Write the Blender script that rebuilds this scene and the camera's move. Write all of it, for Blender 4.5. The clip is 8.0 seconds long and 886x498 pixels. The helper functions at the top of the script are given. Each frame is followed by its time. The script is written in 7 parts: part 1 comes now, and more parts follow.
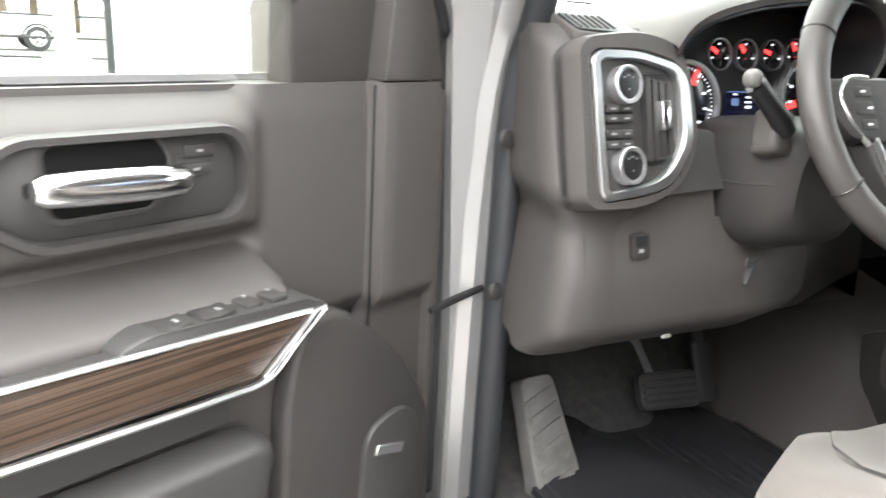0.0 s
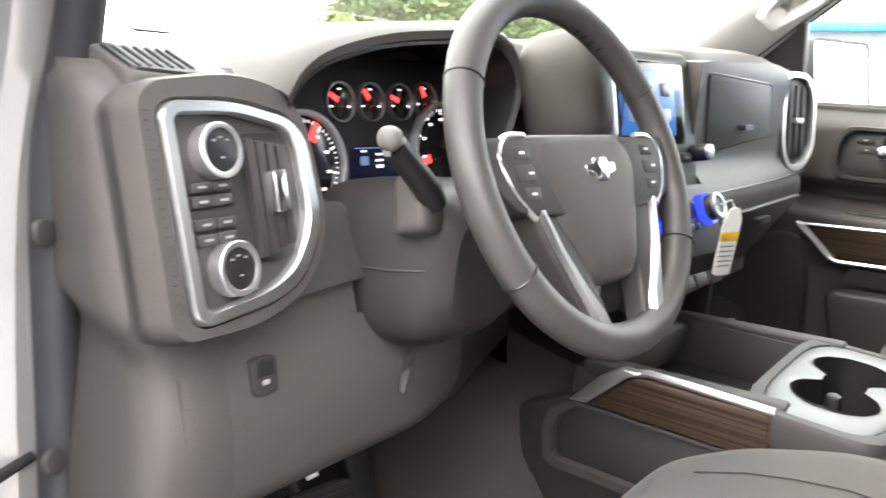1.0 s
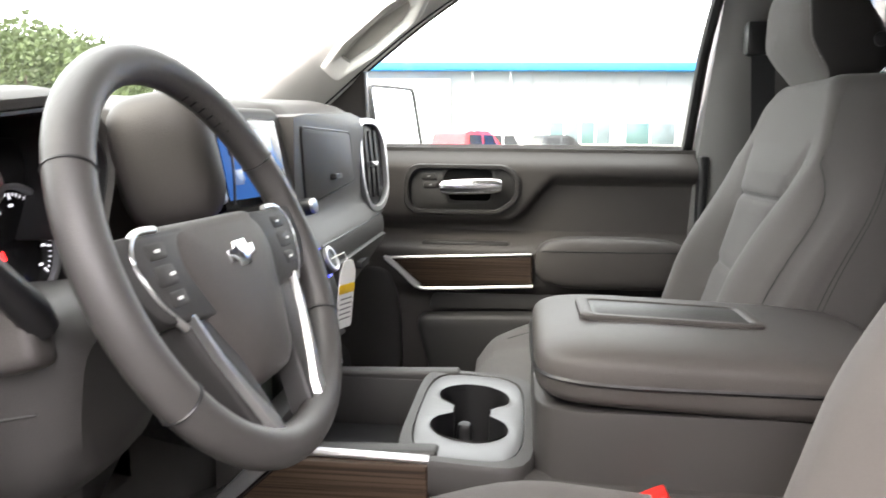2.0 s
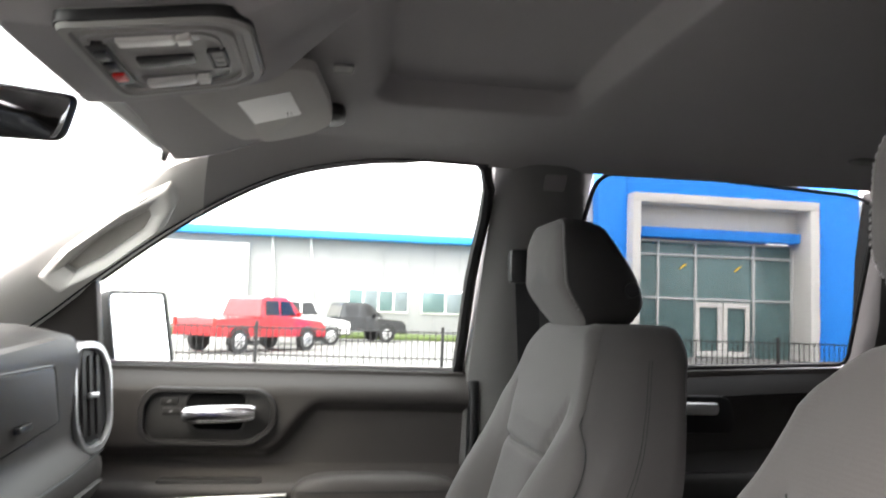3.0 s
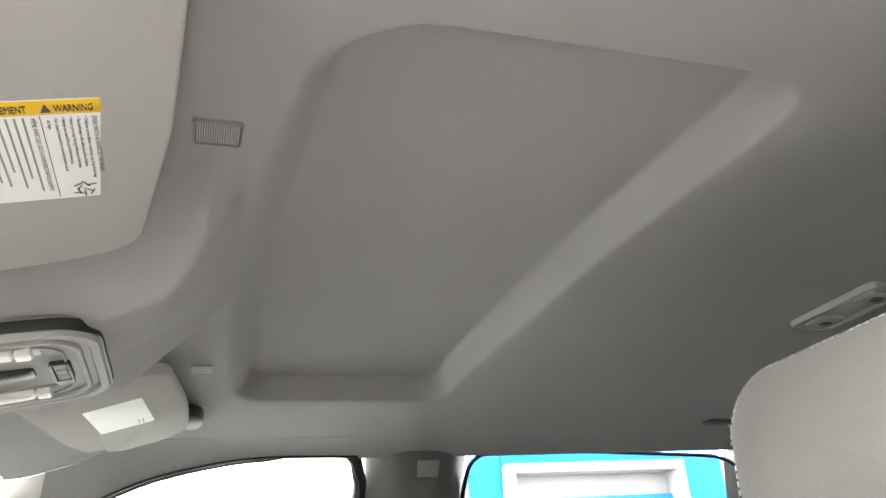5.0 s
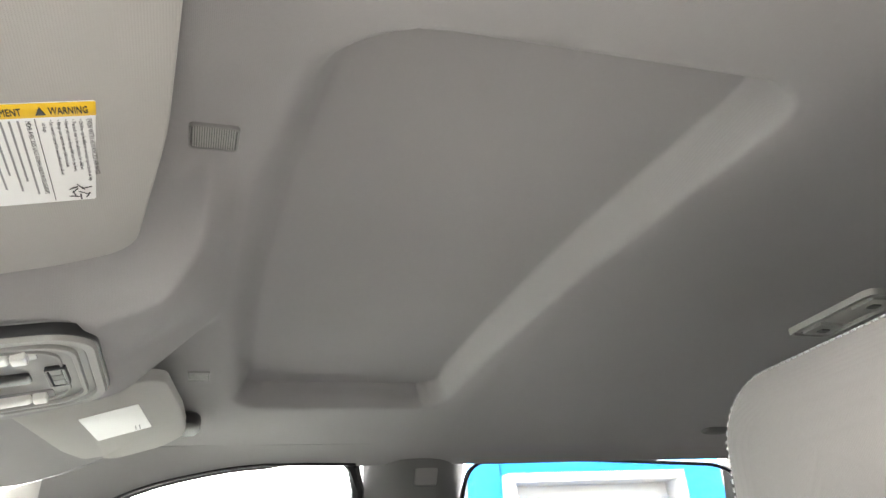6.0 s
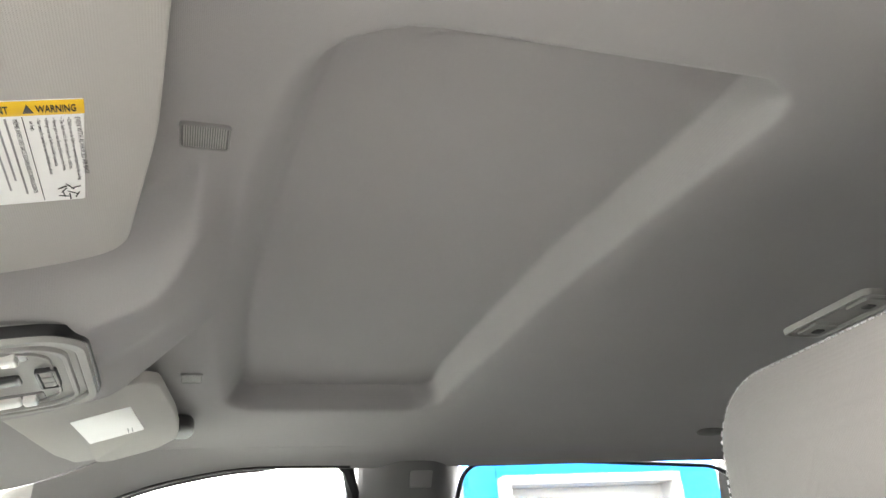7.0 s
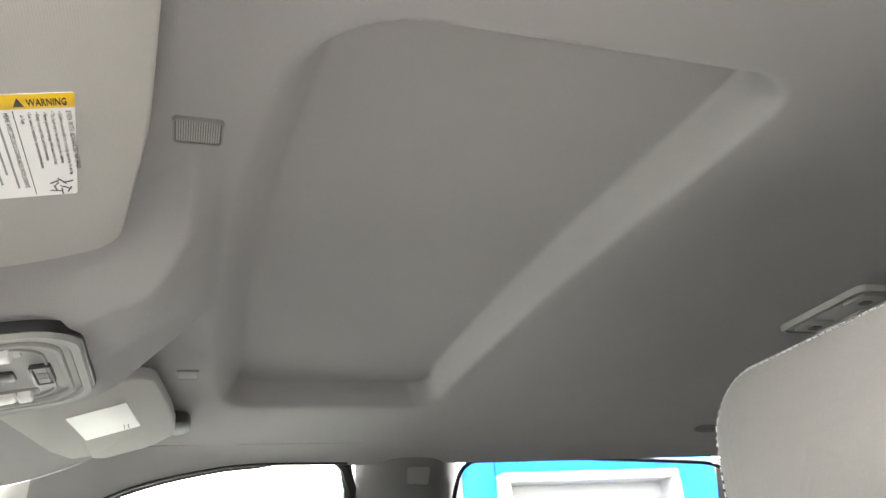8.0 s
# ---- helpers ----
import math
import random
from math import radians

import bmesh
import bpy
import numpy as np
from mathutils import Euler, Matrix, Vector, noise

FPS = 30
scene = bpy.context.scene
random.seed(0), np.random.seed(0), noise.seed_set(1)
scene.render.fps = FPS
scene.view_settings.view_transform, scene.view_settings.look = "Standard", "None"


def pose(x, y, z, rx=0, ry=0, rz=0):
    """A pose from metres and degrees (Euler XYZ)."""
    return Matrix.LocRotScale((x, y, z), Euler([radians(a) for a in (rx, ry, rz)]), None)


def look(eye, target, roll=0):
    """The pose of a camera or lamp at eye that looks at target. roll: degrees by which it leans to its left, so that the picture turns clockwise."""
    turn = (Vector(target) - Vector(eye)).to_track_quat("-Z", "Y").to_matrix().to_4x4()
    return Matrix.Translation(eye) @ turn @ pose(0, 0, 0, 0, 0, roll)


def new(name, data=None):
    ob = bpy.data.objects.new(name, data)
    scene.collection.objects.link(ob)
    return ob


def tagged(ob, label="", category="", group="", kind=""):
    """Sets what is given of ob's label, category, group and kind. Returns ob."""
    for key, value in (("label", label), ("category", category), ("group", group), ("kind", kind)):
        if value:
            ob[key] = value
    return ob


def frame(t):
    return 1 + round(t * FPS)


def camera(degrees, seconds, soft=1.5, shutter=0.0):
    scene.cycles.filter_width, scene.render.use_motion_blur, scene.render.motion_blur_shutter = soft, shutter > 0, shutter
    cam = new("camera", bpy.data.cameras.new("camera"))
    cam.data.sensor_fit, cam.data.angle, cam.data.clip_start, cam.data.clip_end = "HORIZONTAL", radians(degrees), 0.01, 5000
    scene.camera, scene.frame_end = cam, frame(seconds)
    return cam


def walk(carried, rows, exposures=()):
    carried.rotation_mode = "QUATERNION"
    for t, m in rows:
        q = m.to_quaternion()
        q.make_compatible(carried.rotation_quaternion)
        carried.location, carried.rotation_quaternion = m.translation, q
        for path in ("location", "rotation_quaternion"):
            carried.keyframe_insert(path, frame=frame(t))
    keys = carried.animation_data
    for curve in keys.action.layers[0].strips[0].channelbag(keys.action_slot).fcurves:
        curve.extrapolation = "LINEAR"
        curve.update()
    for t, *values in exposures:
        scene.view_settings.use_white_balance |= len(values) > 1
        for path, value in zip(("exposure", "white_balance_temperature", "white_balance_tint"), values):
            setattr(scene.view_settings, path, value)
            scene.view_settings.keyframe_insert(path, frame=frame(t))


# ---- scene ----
cam = camera(59.5, 8.0, shutter=0.2)
PATH = [
    (0, (-1.146, -0.219, 1.442), (-0.313, 1.515, 0.894), 3.1),
    (0.5, (-1.038, -0.102, 1.45), (0.149, 1.435, 0.977), 3.6),
    (1, (-0.968, -0.019, 1.45), (0.593, 1.162, 1.039), 3.8),
    (1.4, (-0.947, 0.068, 1.461), (0.888, 0.769, 1.08), 3.0),
    (1.5, (-0.942, 0.08, 1.459), (0.932, 0.675, 1.091), 2.3),
    (1.6, (-0.931, 0.089, 1.466), (0.975, 0.565, 1.091), 2.9),
    (1.7, (-0.929, 0.087, 1.463), (1.002, 0.463, 1.103), 1.9),
    (2.8, (-0.81, -0.009, 1.57), (1.182, -0.191, 1.58), 2.3),
    (3, (-0.767, -0.013, 1.591), (1.204, -0.312, 1.753), 2.0),
    (3.3, (-0.768, 0.002, 1.59), (1.135, -0.46, 2.0), 0.1),
    (3.5, (-0.756, 0.0, 1.593), (1.095, -0.531, 2.133), -1.3),
    (4, (-0.756, -0.009, 1.598), (1.011, -0.612, 2.316), -3.9),
    (4.2, (-0.756, -0.011, 1.599), (0.99, -0.625, 2.358), -4.6),
    (4.5, (-0.755, -0.014, 1.604), (0.974, -0.625, 2.402), -4.8),
    (5, (-0.76, -0.016, 1.606), (0.954, -0.611, 2.448), -4.8),
    (6.5, (-0.759, -0.021, 1.602), (0.942, -0.617, 2.468), -4.8),
    (7, (-0.756, -0.022, 1.603), (0.942, -0.626, 2.47), -5.0),
    (8, (-0.755, -0.026, 1.602), (0.945, -0.632, 2.463), -5.0),
]
walk(cam, [(t, look(e, g, r)) for t, e, g, r in PATH],
     exposures=[(0.0, 1.85, 6850, 11), (1.0, 1.95, 6950, 14), (1.7, 1.75, 6950, 17), (2.8, 1.05, 6800, 16), (3.4, 1.1, 6900, 20), (4.0, 2.1, 6900, 20), (4.5, 2.47, 6900, 14), (5.2, 2.70, 6900, 11), (8.0, 2.73, 6900, 10)])

# ---- world and light: bright overcast day ----
SUN_AZ, SUN_EL = radians(-52), radians(50)
world = bpy.data.worlds.new("overcast_sky")
scene.world = world
world.use_nodes = True
wn, wl = world.node_tree.nodes, world.node_tree.links
wn.clear()
w_out = wn.new("ShaderNodeOutputWorld")
w_bg = wn.new("ShaderNodeBackground")
w_sky = wn.new("ShaderNodeTexSky")
w_sky.sky_type = 'NISHITA'
w_sky.sun_disc = False
w_sky.sun_elevation, w_sky.sun_rotation = SUN_EL, SUN_AZ
w_sky.air_density, w_sky.dust_density, w_sky.ozone_density = 1.0, 6.0, 0.6
w_mix = wn.new("ShaderNodeMix")
w_mix.data_type = 'RGBA'
w_mix.inputs["Factor"].default_value = 0.72
w_mix.inputs["B"].default_value = (11.0, 11.2, 11.5, 1)
wl.new(w_sky.outputs[0], w_mix.inputs["A"])
wl.new(w_mix.outputs["Result"], w_bg.inputs[0])
w_bg.inputs[1].default_value = 0.5
wl.new(w_bg.outputs[0], w_out.inputs[0])

sun = new("sun", bpy.data.lights.new("sun", 'SUN'))
sun.data.energy, sun.data.angle, sun.data.color = 1.5, radians(26), (1.0, 0.96, 0.9)
sun.matrix_world = look((0, 0, 30), (-30 * math.sin(SUN_AZ) * math.cos(SUN_EL), -30 * math.cos(SUN_AZ) * math.cos(SUN_EL), 30 - 30 * math.sin(SUN_EL)))

# ---- materials ----
def mat(name, color, rough=0.5, metal=0.0, var=0.12, scale=6.0, grain=0.0, grain_scale=400.0, spec=0.5, coat=0.0, stain=0.0):
    """A plain surface with two scales of colour variation, roughness variation and fine relief."""
    m = bpy.data.materials.new(name)
    m.use_nodes = True
    n, l = m.node_tree.nodes, m.node_tree.links
    b = n["Principled BSDF"]
    b.inputs["Metallic"].default_value = metal
    b.inputs["Specular IOR Level"].default_value = spec
    b.inputs["Coat Weight"].default_value = coat
    tc = n.new("ShaderNodeTexCoord")
    big, fine = n.new("ShaderNodeTexNoise"), n.new("ShaderNodeTexNoise")
    big.inputs["Scale"].default_value, big.inputs["Detail"].default_value = scale, 4
    fine.inputs["Scale"].default_value, fine.inputs["Detail"].default_value = grain_scale, 2
    l.new(tc.outputs["Object"], big.inputs["Vector"])
    l.new(tc.outputs["Object"], fine.inputs["Vector"])
    mix = n.new("ShaderNodeMath")
    mix.operation = 'MULTIPLY_ADD'
    mix.inputs[1].default_value, mix.inputs[2].default_value = 0.35, 0.0
    l.new(fine.outputs["Fac"], mix.inputs[0])
    add = n.new("ShaderNodeMath")
    add.operation = 'ADD'
    l.new(big.outputs["Fac"], add.inputs[0])
    l.new(mix.outputs[0], add.inputs[1])
    ramp = n.new("ShaderNodeValToRGB")
    ramp.color_ramp.elements[0].position, ramp.color_ramp.elements[1].position = 0.35, 1.0
    lo, hi = [max(0.0, c * (1 - var)) for c in color], [min(1.0, c * (1 + var)) for c in color]
    ramp.color_ramp.elements[0].color, ramp.color_ramp.elements[1].color = (*lo, 1), (*hi, 1)
    l.new(add.outputs[0], ramp.inputs[0])
    l.new(ramp.outputs[0], b.inputs["Base Color"])
    rr = n.new("ShaderNodeMapRange")
    rr.inputs["To Min"].default_value, rr.inputs["To Max"].default_value = max(0.02, rough - 0.07), min(1, rough + 0.07)
    l.new(big.outputs["Fac"], rr.inputs[0])
    l.new(rr.outputs[0], b.inputs["Roughness"])
    if grain:
        bump = n.new("ShaderNodeBump")
        bump.inputs["Strength"].default_value, bump.inputs["Distance"].default_value = grain, 0.0006
        l.new(fine.outputs["Fac"], bump.inputs["Height"])
        l.new(bump.outputs[0], b.inputs["Normal"])
    return m


def fabric(name, color, thread=900.0, var=0.12, rough=0.95, bump=0.5):
    """Knitted or woven cloth: crossing threads with slightly uneven colour."""
    m = mat(name, color, rough, var=var, scale=5.0, spec=0.15)
    n, l = m.node_tree.nodes, m.node_tree.links
    tc = n.new("ShaderNodeTexCoord")
    waves = []
    for axis in ('X', 'Y'):
        w = n.new("ShaderNodeTexWave")
        w.bands_direction = axis
        w.inputs["Scale"].default_value, w.inputs["Distortion"].default_value = thread / 6.28, 1.5
        w.inputs["Detail Scale"].default_value = 3.0
        l.new(tc.outputs["Object"], w.inputs["Vector"])
        waves.append(w)
    mx = n.new("ShaderNodeMath")
    mx.operation = 'MAXIMUM'
    l.new(waves[0].outputs["Fac"], mx.inputs[0])
    l.new(waves[1].outputs["Fac"], mx.inputs[1])
    bp = n.new("ShaderNodeBump")
    bp.inputs["Strength"].default_value, bp.inputs["Distance"].default_value = bump, 0.0008
    l.new(mx.outputs[0], bp.inputs["Height"])
    l.new(bp.outputs[0], n["Principled BSDF"].inputs["Normal"])
    n["Principled BSDF"].inputs["Sheen Weight"].default_value = 0.12
    return m


def wood(name):
    """Dark open-pore wood: long streaks along y, under a thin lacquer."""
    m = bpy.data.materials.new(name)
    m.use_nodes = True
    n, l = m.node_tree.nodes, m.node_tree.links
    b = n["Principled BSDF"]
    tc, mp = n.new("ShaderNodeTexCoord"), n.new("ShaderNodeMapping")
    mp.inputs["Scale"].default_value = (820, 5, 820)
    l.new(tc.outputs["Object"], mp.inputs["Vector"])
    a, c = n.new("ShaderNodeTexNoise"), n.new("ShaderNodeTexNoise")
    a.inputs["Scale"].default_value, a.inputs["Detail"].default_value, a.inputs["Distortion"].default_value = 1.0, 5, 0.4
    c.inputs["Scale"].default_value, c.inputs["Detail"].default_value = 0.45, 3
    l.new(mp.outputs[0], a.inputs["Vector"])
    l.new(mp.outputs[0], c.inputs["Vector"])
    ad = n.new("ShaderNodeMath")
    ad.operation = 'MULTIPLY_ADD'
    ad.inputs[1].default_value = 0.9
    l.new(a.outputs["Fac"], ad.inputs[0])
    l.new(c.outputs["Fac"], ad.inputs[2])
    r = n.new("ShaderNodeValToRGB")
    e = r.color_ramp.elements
    e[0].position, e[0].color = 0.60, (0.011, 0.007, 0.005, 1)
    e[1].position, e[1].color = 1.0, (0.056, 0.037, 0.026, 1)
    k = e.new(0.88)
    k.color = (0.028, 0.018, 0.012, 1)
    l.new(ad.outputs[0], r.inputs[0])
    l.new(r.outputs[0], b.inputs["Base Color"])
    b.inputs["Roughness"].default_value = 0.42
    b.inputs["Specular IOR Level"].default_value = 0.25
    bp = n.new("ShaderNodeBump")
    bp.inputs["Strength"].default_value, bp.inputs["Distance"].default_value = 0.4, 0.0005
    l.new(ad.outputs[0], bp.inputs["Height"])
    l.new(bp.outputs[0], b.inputs["Normal"])
    return m


def glow(name, color, strength):
    m = bpy.data.materials.new(name)
    m.use_nodes = True
    b = m.node_tree.nodes["Principled BSDF"]
    b.inputs["Base Color"].default_value = (*[c * 0.3 for c in color], 1)
    b.inputs["Emission Color"].default_value = (*color, 1)
    b.inputs["Emission Strength"].default_value = strength
    b.inputs["Roughness"].default_value = 0.25
    return m


def clear_glass(name, tint=(0.97, 0.985, 0.98), rough=0.0):
    m = bpy.data.materials.new(name)
    m.use_nodes = True
    n, l = m.node_tree.nodes, m.node_tree.links
    n.remove(n["Principled BSDF"])
    o = n["Material Output"]
    t, g, mx, fr = n.new("ShaderNodeBsdfTransparent"), n.new("ShaderNodeBsdfGlossy"), n.new("ShaderNodeMixShader"), n.new("ShaderNodeLayerWeight")
    t.inputs[0].default_value = (*tint, 1)
    g.inputs["Roughness"].default_value = rough
    pw = n.new("ShaderNodeMath")
    pw.operation = 'POWER'
    pw.inputs[1].default_value = 5.0
    ma = n.new("ShaderNodeMath")
    ma.operation = 'MULTIPLY_ADD'
    ma.inputs[1].default_value, ma.inputs[2].default_value = 0.7, 0.03
    l.new(fr.outputs["Facing"], pw.inputs[0])
    l.new(pw.outputs[0], ma.inputs[0])
    l.new(ma.outputs[0], mx.inputs[0])
    l.new(t.outputs[0], mx.inputs[1])
    l.new(g.outputs[0], mx.inputs[2])
    l.new(mx.outputs[0], o.inputs[0])
    return m


M_PLASTIC = mat("dark_grained_plastic", (0.034, 0.032, 0.031), 0.50, var=0.12, grain=0.35, grain_scale=900, spec=0.42)
M_SOFT = mat("soft_touch_dash_skin", (0.062, 0.057, 0.054), 0.52, var=0.10, grain=0.4, grain_scale=700, spec=0.30)
M_PLASTIC_LO = mat("charcoal_lower_plastic", (0.032, 0.031, 0.030), 0.55, var=0.1, grain=0.35, grain_scale=900)
M_SEAL = mat("slate_door_seal_rubber", (0.027, 0.028, 0.031), 0.5, var=0.12, grain=0.2, grain_scale=500)
M_CONSOLE = mat("warm_grey_console_plastic", (0.33, 0.325, 0.305), 0.55, var=0.05, grain=0.3, grain_scale=900)
M_BLACK = mat("black_plastic", (0.012, 0.012, 0.013), 0.4, var=0.1, grain=0.1)
M_GLOSSBLACK = mat("gloss_black", (0.008, 0.008, 0.009), 0.12, var=0.05)
M_LEATHER = mat("wheel_leather", (0.055, 0.052, 0.050), 0.42, var=0.1, grain=0.5, grain_scale=1100)
M_VINYL = fabric("charcoal_seat_cloth", (0.092, 0.087, 0.084), 1900, var=0.08, rough=0.85, bump=0.15)
M_CLOTH = fabric("grey_seat_cloth", (0.088, 0.083, 0.081), 2600, bump=0.12)
M_SIDE = fabric("grey_seat_side_cloth", (0.082, 0.078, 0.076), 1900, var=0.08, rough=0.9, bump=0.15)
# seat cloth darkened for the bench, so the cab's rear stays dim
M_BENCH = fabric("dimmed_bench_cloth", (0.050, 0.047, 0.046), 1900, var=0.08, rough=0.9, bump=0.15)
# dead black for the painted shade of the handle hollow
M_HOLLOW_SHADE = mat("hollow_shade_black", (0.007, 0.007, 0.007), 0.9, var=0.1, spec=0.1)
M_HEADSIDE = mat("black_head_restraint_side", (0.022, 0.021, 0.021), 0.6, var=0.1, grain=0.3, grain_scale=900)
M_SEAM = mat("dark_seam_thread", (0.03, 0.03, 0.03), 0.8, var=0.1)
# pillar trim grey taken down for the shade between the doors
M_POST_TRIM = mat("darkened_door_pillar_trim", (0.125, 0.123, 0.119), 0.6, var=0.06, grain=0.3, grain_scale=900)
M_REST = mat("scuffed_grey_plastic", (0.13, 0.127, 0.12), 0.6, var=0.3, scale=40, grain=0.5)
M_KNOB = mat("mid_grey_satin_plastic", (0.22, 0.215, 0.21), 0.4, var=0.05)
M_HEADLINER = fabric("grey_headliner_cloth", (0.305, 0.295, 0.292), 1800, var=0.05, bump=0.25)
M_PILLAR = mat("light_grey_pillar_trim", (0.52, 0.515, 0.495), 0.6, var=0.06, grain=0.3, grain_scale=900)
M_VISOR = fabric("grey_visor_cloth", (0.40, 0.388, 0.362), 1400, var=0.05, bump=0.18)
M_CHROME = mat("satin_chrome", (0.82, 0.82, 0.83), 0.16, metal=1.0, var=0.03)
M_SATIN = mat("satin_silver", (0.62, 0.62, 0.63), 0.33, metal=0.9, var=0.04)
M_CUP = mat("satin_grey_cup_plate", (0.15, 0.15, 0.155), 0.42, metal=0.5, var=0.05)
M_WOOD = wood("open_pore_wood")
M_RUBBER = mat("black_rubber", (0.018, 0.018, 0.019), 0.6, var=0.15, grain=0.3, grain_scale=300)
M_MAT = mat("ribbed_rubber_mat", (0.022, 0.022, 0.024), 0.36, var=0.2, scale=14, grain=0.3)
M_CARPET = mat("charcoal_carpet", (0.050, 0.049, 0.048), 0.98, var=0.35, scale=60, grain=1.0, grain_scale=500, spec=0.1)
M_BODY = mat("silver_body_paint", (0.36, 0.36, 0.355), 0.30, metal=0.5, var=0.03, coat=0.6)
M_STEEL = mat("bare_steel", (0.45, 0.45, 0.46), 0.35, metal=1.0, var=0.08)
M_WHITE = mat("white_print", (0.8, 0.8, 0.79), 0.5, var=0.02)
M_PAPER = mat("white_label_paper", (0.86, 0.86, 0.84), 0.6, var=0.02)
M_YELLOW = mat("yellow_label_print", (0.80, 0.50, 0.02), 0.55, var=0.03)
M_INK = mat("black_ink", (0.015, 0.015, 0.015), 0.6, var=0.05)
M_GREYPRINT = mat("grey_print", (0.27, 0.27, 0.27), 0.5, var=0.03)
M_RED = mat("red_plastic", (0.65, 0.02, 0.015), 0.35, var=0.05)
M_LENS = mat("white_lamp_lens", (0.75, 0.74, 0.70), 0.3, var=0.03)
M_NEEDLE = glow("lit_red_needle", (1.0, 0.03, 0.03), 1.6)
M_DIALPRINT = glow("lit_dial_print", (0.85, 0.9, 1.0), 0.55)
M_SCREENBLUE = glow("blue_screen_light", (0.03, 0.13, 0.42), 0.35)
M_SCREENDARK = glow("dark_blue_screen_light", (0.010, 0.012, 0.040), 0.10)
M_SCREENPALE = glow("pale_screen_light", (0.16, 0.26, 0.50), 0.22)
M_LEDBLUE = glow("blue_ring_light", (0.01, 0.03, 1.0), 1.0)
M_GLASS = clear_glass("window_glass", (0.765, 0.80, 0.785))
M_CHROMEFRAME = mat("brushed_bright_frame", (0.86, 0.86, 0.86), 0.34, metal=1.0, var=0.03)
M_TINT = clear_glass("rear_tinted_glass", (0.40, 0.415, 0.415))
# back window glass, made nearly opaque to dim the rear of the cab
M_PRIVACY = clear_glass("darkened_back_glass", (0.07, 0.075, 0.078))
M_MIRROR = mat("mirror_glass", (0.9, 0.9, 0.9), 0.02, metal=1.0, var=0.01)

# ---- shape helpers ----
def obj(name, bm, material, smooth=True, angle=40):
    me = bpy.data.meshes.new(name)
    bmesh.ops.recalc_face_normals(bm, faces=bm.faces)
    if smooth:
        for f in bm.faces:
            f.smooth = True
        lim = radians(angle)
        for e in bm.edges:
            if len(e.link_faces) == 2 and e.calc_face_angle(0.0) > lim:
                e.smooth = False
    bm.to_mesh(me)
    bm.free()
    me.materials.append(material)
    return new(name, me)


def part(name, bm, material, parent, label="", smooth=True, angle=40):
    ob = obj(name, bm, material, smooth, angle)
    ob.parent = parent
    if parent.type == 'EMPTY':
        ob.matrix_parent_inverse = parent.matrix_basis.inverted()
    return tagged(ob, label)


def thing(name, at_point, label, category, group="", kind=""):
    e = new(name)
    e.empty_display_size = 0.05
    e.matrix_basis = Matrix.Translation(at_point)
    return tagged(e, label, category, group, kind)


def rbox(c, s, r=0.005, seg=2, rot=None):
    """A box with rounded edges, centre c, size s, turned by the matrix rot."""
    bm = bmesh.new()
    bmesh.ops.create_cube(bm, size=1.0)
    bmesh.ops.scale(bm, vec=s, verts=bm.verts)
    r = min(r, min(s) * 0.49)
    if r > 0:
        bmesh.ops.bevel(bm, geom=list(bm.edges), offset=r, segments=seg, profile=0.5, affect='EDGES')
    m = Matrix.Translation(c) @ (rot.to_4x4() if rot else Matrix())
    bmesh.ops.transform(bm, matrix=m, verts=bm.verts)
    return bm


def loft(rows, closed=False, caps=False, bm=None):
    """A skin through rows of points; closed joins each row's ends; caps fills the first and last row."""
    bm = bm or bmesh.new()
    vs = [[bm.verts.new(p) for p in row] for row in rows]
    n = len(rows[0])
    for a, b in zip(vs, vs[1:]):
        for i in range(n if closed else n - 1):
            j = (i + 1) % n
            bm.faces.new((a[i], a[j], b[j], b[i]))
    if caps and closed:
        bm.faces.new(vs[0])
        bm.faces.new(vs[-1])
    return bm


def shell(rows, thick, closed=False):
    """A skin with real thickness (a vector or a length along the skin's normals)."""
    bm = loft(rows, closed)
    bmesh.ops.recalc_face_normals(bm, faces=bm.faces)
    if isinstance(thick, (int, float)):
        bmesh.ops.solidify(bm, geom=list(bm.faces), thickness=thick)
        return bm
    off = Vector(thick)
    top = list(bm.faces)
    ret = bmesh.ops.extrude_face_region(bm, geom=top, use_keep_orig=True)
    bmesh.ops.translate(bm, vec=off, verts=[v for v in ret["geom"] if isinstance(v, bmesh.types.BMVert)])
    return bm


def ring_frame(d, up=Vector((0, 0, 1))):
    d = d.normalized()
    if abs(d.dot(up)) > 0.97:
        up = Vector((0, 1, 0))
    a = d.cross(up).normalized()
    return a, a.cross(d).normalized()


def tube(path, r, n=10, closed=False, flat=1.0, bm=None):
    """A round (or flattened) bar along a path; r may be one radius or one for each point."""
    path = [Vector(p) for p in path]
    k = len(path)
    rs = r if isinstance(r, (list, tuple)) else [r] * k
    rows = []
    for i, p in enumerate(path):
        q0 = path[(i - 1) % k] if closed or i else path[0]
        q1 = path[(i + 1) % k] if closed or i < k - 1 else path[-1]
        a, b = ring_frame(q1 - q0)
        rows.append([p + rs[i] * (math.cos(t) * a + flat * math.sin(t) * b) for t in (2 * math.pi * j / n for j in range(n))])
    if closed:
        rows.append(rows[0])
        out = loft(rows, True, False, bm)
        bmesh.ops.remove_doubles(out, verts=out.verts, dist=1e-6)
        return out
    return loft(rows, True, True, bm)


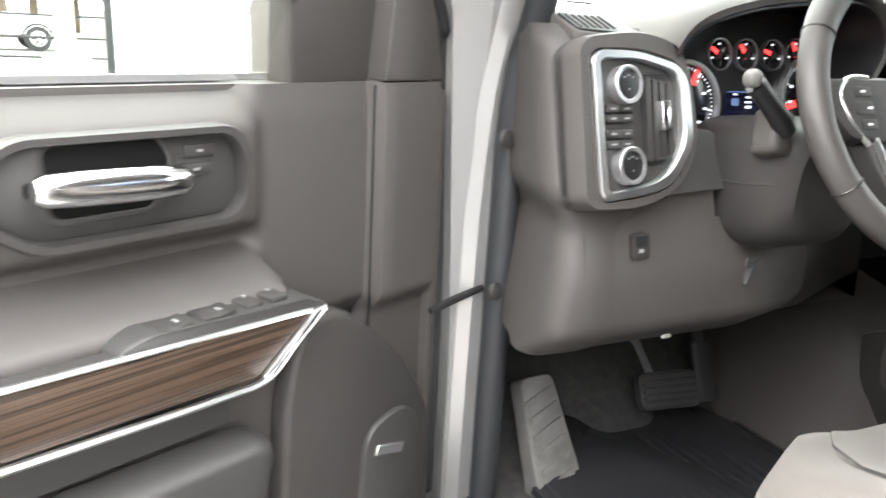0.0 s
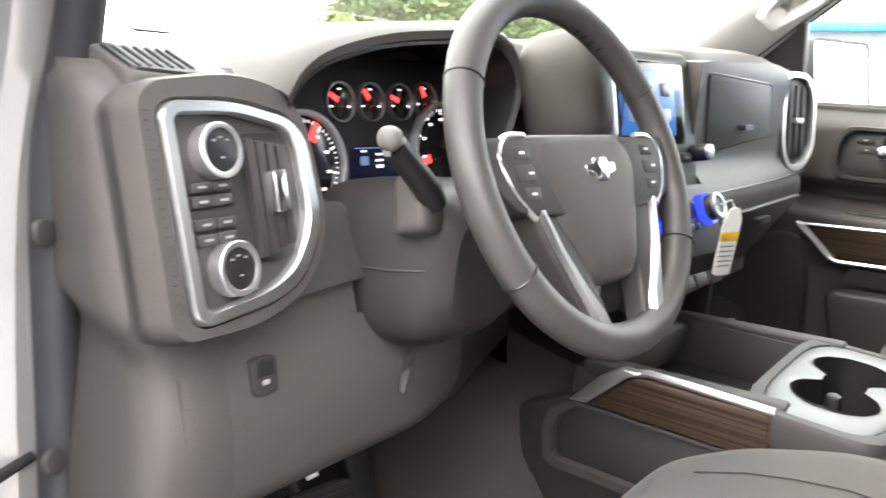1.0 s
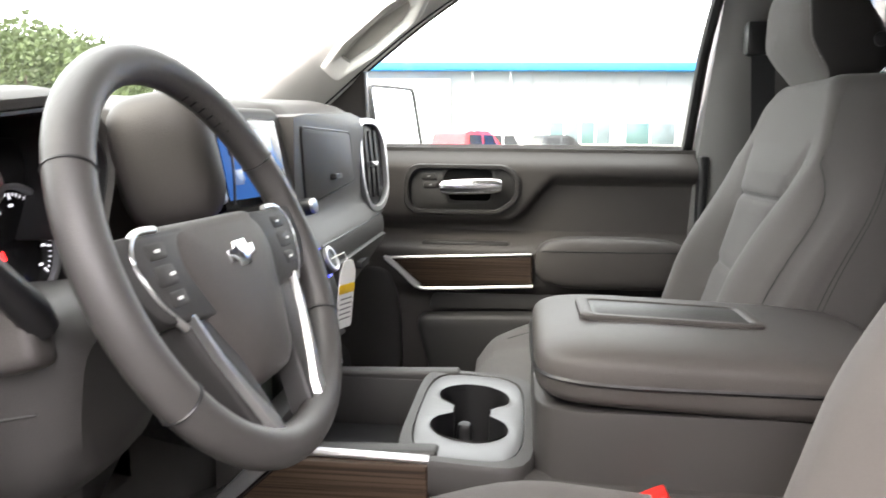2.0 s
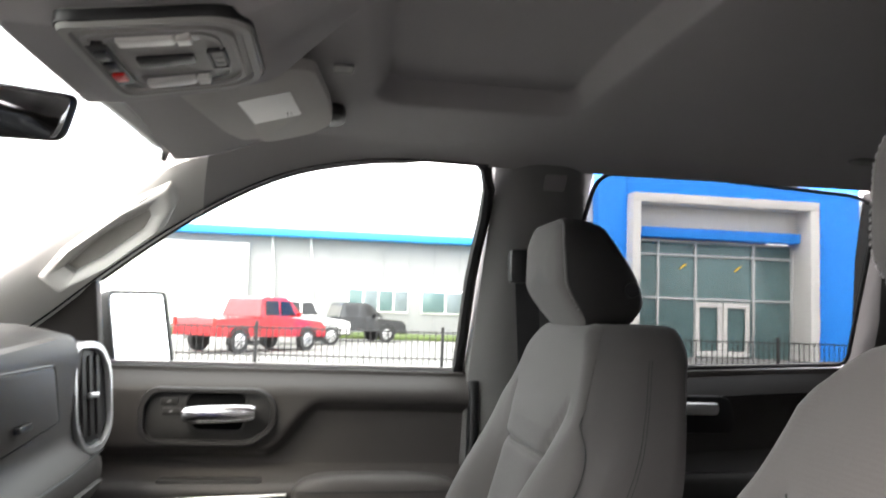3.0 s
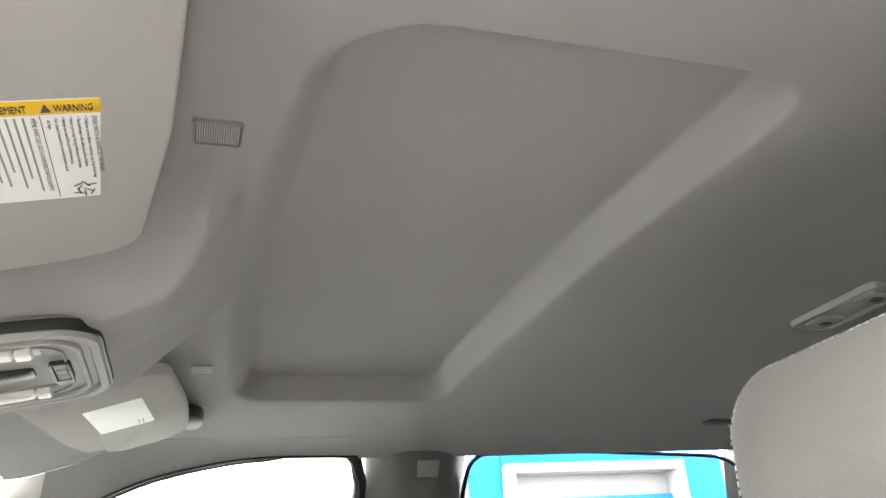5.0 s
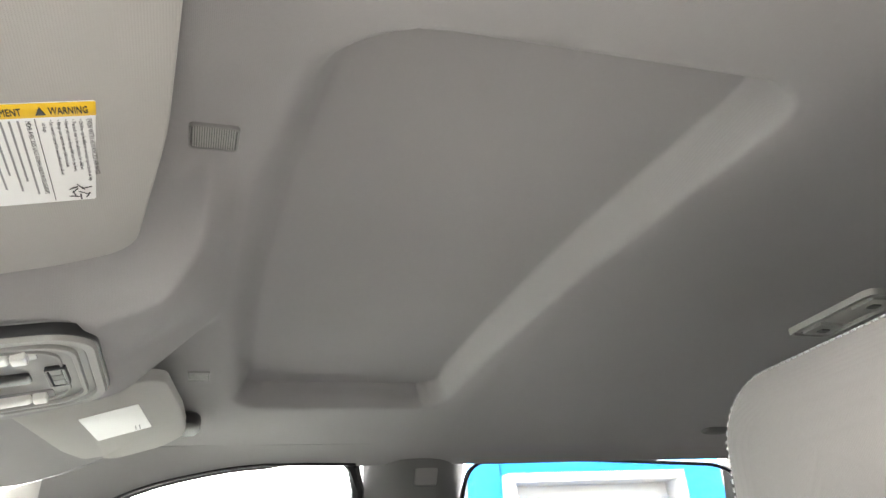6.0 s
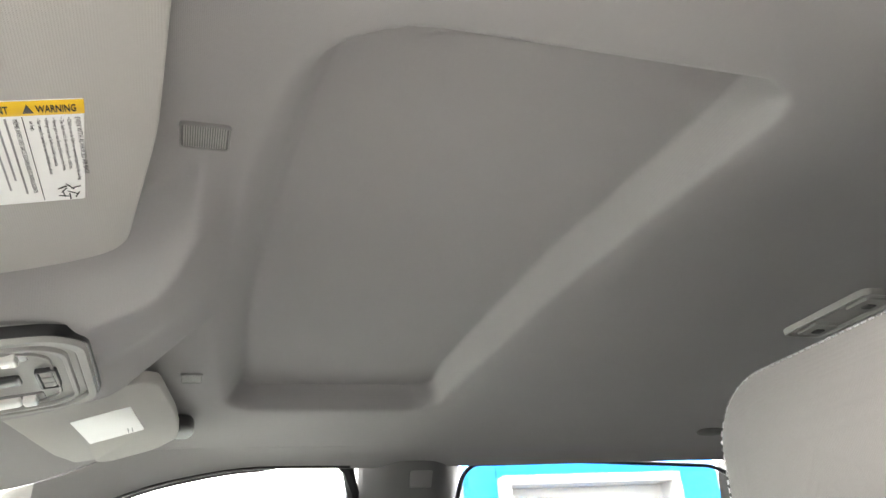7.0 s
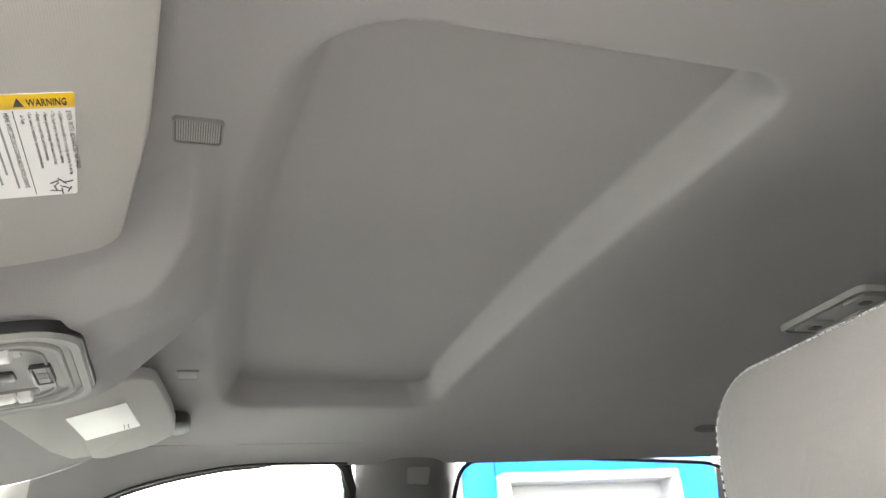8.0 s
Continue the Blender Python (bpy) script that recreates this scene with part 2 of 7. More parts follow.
def smooth_path(pts, steps=6, closed=False):
    """Catmull-Rom points along pts."""
    P = [Vector(p) for p in pts]
    n, out = len(P), []
    for i in range(n if closed else n - 1):
        p0, p1 = (P[i - 1] if closed or i else P[0]), P[i]
        p2 = P[(i + 1) % n]
        p3 = P[(i + 2) % n] if closed or i + 2 < n else P[-1]
        for s in range(steps):
            t = s / steps
            out.append(0.5 * (2 * p1 + (p2 - p0) * t + (2 * p0 - 5 * p1 + 4 * p2 - p3) * t * t + (3 * p1 - p0 - 3 * p2 + p3) * t ** 3))
    if not closed:
        out.append(P[-1])
    return out


def round_poly(pts, r, seg=5):
    """A 2D outline with its corners rounded by r (one radius, or one a corner)."""
    n, out = len(pts), []
    rs = r if isinstance(r, (list, tuple)) else [r] * n
    for i in range(n):
        p, a, b = Vector(pts[i]), Vector(pts[i - 1]), Vector(pts[(i + 1) % n])
        da, db = (a - p), (b - p)
        k = min(rs[i], da.length * 0.49, db.length * 0.49)
        s, e = p + da.normalized() * k, p + db.normalized() * k
        for j in range(seg + 1):
            t = j / seg
            out.append((1 - t) ** 2 * s + 2 * t * (1 - t) * p + t * t * e)
    return out


def prism(outline, place, depth, bevel=0.002, seg=2):
    """A plate: the 2D outline set in space by place(u, v, w), w from 0 to depth, with its front rim rounded."""
    rows, o = [], [Vector(p) for p in outline]
    c = sum(o, Vector((0, 0))) / len(o)
    def inset(k):
        return [p + (c - p).normalized() * k for p in o]
    rows.append([place(p.x, p.y, 0) for p in o])
    for i in range(seg + 1):
        a = math.pi / 2 * i / seg
        rows.append([place(p.x, p.y, depth - bevel + bevel * math.sin(a)) for p in inset(bevel * (1 - math.cos(a)))])
    return loft(rows, True, True)


def frame_ring(outer, inner, place, depth, bevel=0.0015):
    """A flat ring between two outlines with as many points each."""
    rows = [[place(p.x, p.y, 0) for p in outer], [place(p.x, p.y, depth - bevel) for p in outer],
            [place(p.x + (q.x - p.x) * 0.15, p.y + (q.y - p.y) * 0.15, depth) for p, q in zip(outer, inner)],
            [place(p.x + (q.x - p.x) * 0.85, p.y + (q.y - p.y) * 0.85, depth) for p, q in zip(outer, inner)],
            [place(q.x, q.y, depth - bevel) for q in inner], [place(q.x, q.y, 0) for q in inner]]
    rows.append(rows[0])
    bm = loft(rows, True)
    bmesh.ops.remove_doubles(bm, verts=bm.verts, dist=1e-6)
    return bm


def pillow(c, s, p=(2.6, 2.6), nu=28, nv=16, shape=None, rot=None):
    """A rounded cushion: a superellipsoid of size s; shape(v) may bend each unit point."""
    bm = bmesh.new()
    rows = []
    def pw(x, e):
        return math.copysign(abs(x) ** e, x)
    for i in range(nv + 1):
        a = -math.pi / 2 + math.pi * i / nv
        row = []
        for j in range(nu):
            b = 2 * math.pi * j / nu
            v = Vector((pw(math.cos(a), 2 / p[1]) * pw(math.cos(b), 2 / p[0]), pw(math.cos(a), 2 / p[1]) * pw(math.sin(b), 2 / p[0]), pw(math.sin(a), 2 / p[1])))
            v = Vector((v.x * s[0] / 2, v.y * s[1] / 2, v.z * s[2] / 2))
            if shape:
                v = shape(v)
            if rot:
                v = rot @ v
            row.append(v + Vector(c))
        rows.append(row)
    loft(rows, True, False, bm)
    bmesh.ops.remove_doubles(bm, verts=bm.verts, dist=1e-5)
    return bm


def join(*bms):
    out = bmesh.new()
    for b in bms:
        me = bpy.data.meshes.new("tmp")
        b.to_mesh(me)
        b.free()
        out.from_mesh(me)
        bpy.data.meshes.remove(me)
    return out


def disc(c, n, r, depth, bevel=0.001, seg=24):
    """A short round plate standing out from c along n."""
    a, b = ring_frame(Vector(n))
    n = Vector(n).normalized()
    return prism([Vector((r * math.cos(2 * math.pi * i / seg), r * math.sin(2 * math.pi * i / seg))) for i in range(seg)],
                 lambda u, v, w: Vector(c) + a * u + b * v + n * w, depth, bevel)


def smoothstep(a, b, x):
    t = min(1.0, max(0.0, (x - a) / (b - a)))
    return t * t * (3 - 2 * t)


def lerp_curve(pts, x):
    """Piecewise linear value of sorted (x, value) pairs."""
    if x <= pts[0][0]:
        return pts[0][1]
    for (a, u), (b, v) in zip(pts, pts[1:]):
        if x <= b:
            return u + (v - u) * (x - a) / (b - a)
    return pts[-1][1]


def lettering(name, body, size, m, material, parent, align='LEFT', extrude=0.0002):
    """Text in Blender's own font, laid by the matrix m, turned into a mesh."""
    cu = bpy.data.curves.new(name, 'FONT')
    cu.body, cu.size, cu.align_x, cu.extrude = body, size, align, extrude
    cu.resolution_u = 2
    tmp = bpy.data.objects.new(name, cu)
    scene.collection.objects.link(tmp)
    bpy.context.view_layer.update()
    me = bpy.data.meshes.new_from_object(tmp.evaluated_get(bpy.context.evaluated_depsgraph_get()))
    bpy.data.objects.remove(tmp)
    bpy.data.curves.remove(cu)
    me.transform(m)
    me.name = name
    me.materials.clear()
    me.materials.append(material)
    ob = new(name, me)
    ob.parent = parent
    if parent.type == 'EMPTY':
        ob.matrix_parent_inverse = parent.matrix_basis.inverted()
    return ob

# ---- the pickup's cab: x to the passenger's side, y to the bonnet, z up from the ground ----
ROOF_Z = 1.915

def console_floor(y):
    """Height of the roof console's flat underside, which drops towards the windshield."""
    return 1.842 - 0.17 * (min(y, 0.20) - 0.07)

def headliner_z(x, y):
    """Underside of the roof lining: crowned, with a raised panel and the housing of the roof console."""
    base = ROOF_Z - 0.06 * smoothstep(0.02, 0.26, y) - 0.02 * smoothstep(-0.9, -1.6, y)
    z = base - 0.020 * (abs(x) / 0.60) ** 4
    # raised panel: its front edge bows towards the windshield in a long soft wall, the other walls are steep
    bow = -0.043 - 0.026 * (x / 0.37) ** 2
    back = -0.402 - 0.020 * smoothstep(0.0, -0.42, x)
    mid, half = (bow + back) / 2, (bow - back) / 2
    rc = 0.075 if y > mid and x < 0 else 0.05
    qx, qy = abs(x + 0.006) - (0.426 - rc), abs(y - mid) - (half - rc)
    sd = math.hypot(max(qx, 0), max(qy, 0)) + min(max(qx, qy), 0) - rc
    run = 0.023 - 0.011 * smoothstep(0.30, 0.40, x) + 0.027 * smoothstep(-0.14, -0.06, y) * smoothstep(0.42, 0.36, x)
    z += 0.039 * (0.10 * smoothstep(-0.022, 0.02, -sd) + 0.90 * smoothstep(0.0, run, -sd) ** 0.95)
    # console housing: flat underside, a ramp up to the raised panel, and flanks that widen rearwards below a rounded crease
    ramp, cap = (0.68 + 0.62 * smoothstep(0.02, -0.12, x)) * (y + 0.046), base - console_floor(y)
    h = -math.log(math.exp(-ramp / 0.006) + math.exp(-cap / 0.006)) * 0.006
    if h > 0:
        crease = min(0.190, max(0.086, 0.088 + 0.68 * (0.077 - y)) + 0.045 * math.exp(min(2.0, (-0.024 - y) / 0.012)))
        flank = 0.085
        if x > 0:
            crease, flank = max(0.03, 0.114 + (0.3 if y > 0.043 else 0.9) * (y - 0.043)), 0.032
        prof = 0.0
        for d in (-0.003, -0.0015, 0.0, 0.0015, 0.003):
            t = min(1.0, max(0.0, (abs(x) + d - crease) / flank))
            prof += (1 - t) ** 1.1 / 5
        z -= h * prof
    return z

def grid_range(a, b, n):
    return [a + (b - a) * i / n for i in range(n + 1)]

ys = grid_range(0.25, 0.06, 14) + grid_range(0.056, -0.50, 150) + grid_range(-0.53, -1.62, 24)
xs = grid_range(-0.60, -0.325, 50) + grid_range(-0.322, 0.322, 230) + grid_range(0.325, 0.60, 50)
rows = [[(x, y + 0.02 * (1 - (x / 0.6) ** 2) * smoothstep(0.1, 0.25, y), headliner_z(x, y)) for x in xs] for y in ys]
bm = shell(rows, (0, 0, 0.03))
headliner = obj("ceiling", bm, M_HEADLINER, angle=60)
tagged(headliner, "grey cloth roof lining with a raised centre panel", "headliner", kind="structure")

def roof_z(x, y):
    return 1.985 - 0.03 * (abs(x) / 0.66) ** 2 - 0.045 * smoothstep(0.0, 0.3, y) - 0.02 * smoothstep(-1.0, -1.7, y)

rows = [[(x, y, roof_z(x, y)) for x in grid_range(-0.66, 0.66, 16)] for y in grid_range(0.27, -1.70, 20)]
cab_roof = obj("roof", shell(rows, (0, 0, 0.012)), M_BODY)
tagged(cab_roof, "silver painted steel cab roof", "roof", kind="structure")

# window outlines as (y, z) with x on the leaning glass plane
def glass_x(z):
    return 0.675 + (1.871 - z) * 0.596

FRONT_WIN = [(-0.312, 1.872), (-0.15, 1.8735), (-0.043, 1.862), (0.065, 1.837), (0.174, 1.789), (0.287, 1.722), (0.417, 1.631)]
RAIL_IN = [(0.60, -0.33, 1.895), (0.60, -0.15, 1.895), (0.60, -0.043, 1.894), (0.602, 0.065, 1.888), (0.61, 0.165, 1.86), (0.635, 0.245, 1.838), (0.67, 0.36, 1.775)]

RAIL_IN = [(x, y, headliner_z(0.598, y) - 0.0005 if y < 0.2 else z) for x, y, z in RAIL_IN]

def side_trim(s, name):
    """Cant rail and A-pillar cover on one side, s = 1 for the passenger's side."""
    win = [(glass_x(z), y, z) for y, z in FRONT_WIN] + [(0.835, 0.52, 1.545), (0.86, 0.64, 1.46)]
    ins = RAIL_IN + [(0.705, 0.52, 1.675), (0.735, 0.70, 1.55)]
    rows = []
    a, b = smooth_path(win, 5), smooth_path(ins, 5)
    for p, q in zip(a, b):
        row = []
        for i in range(9):
            t = i / 8
            v = q.lerp(p, t)
            v.x -= 0.030 * math.sin(math.pi * t) ** 0.8 * smoothstep(0.10, 0.36, v.y)
            v.z += 0.004 * math.sin(math.pi * t) * (1 - smoothstep(0.10, 0.3, v.y))
            row.append((s * v.x, v.y, v.z))
        rows.append(row)
    k = next(i for i, r in enumerate(rows) if r[4][1] > 0.20)
    lip = [Vector(r[7]).lerp(Vector(r[8]), 0.55) - Vector((0, 0, 0.0015)) for r in rows]
    tagged(obj("trim_window_seal", tube(lip, 0.0028, 6), M_BLACK), "black rubber seal line along the window opening", "seal", kind="structure")
    rail = obj("trim_cant_rail", shell(rows[:k + 1], (s * 0.02, 0.01, 0.035)), M_HEADLINER, angle=60)
    tagged(rail, "grey cloth covered rail above the front door", "roof rail", kind="structure")
    return obj(name, shell([[(x, y, z - 0.0015) for x, y, z in r] for r in rows[k:]], (s * 0.02, 0.01, 0.035)), M_PILLAR)

for s, nm, lab in ((1, "trim_passenger", "light grey plastic pillar cover beside the windshield"), (-1, "trim_driver", "light grey plastic pillar cover beside the open door")):
    tagged(side_trim(s, nm), lab, "pillar trim", kind="structure")

def upper_rail(s):
    """Cloth covered rail over the rear door and between the windows."""
    rows = []
    for y in [-0.329] + grid_range(-0.36, -1.62, 22):
        z0 = headliner_z(0.60, y)
        zt = 1.871 if y > -1.1 else 1.871 - 0.02 * smoothstep(-1.1, -1.4, y)
        rows.append([(s * (0.60 + 0.075 * t), y + (0.018 * t if y > -0.34 else 0), z0 + (zt - z0) * t + 0.004 * math.sin(math.pi * t)) for t in grid_range(0, 1, 8)])
    return obj("trim_rail", shell(rows, (s * 0.03, 0, 0.04)), M_HEADLINER)

for s in (1, -1):
    tagged(upper_rail(s), "grey cloth covered roof rail above the rear door", "roof rail", kind="structure")

def b_pillar(s):
    """Cover between the doors: narrow head, wide foot, with a rounded face."""
    rows = []
    prof = [(1.885, 0.655, -0.335, -0.535), (1.80, 0.69, -0.335, -0.53), (1.60, 0.775, -0.330, -0.545), (1.46, 0.825, -0.325, -0.56), (1.40, 0.835, -0.32, -0.58), (1.0, 0.84, -0.30, -0.62), (0.66, 0.84, -0.28, -0.64)]
    for z, x, y0, y1 in prof:
        row = []
        for t in grid_range(0, 1, 10):
            d = 0.045 * (abs(2 * t - 1) ** 3)
            row.append((s * (x + d), y0 + (y1 - y0) * t, z))
        row += [(s * (x + 0.11), y1, z), (s * (x + 0.11), y0, z)]
        rows.append(row)
    return obj("pillar_cover", loft(rows, True, True), M_POST_TRIM)

def c_pillar(s):
    rows = []
    for z, x in ((1.885, 0.655), (1.75, 0.71), (1.6, 0.775), (1.46, 0.83), (0.70, 0.84)):
        y0 = -1.185 - 0.07 * smoothstep(1.88, 1.5, z)
        rows.append([(s * (x + 0.03), y0, z), (s * x, y0 - 0.03, z), (s * (x - 0.02), -1.45, z), (s * (x - 0.10), -1.58, z), (s * (x + 0.08), -1.66, z), (s * (x + 0.12), y0, z)])
    return obj("pillar_rear", loft(rows, True, True), M_PLASTIC)

for s, w in ((1, "passenger"), (-1, "driver")):
    tagged(b_pillar(s), "plastic pillar cover between the doors, its grey darkened for shade", "pillar trim", kind="structure")
    tagged(c_pillar(s), "charcoal plastic cover of the rear pillar", "pillar trim", kind="structure")

# back wall with its window
rows = []
outer = [Vector(p) for p in ((-0.70, 0.66), (0.70, 0.66), (0.70, 1.46), (0.60, 1.88), (-0.60, 1.88), (-0.70, 1.46))]
inner = [Vector(p) for p in ((-0.58, 1.42), (0.58, 1.42), (0.58, 1.45), (0.52, 1.80), (-0.52, 1.80), (-0.58, 1.45))]
bm = frame_ring(outer, inner, lambda u, v, w: Vector((u, -1.64 + w, v)), 0.04)
tagged(obj("wall_back", bm, M_PLASTIC, False), "charcoal rear wall of the cab below the back window", "cab wall", kind="structure")
g = obj("window_back", rbox((0, -1.63, 1.61), (1.14, 0.006, 0.40), 0.002), M_PRIVACY)
tagged(g, "back window of the cab, darkened to keep light off the rear lining", "window", kind="structure")

# windshield
rows = []
for t in grid_range(0, 1, 10):
    row = []
    for u in grid_range(-1, 1, 16):
        wx = (0.62 + 0.11 * t) * u
        row.append((wx, 0.255 + 0.46 * t + (0.02 + 0.13 * t) * (1 - u * u), 1.862 - 0.335 * t - 0.01 * u * u + 0.02 * (1 - u * u)))
    rows.append(row)
g = obj("window_windshield", shell(rows, (0, 0.004, 0.004)), M_GLASS)
tagged(g, "clear curved windshield", "windshield", kind="structure")
hp_ = smooth_path([(sx * px, py, pz) for sx, px, py, pz in ((-1, 0.622, 0.272, 1.838), (-1, 0.56, 0.263, 1.862), (-1, 0.3, 0.277, 1.868), (1, 0, 0.281, 1.859), (1, 0.3, 0.277, 1.868), (1, 0.56, 0.263, 1.862), (1, 0.622, 0.272, 1.838))], 5)
bm = tube(hp_, [0.022 - 0.017 * smoothstep(0.54, 0.622, abs(p.x)) for p in hp_], 8)
tagged(obj("trim_header", bm, M_BLACK), "black rubber edge along the top of the windshield", "trim", kind="structure")

# floor, tunnel, firewall and sills
def floor_z(x, y):
    toe = smoothstep(0.62, 1.00, y) * 0.30
    tun = 0.10 * (1 - smoothstep(0.10, 0.22, abs(x - 0.05)))
    return 0.82 + toe + tun

rows = [[(x, y, floor_z(x, y)) for x in grid_range(-0.80, 0.80, 40)] for y in grid_range(1.06, -1.62, 60)]
tagged(obj("floor", shell(rows, (0, 0, -0.03)), M_CARPET), "charcoal carpet on the cab floor", "floor", kind="structure")
tagged(obj("wall_firewall", rbox((0, 1.10, 0.98), (1.50, 0.06, 0.70), 0.01), M_CARPET), "charcoal carpeted bulkhead behind the pedals", "bulkhead", kind="structure")
for s, w in ((1, "passenger"), (-1, "driver")):
    tagged(obj("trim_sill", rbox((s * 0.82, -0.35, 0.66), (0.10, 2.2, 0.07), 0.015), M_PLASTIC), "charcoal plastic door sill cover", "sill", kind="structure")
    rows = []
    for z, x0, x1 in ((0.62, 0.70, 0.98), (1.05, 0.70, 0.97), (1.46, 0.72, 0.93), (1.53, 0.74, 0.90)):
        step = (x0 + 0.030, 0.612, x0 + 0.036, 0.700) if s < 0 else (x1 - 0.09, 0.61, x1 - 0.06, 0.66)
        rows.append([(s * (x0 - 0.03), 0.66, z), (s * (x0 - 0.02), 0.602, z), (s * step[0], step[1], z), (s * step[2], step[3], z), (s * x1, 0.72, z), (s * x1, 1.10, z), (s * x0, 1.10, z)])
    side = obj("pillar_body_front", loft(rows, True, True), M_BODY)
    top_ = [(s * 0.655, 0.36, 1.76), (s * 0.63, 0.20, 1.86)] if s < 0 else []
    seal = tube(smooth_path([(s * 0.684, 0.58, 0.66), (s * 0.680, 0.585, 1.10), (s * 0.676, 0.585, 1.36), (s * 0.664, 0.565, 1.47), (s * 0.672, 0.50, 1.60)][:5 if s < 0 else 3] + top_, 5), 0.018, 10)
    so = obj("trim_door_seal", seal, M_SEAL)
    tagged(so, "black rubber door seal along the body", "door seal", kind="structure")
    for pz in (1.322, 1.135):
        part("plug", disc((s * 0.6965, 0.566, pz), (-s * 0.35, -0.94, 0.1), 0.011, 0.006, 0.002), M_PLASTIC_LO, so, "round dark plug")
    tagged(side, "silver painted body beside the front door hinges", "body pillar", kind="structure")

rows = []
for x, y, z in smooth_path([(-0.690, 0.592, 0.62), (-0.686, 0.592, 1.10), (-0.677, 0.590, 1.34), (-0.664, 0.572, 1.47), (-0.672, 0.507, 1.60), (-0.657, 0.37, 1.76), (-0.632, 0.21, 1.87)], 5):
    rows.append([(x - 0.006, y + 0.012, z), (x - 0.022, y + 0.008, z), (x - 0.038, y + 0.016, z), (x - 0.044, y + 0.06, z), (x - 0.040, y + 0.10, z + 0.03), (x - 0.004, y + 0.09, z + 0.03)])
tagged(obj("pillar_windshield_driver", loft(rows, True, True), M_BODY), "silver painted windshield pillar beside the open door", "body pillar", kind="structure")
cs = thing("check_strap", (-0.75, 0.585, 1.115), "black steel door check strap between door and body", "door strap")
part("strap", tube([(-0.695, 0.60, 1.128), (-0.735, 0.592, 1.120), (-0.775, 0.580, 1.112)], [0.0045, 0.0055, 0.0045], 8), M_BLACK, cs)

# unseen dark wall, added to cut the light through the open driver's door
M_BLOCK = mat("added_wall_grey", (0.09, 0.09, 0.087), 0.9, var=0.15, scale=1.5, grain=0.5, grain_scale=80)
tagged(obj("light_block_wall", rbox((-3.3, -3.0, 1.3), (0.2, 9.0, 2.6), 0.02), M_BLOCK), "unseen dark grey wall added to cut light from the driver's side", "wall", kind="structure")

# bonnet and fenders seen through the glass
rows = []
for y in grid_range(0.98, 2.25, 10):
    rows.append([(x, y, 1.36 - 0.05 * smoothstep(1.4, 2.3, y) - 0.05 * (abs(x) / 0.95) ** 4 + 0.03 * smoothstep(0.25, 0.45, abs(x)) * (1 - smoothstep(0.7, 0.95, abs(x)))) for x in grid_range(-0.95, 0.95, 24)])
tagged(obj("bonnet", shell(rows, (0, 0, -0.03)), M_BODY), "silver painted bonnet of the pickup", "bonnet", kind="structure")
tagged(obj("cowl", rbox((0, 0.98, 1.30), (1.6, 0.24, 0.10), 0.02), M_BLACK), "black plastic cowl below the windshield", "cowl", kind="structure")
tagged(obj("wall_fender", rbox((0.97, 1.6, 1.02), (0.06, 1.3, 0.6), 0.03), M_BODY), "silver front fender of the pickup", "fender", kind="structure")
tagged(obj("wall_fender_driver", rbox((-0.97, 1.75, 1.02), (0.06, 1.1, 0.6), 0.03), M_BODY), "silver front fender of the pickup", "fender", kind="structure")

# ---- doors ----
def side_place(s, x0=0.825):
    """Maps door (y, z) and depth into the cab onto a side; s = 1 passenger."""
    return lambda u, v, w: Vector((s * (x0 - w), u, v))

def lower_skin(y, z, swung=False):
    """Depth of the inner door skin into the cab, from x = 0.93 outwards at the belt to the armrest bulge."""
    fore = smoothstep(0.345, 0.375, y) if swung else 0.0
    d = 0.078 - 0.048 * smoothstep(1.415, 1.47, z) * (1 - 0.9 * fore) + 0.050 * smoothstep(1.27, 1.235, z) * (1 - fore)
    # hollow below the upper pad, whose lower edge dips under the inside handle
    edge = 1.400 - 0.098 * smoothstep(-0.02, 0.095, y)
    d -= 0.034 * smoothstep(edge + 0.006, edge - 0.022, z) * smoothstep(1.235, 1.275, z) * (1 - fore)
    # the panel before the handle lies lower than the pad
    d -= 0.020 * fore - (0.024 * smoothstep(0.537, 0.550, y) if swung else 0.0)
    # storage pocket below
    d -= 0.02 * smoothstep(1.16, 1.12, z)
    return d

